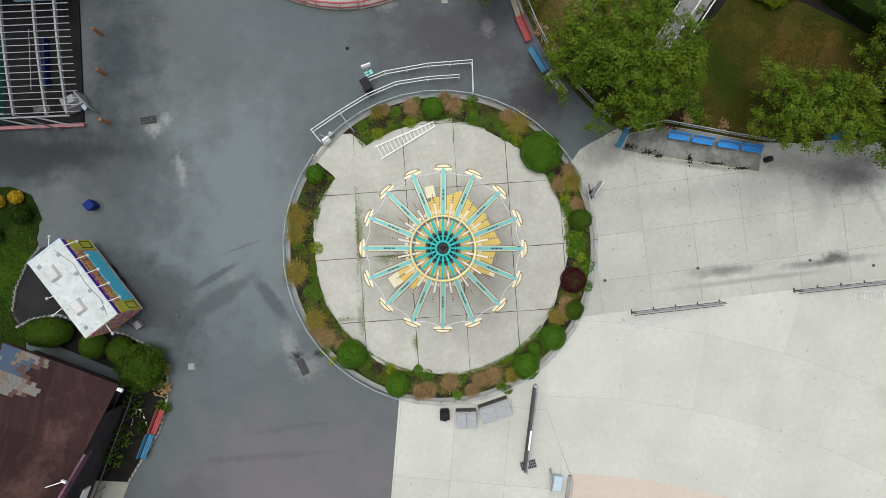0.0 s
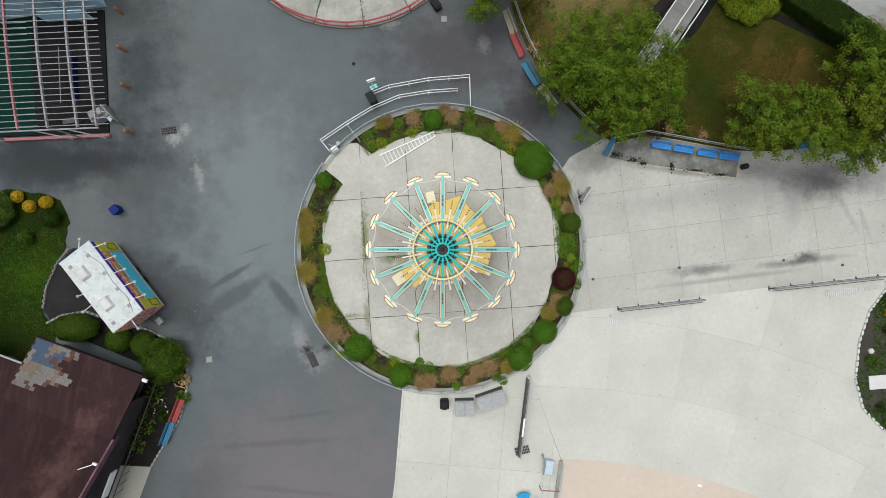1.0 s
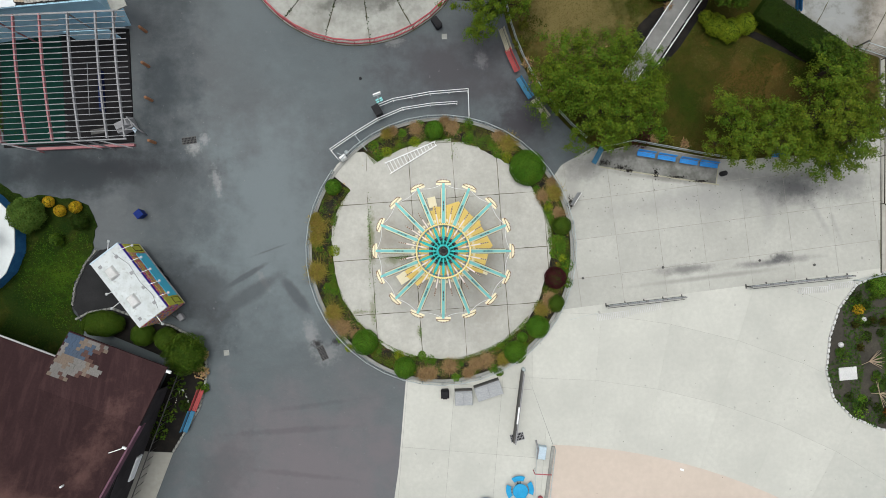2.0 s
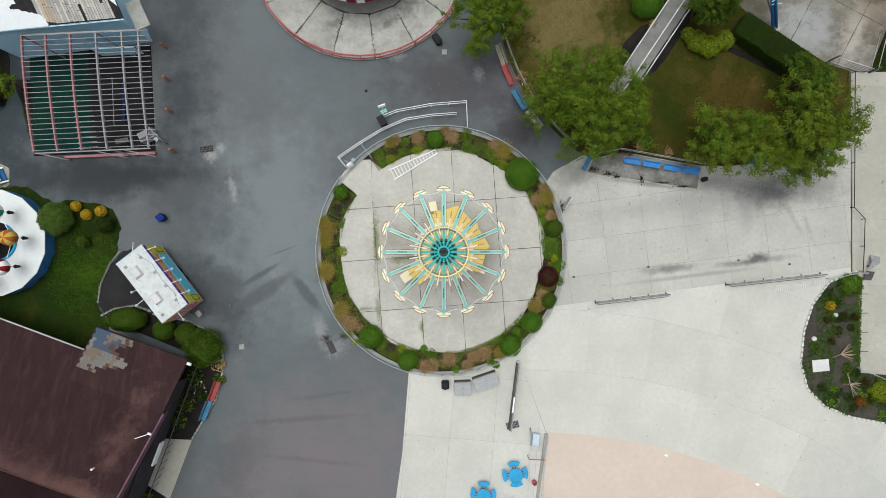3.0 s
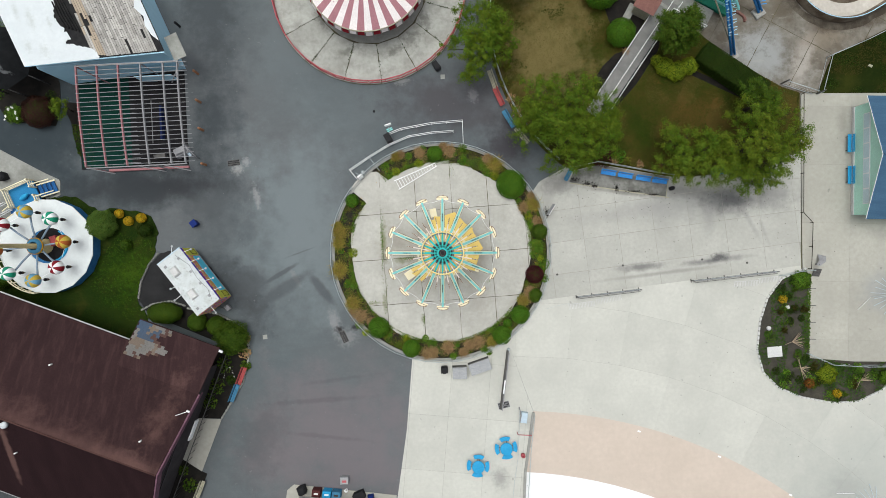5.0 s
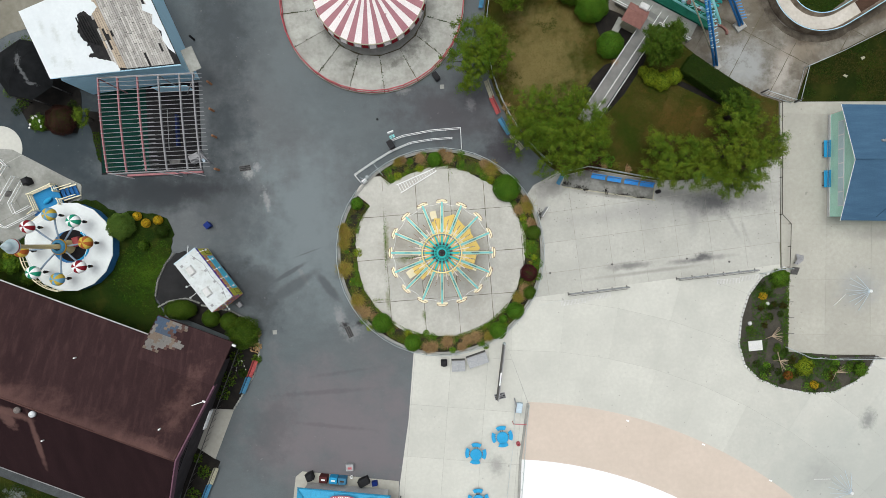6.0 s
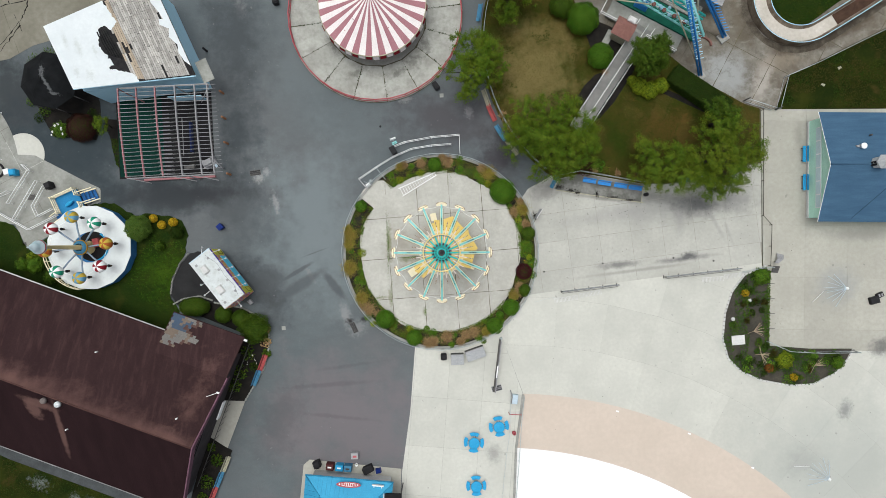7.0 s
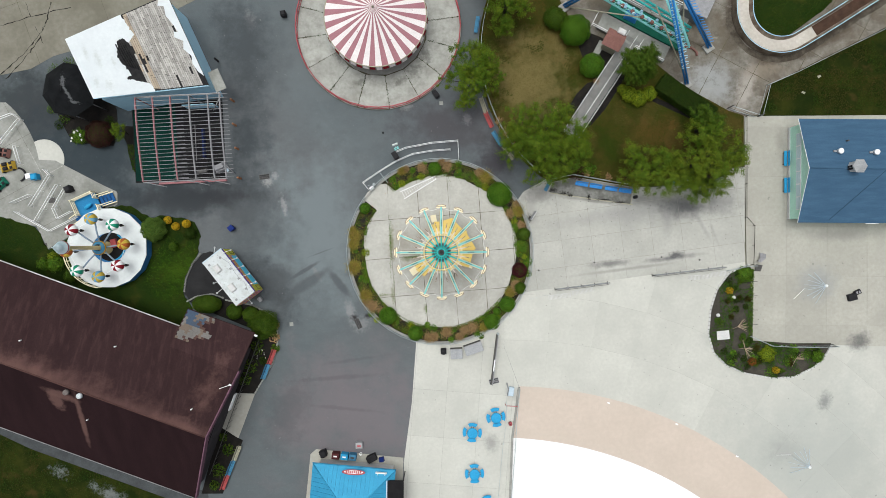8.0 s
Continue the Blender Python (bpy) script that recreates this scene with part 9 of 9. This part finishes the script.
solid("white_slab", Shape().box(0, 0, 0, 1.4, 1.0, 0.08, edge=0.01), WHITEWALL, "pale square slab lying in the planter", "slab", pose(31.75, -9.45, 0.14, 0, 0, 5))
for k, (x, y, a) in enumerate(((33.4, -8.5, 20), (34.2, -11.0, -30), (39.9, -12.2, 10))):
    br = Shape()
    rr = random.Random(k)
    for j in range(16):
        ang, l = radians(a + rr.uniform(-50, 50) + (180 if rr.random() < 0.3 else 0)), rr.uniform(0.5, 1.2)
        br.tube([(0, 0, 0.1), (l * math.cos(ang), l * math.sin(ang), rr.uniform(0.1, 0.4))], [0.03, 0.012], 4)
    solid("dead_branches", br, mat("bleached_twigs", (0.42, 0.33, 0.24), (0.34, 0.27, 0.19), rough=0.8) if k == 0 else bpy.data.materials["bleached_twigs"], "bleached dead branches lying in the planter", "branches", pose(x, y, 0.12), kind="stuff")
for x, y in ((33.0, -5.2), (31.2, -7.2)):
    solid("white_stone", Shape().turned([(0.2, 0), (0.22, 0.12), (0.1, 0.22), (0, 0.24)], 9), WHITEWALL, "white stone in the planter", "stone", pose(x, y, 0.1))


# fallen leaves and grit, too many to count
lrng = np.random.default_rng(77)
n = 130
lx = np.concatenate([lrng.uniform(11, 34, n), lrng.uniform(10.5, 40, 70)])
ly = np.concatenate([5.9 - 0.10 * (lx[:n] - 20) * 0.5 - np.abs(lrng.normal(0, 2.0, n)), lrng.uniform(-20, 4, 70)])
keep = (ly < 6.3) & (np.hypot(lx - CX, ly - CY) > 10.8)
lp = np.stack([lx[keep], ly[keep], np.full(keep.sum(), 0.052)], 1)
solid("fallen_leaves", Shape().leaves(lp, np.tile((0, 0, 1.0), (len(lp), 1)), 0.055, lrng, 0.15, 1.3), BARK, "dark fallen leaves scattered over the plaza", "leaves", kind="stuff")
gx, gy = lrng.uniform(-22, -3, 130), lrng.uniform(-20, 24, 130)
keep = (np.hypot(gx - CX, gy - CY) > 11) & (np.hypot(gx - CARX, gy - CARY) > 10) & ((gx < -5) | (gy > 0))
gp = np.stack([gx[keep], gy[keep], np.full(keep.sum(), 0.02)], 1)
solid("asphalt_grit", Shape().leaves(gp, np.tile((0, 0, 1.0), (len(gp), 1)), 0.032, lrng, 0.1, 1.1), KERB, "pale grit and paper scraps on the asphalt", "grit", kind="stuff")

# ---- paving pieces ----
slabs(plaza, P1, MIDPLAZA, 10.62, -2.05, 7.4, 3.4, 3.05, 0.0, 0.030, 0.032, worn=0.009)
slabs(plaza, P2, PLAZA, 0.95, -10.3, -4.6, 3.72, 5.3, 0.0, 0.030, 0.02)
slabs(plaza, P4, OLDPLAZA, 34.5, 2.9, -1.0, 4.6, 5.6, 0.0, 0.030, 0.02)
# the south-east plaza is laid in rings round the pool
for ring in range(6):
    r0, r1 = 45.46 + 5.2 * ring, 45.46 + 5.2 * (ring + 1)
    for k in range(16):
        a0, a1 = 12 + 5.6 * k, 12 + 5.6 * (k + 1)
        cell = P3
        for a, side in ((a0, 1), (a1, -1)):
            cell = clip(cell, 7.41, -60.54, -side * math.sin(radians(a)), side * math.cos(radians(a))) if len(cell) > 2 else []
            cell = [(x - side * 0.007 * math.sin(radians(a)), y + side * 0.007 * math.cos(radians(a))) for x, y in cell]
        mid = radians((a0 + a1) / 2)
        if len(cell) > 2 and ring:
            cell = clip(cell, 7.41 + r0 * math.cos(mid), -60.54 + r0 * math.sin(mid), math.cos(mid), math.sin(mid))
        if len(cell) > 2:
            cell = clip(cell, 7.41 + (r1 - 0.016) * math.cos(mid), -60.54 + (r1 - 0.016) * math.sin(mid), -math.cos(mid), -math.sin(mid))
        if len(cell) > 2 and area(cell) > 0.1:
            part("slab", Shape().prism(cell, 0.0, 0.030), PLAZA, plaza)
slabs(ride_pad, pad_edge, PAD, -2.15, -0.25, 4.2, 3.45, 4.35, 0.0, 0.125, 0.042, worn=0.018)
slabs(ride_pad, gate, PAD, -5.75, 0.0, 2.2, 8, 8, 0.0, 0.115, 0.03)
slabs(yard, YARD, BROWNCONC, 33.0, 15.5, 62, 5.2, 4.4, 0.0, 0.028, 0.06, worn=0.03)
slabs(nwyard, NWCONC, TANCONC, -45, 21, 20, 9.0, 8.2, 0.0, 0.028, 0.03, worn=0.012)
slabs(queue, QUEUE, OLDCONC, -45, 9, 28, 6.5, 5.0, 0.0, 0.030, 0.03)
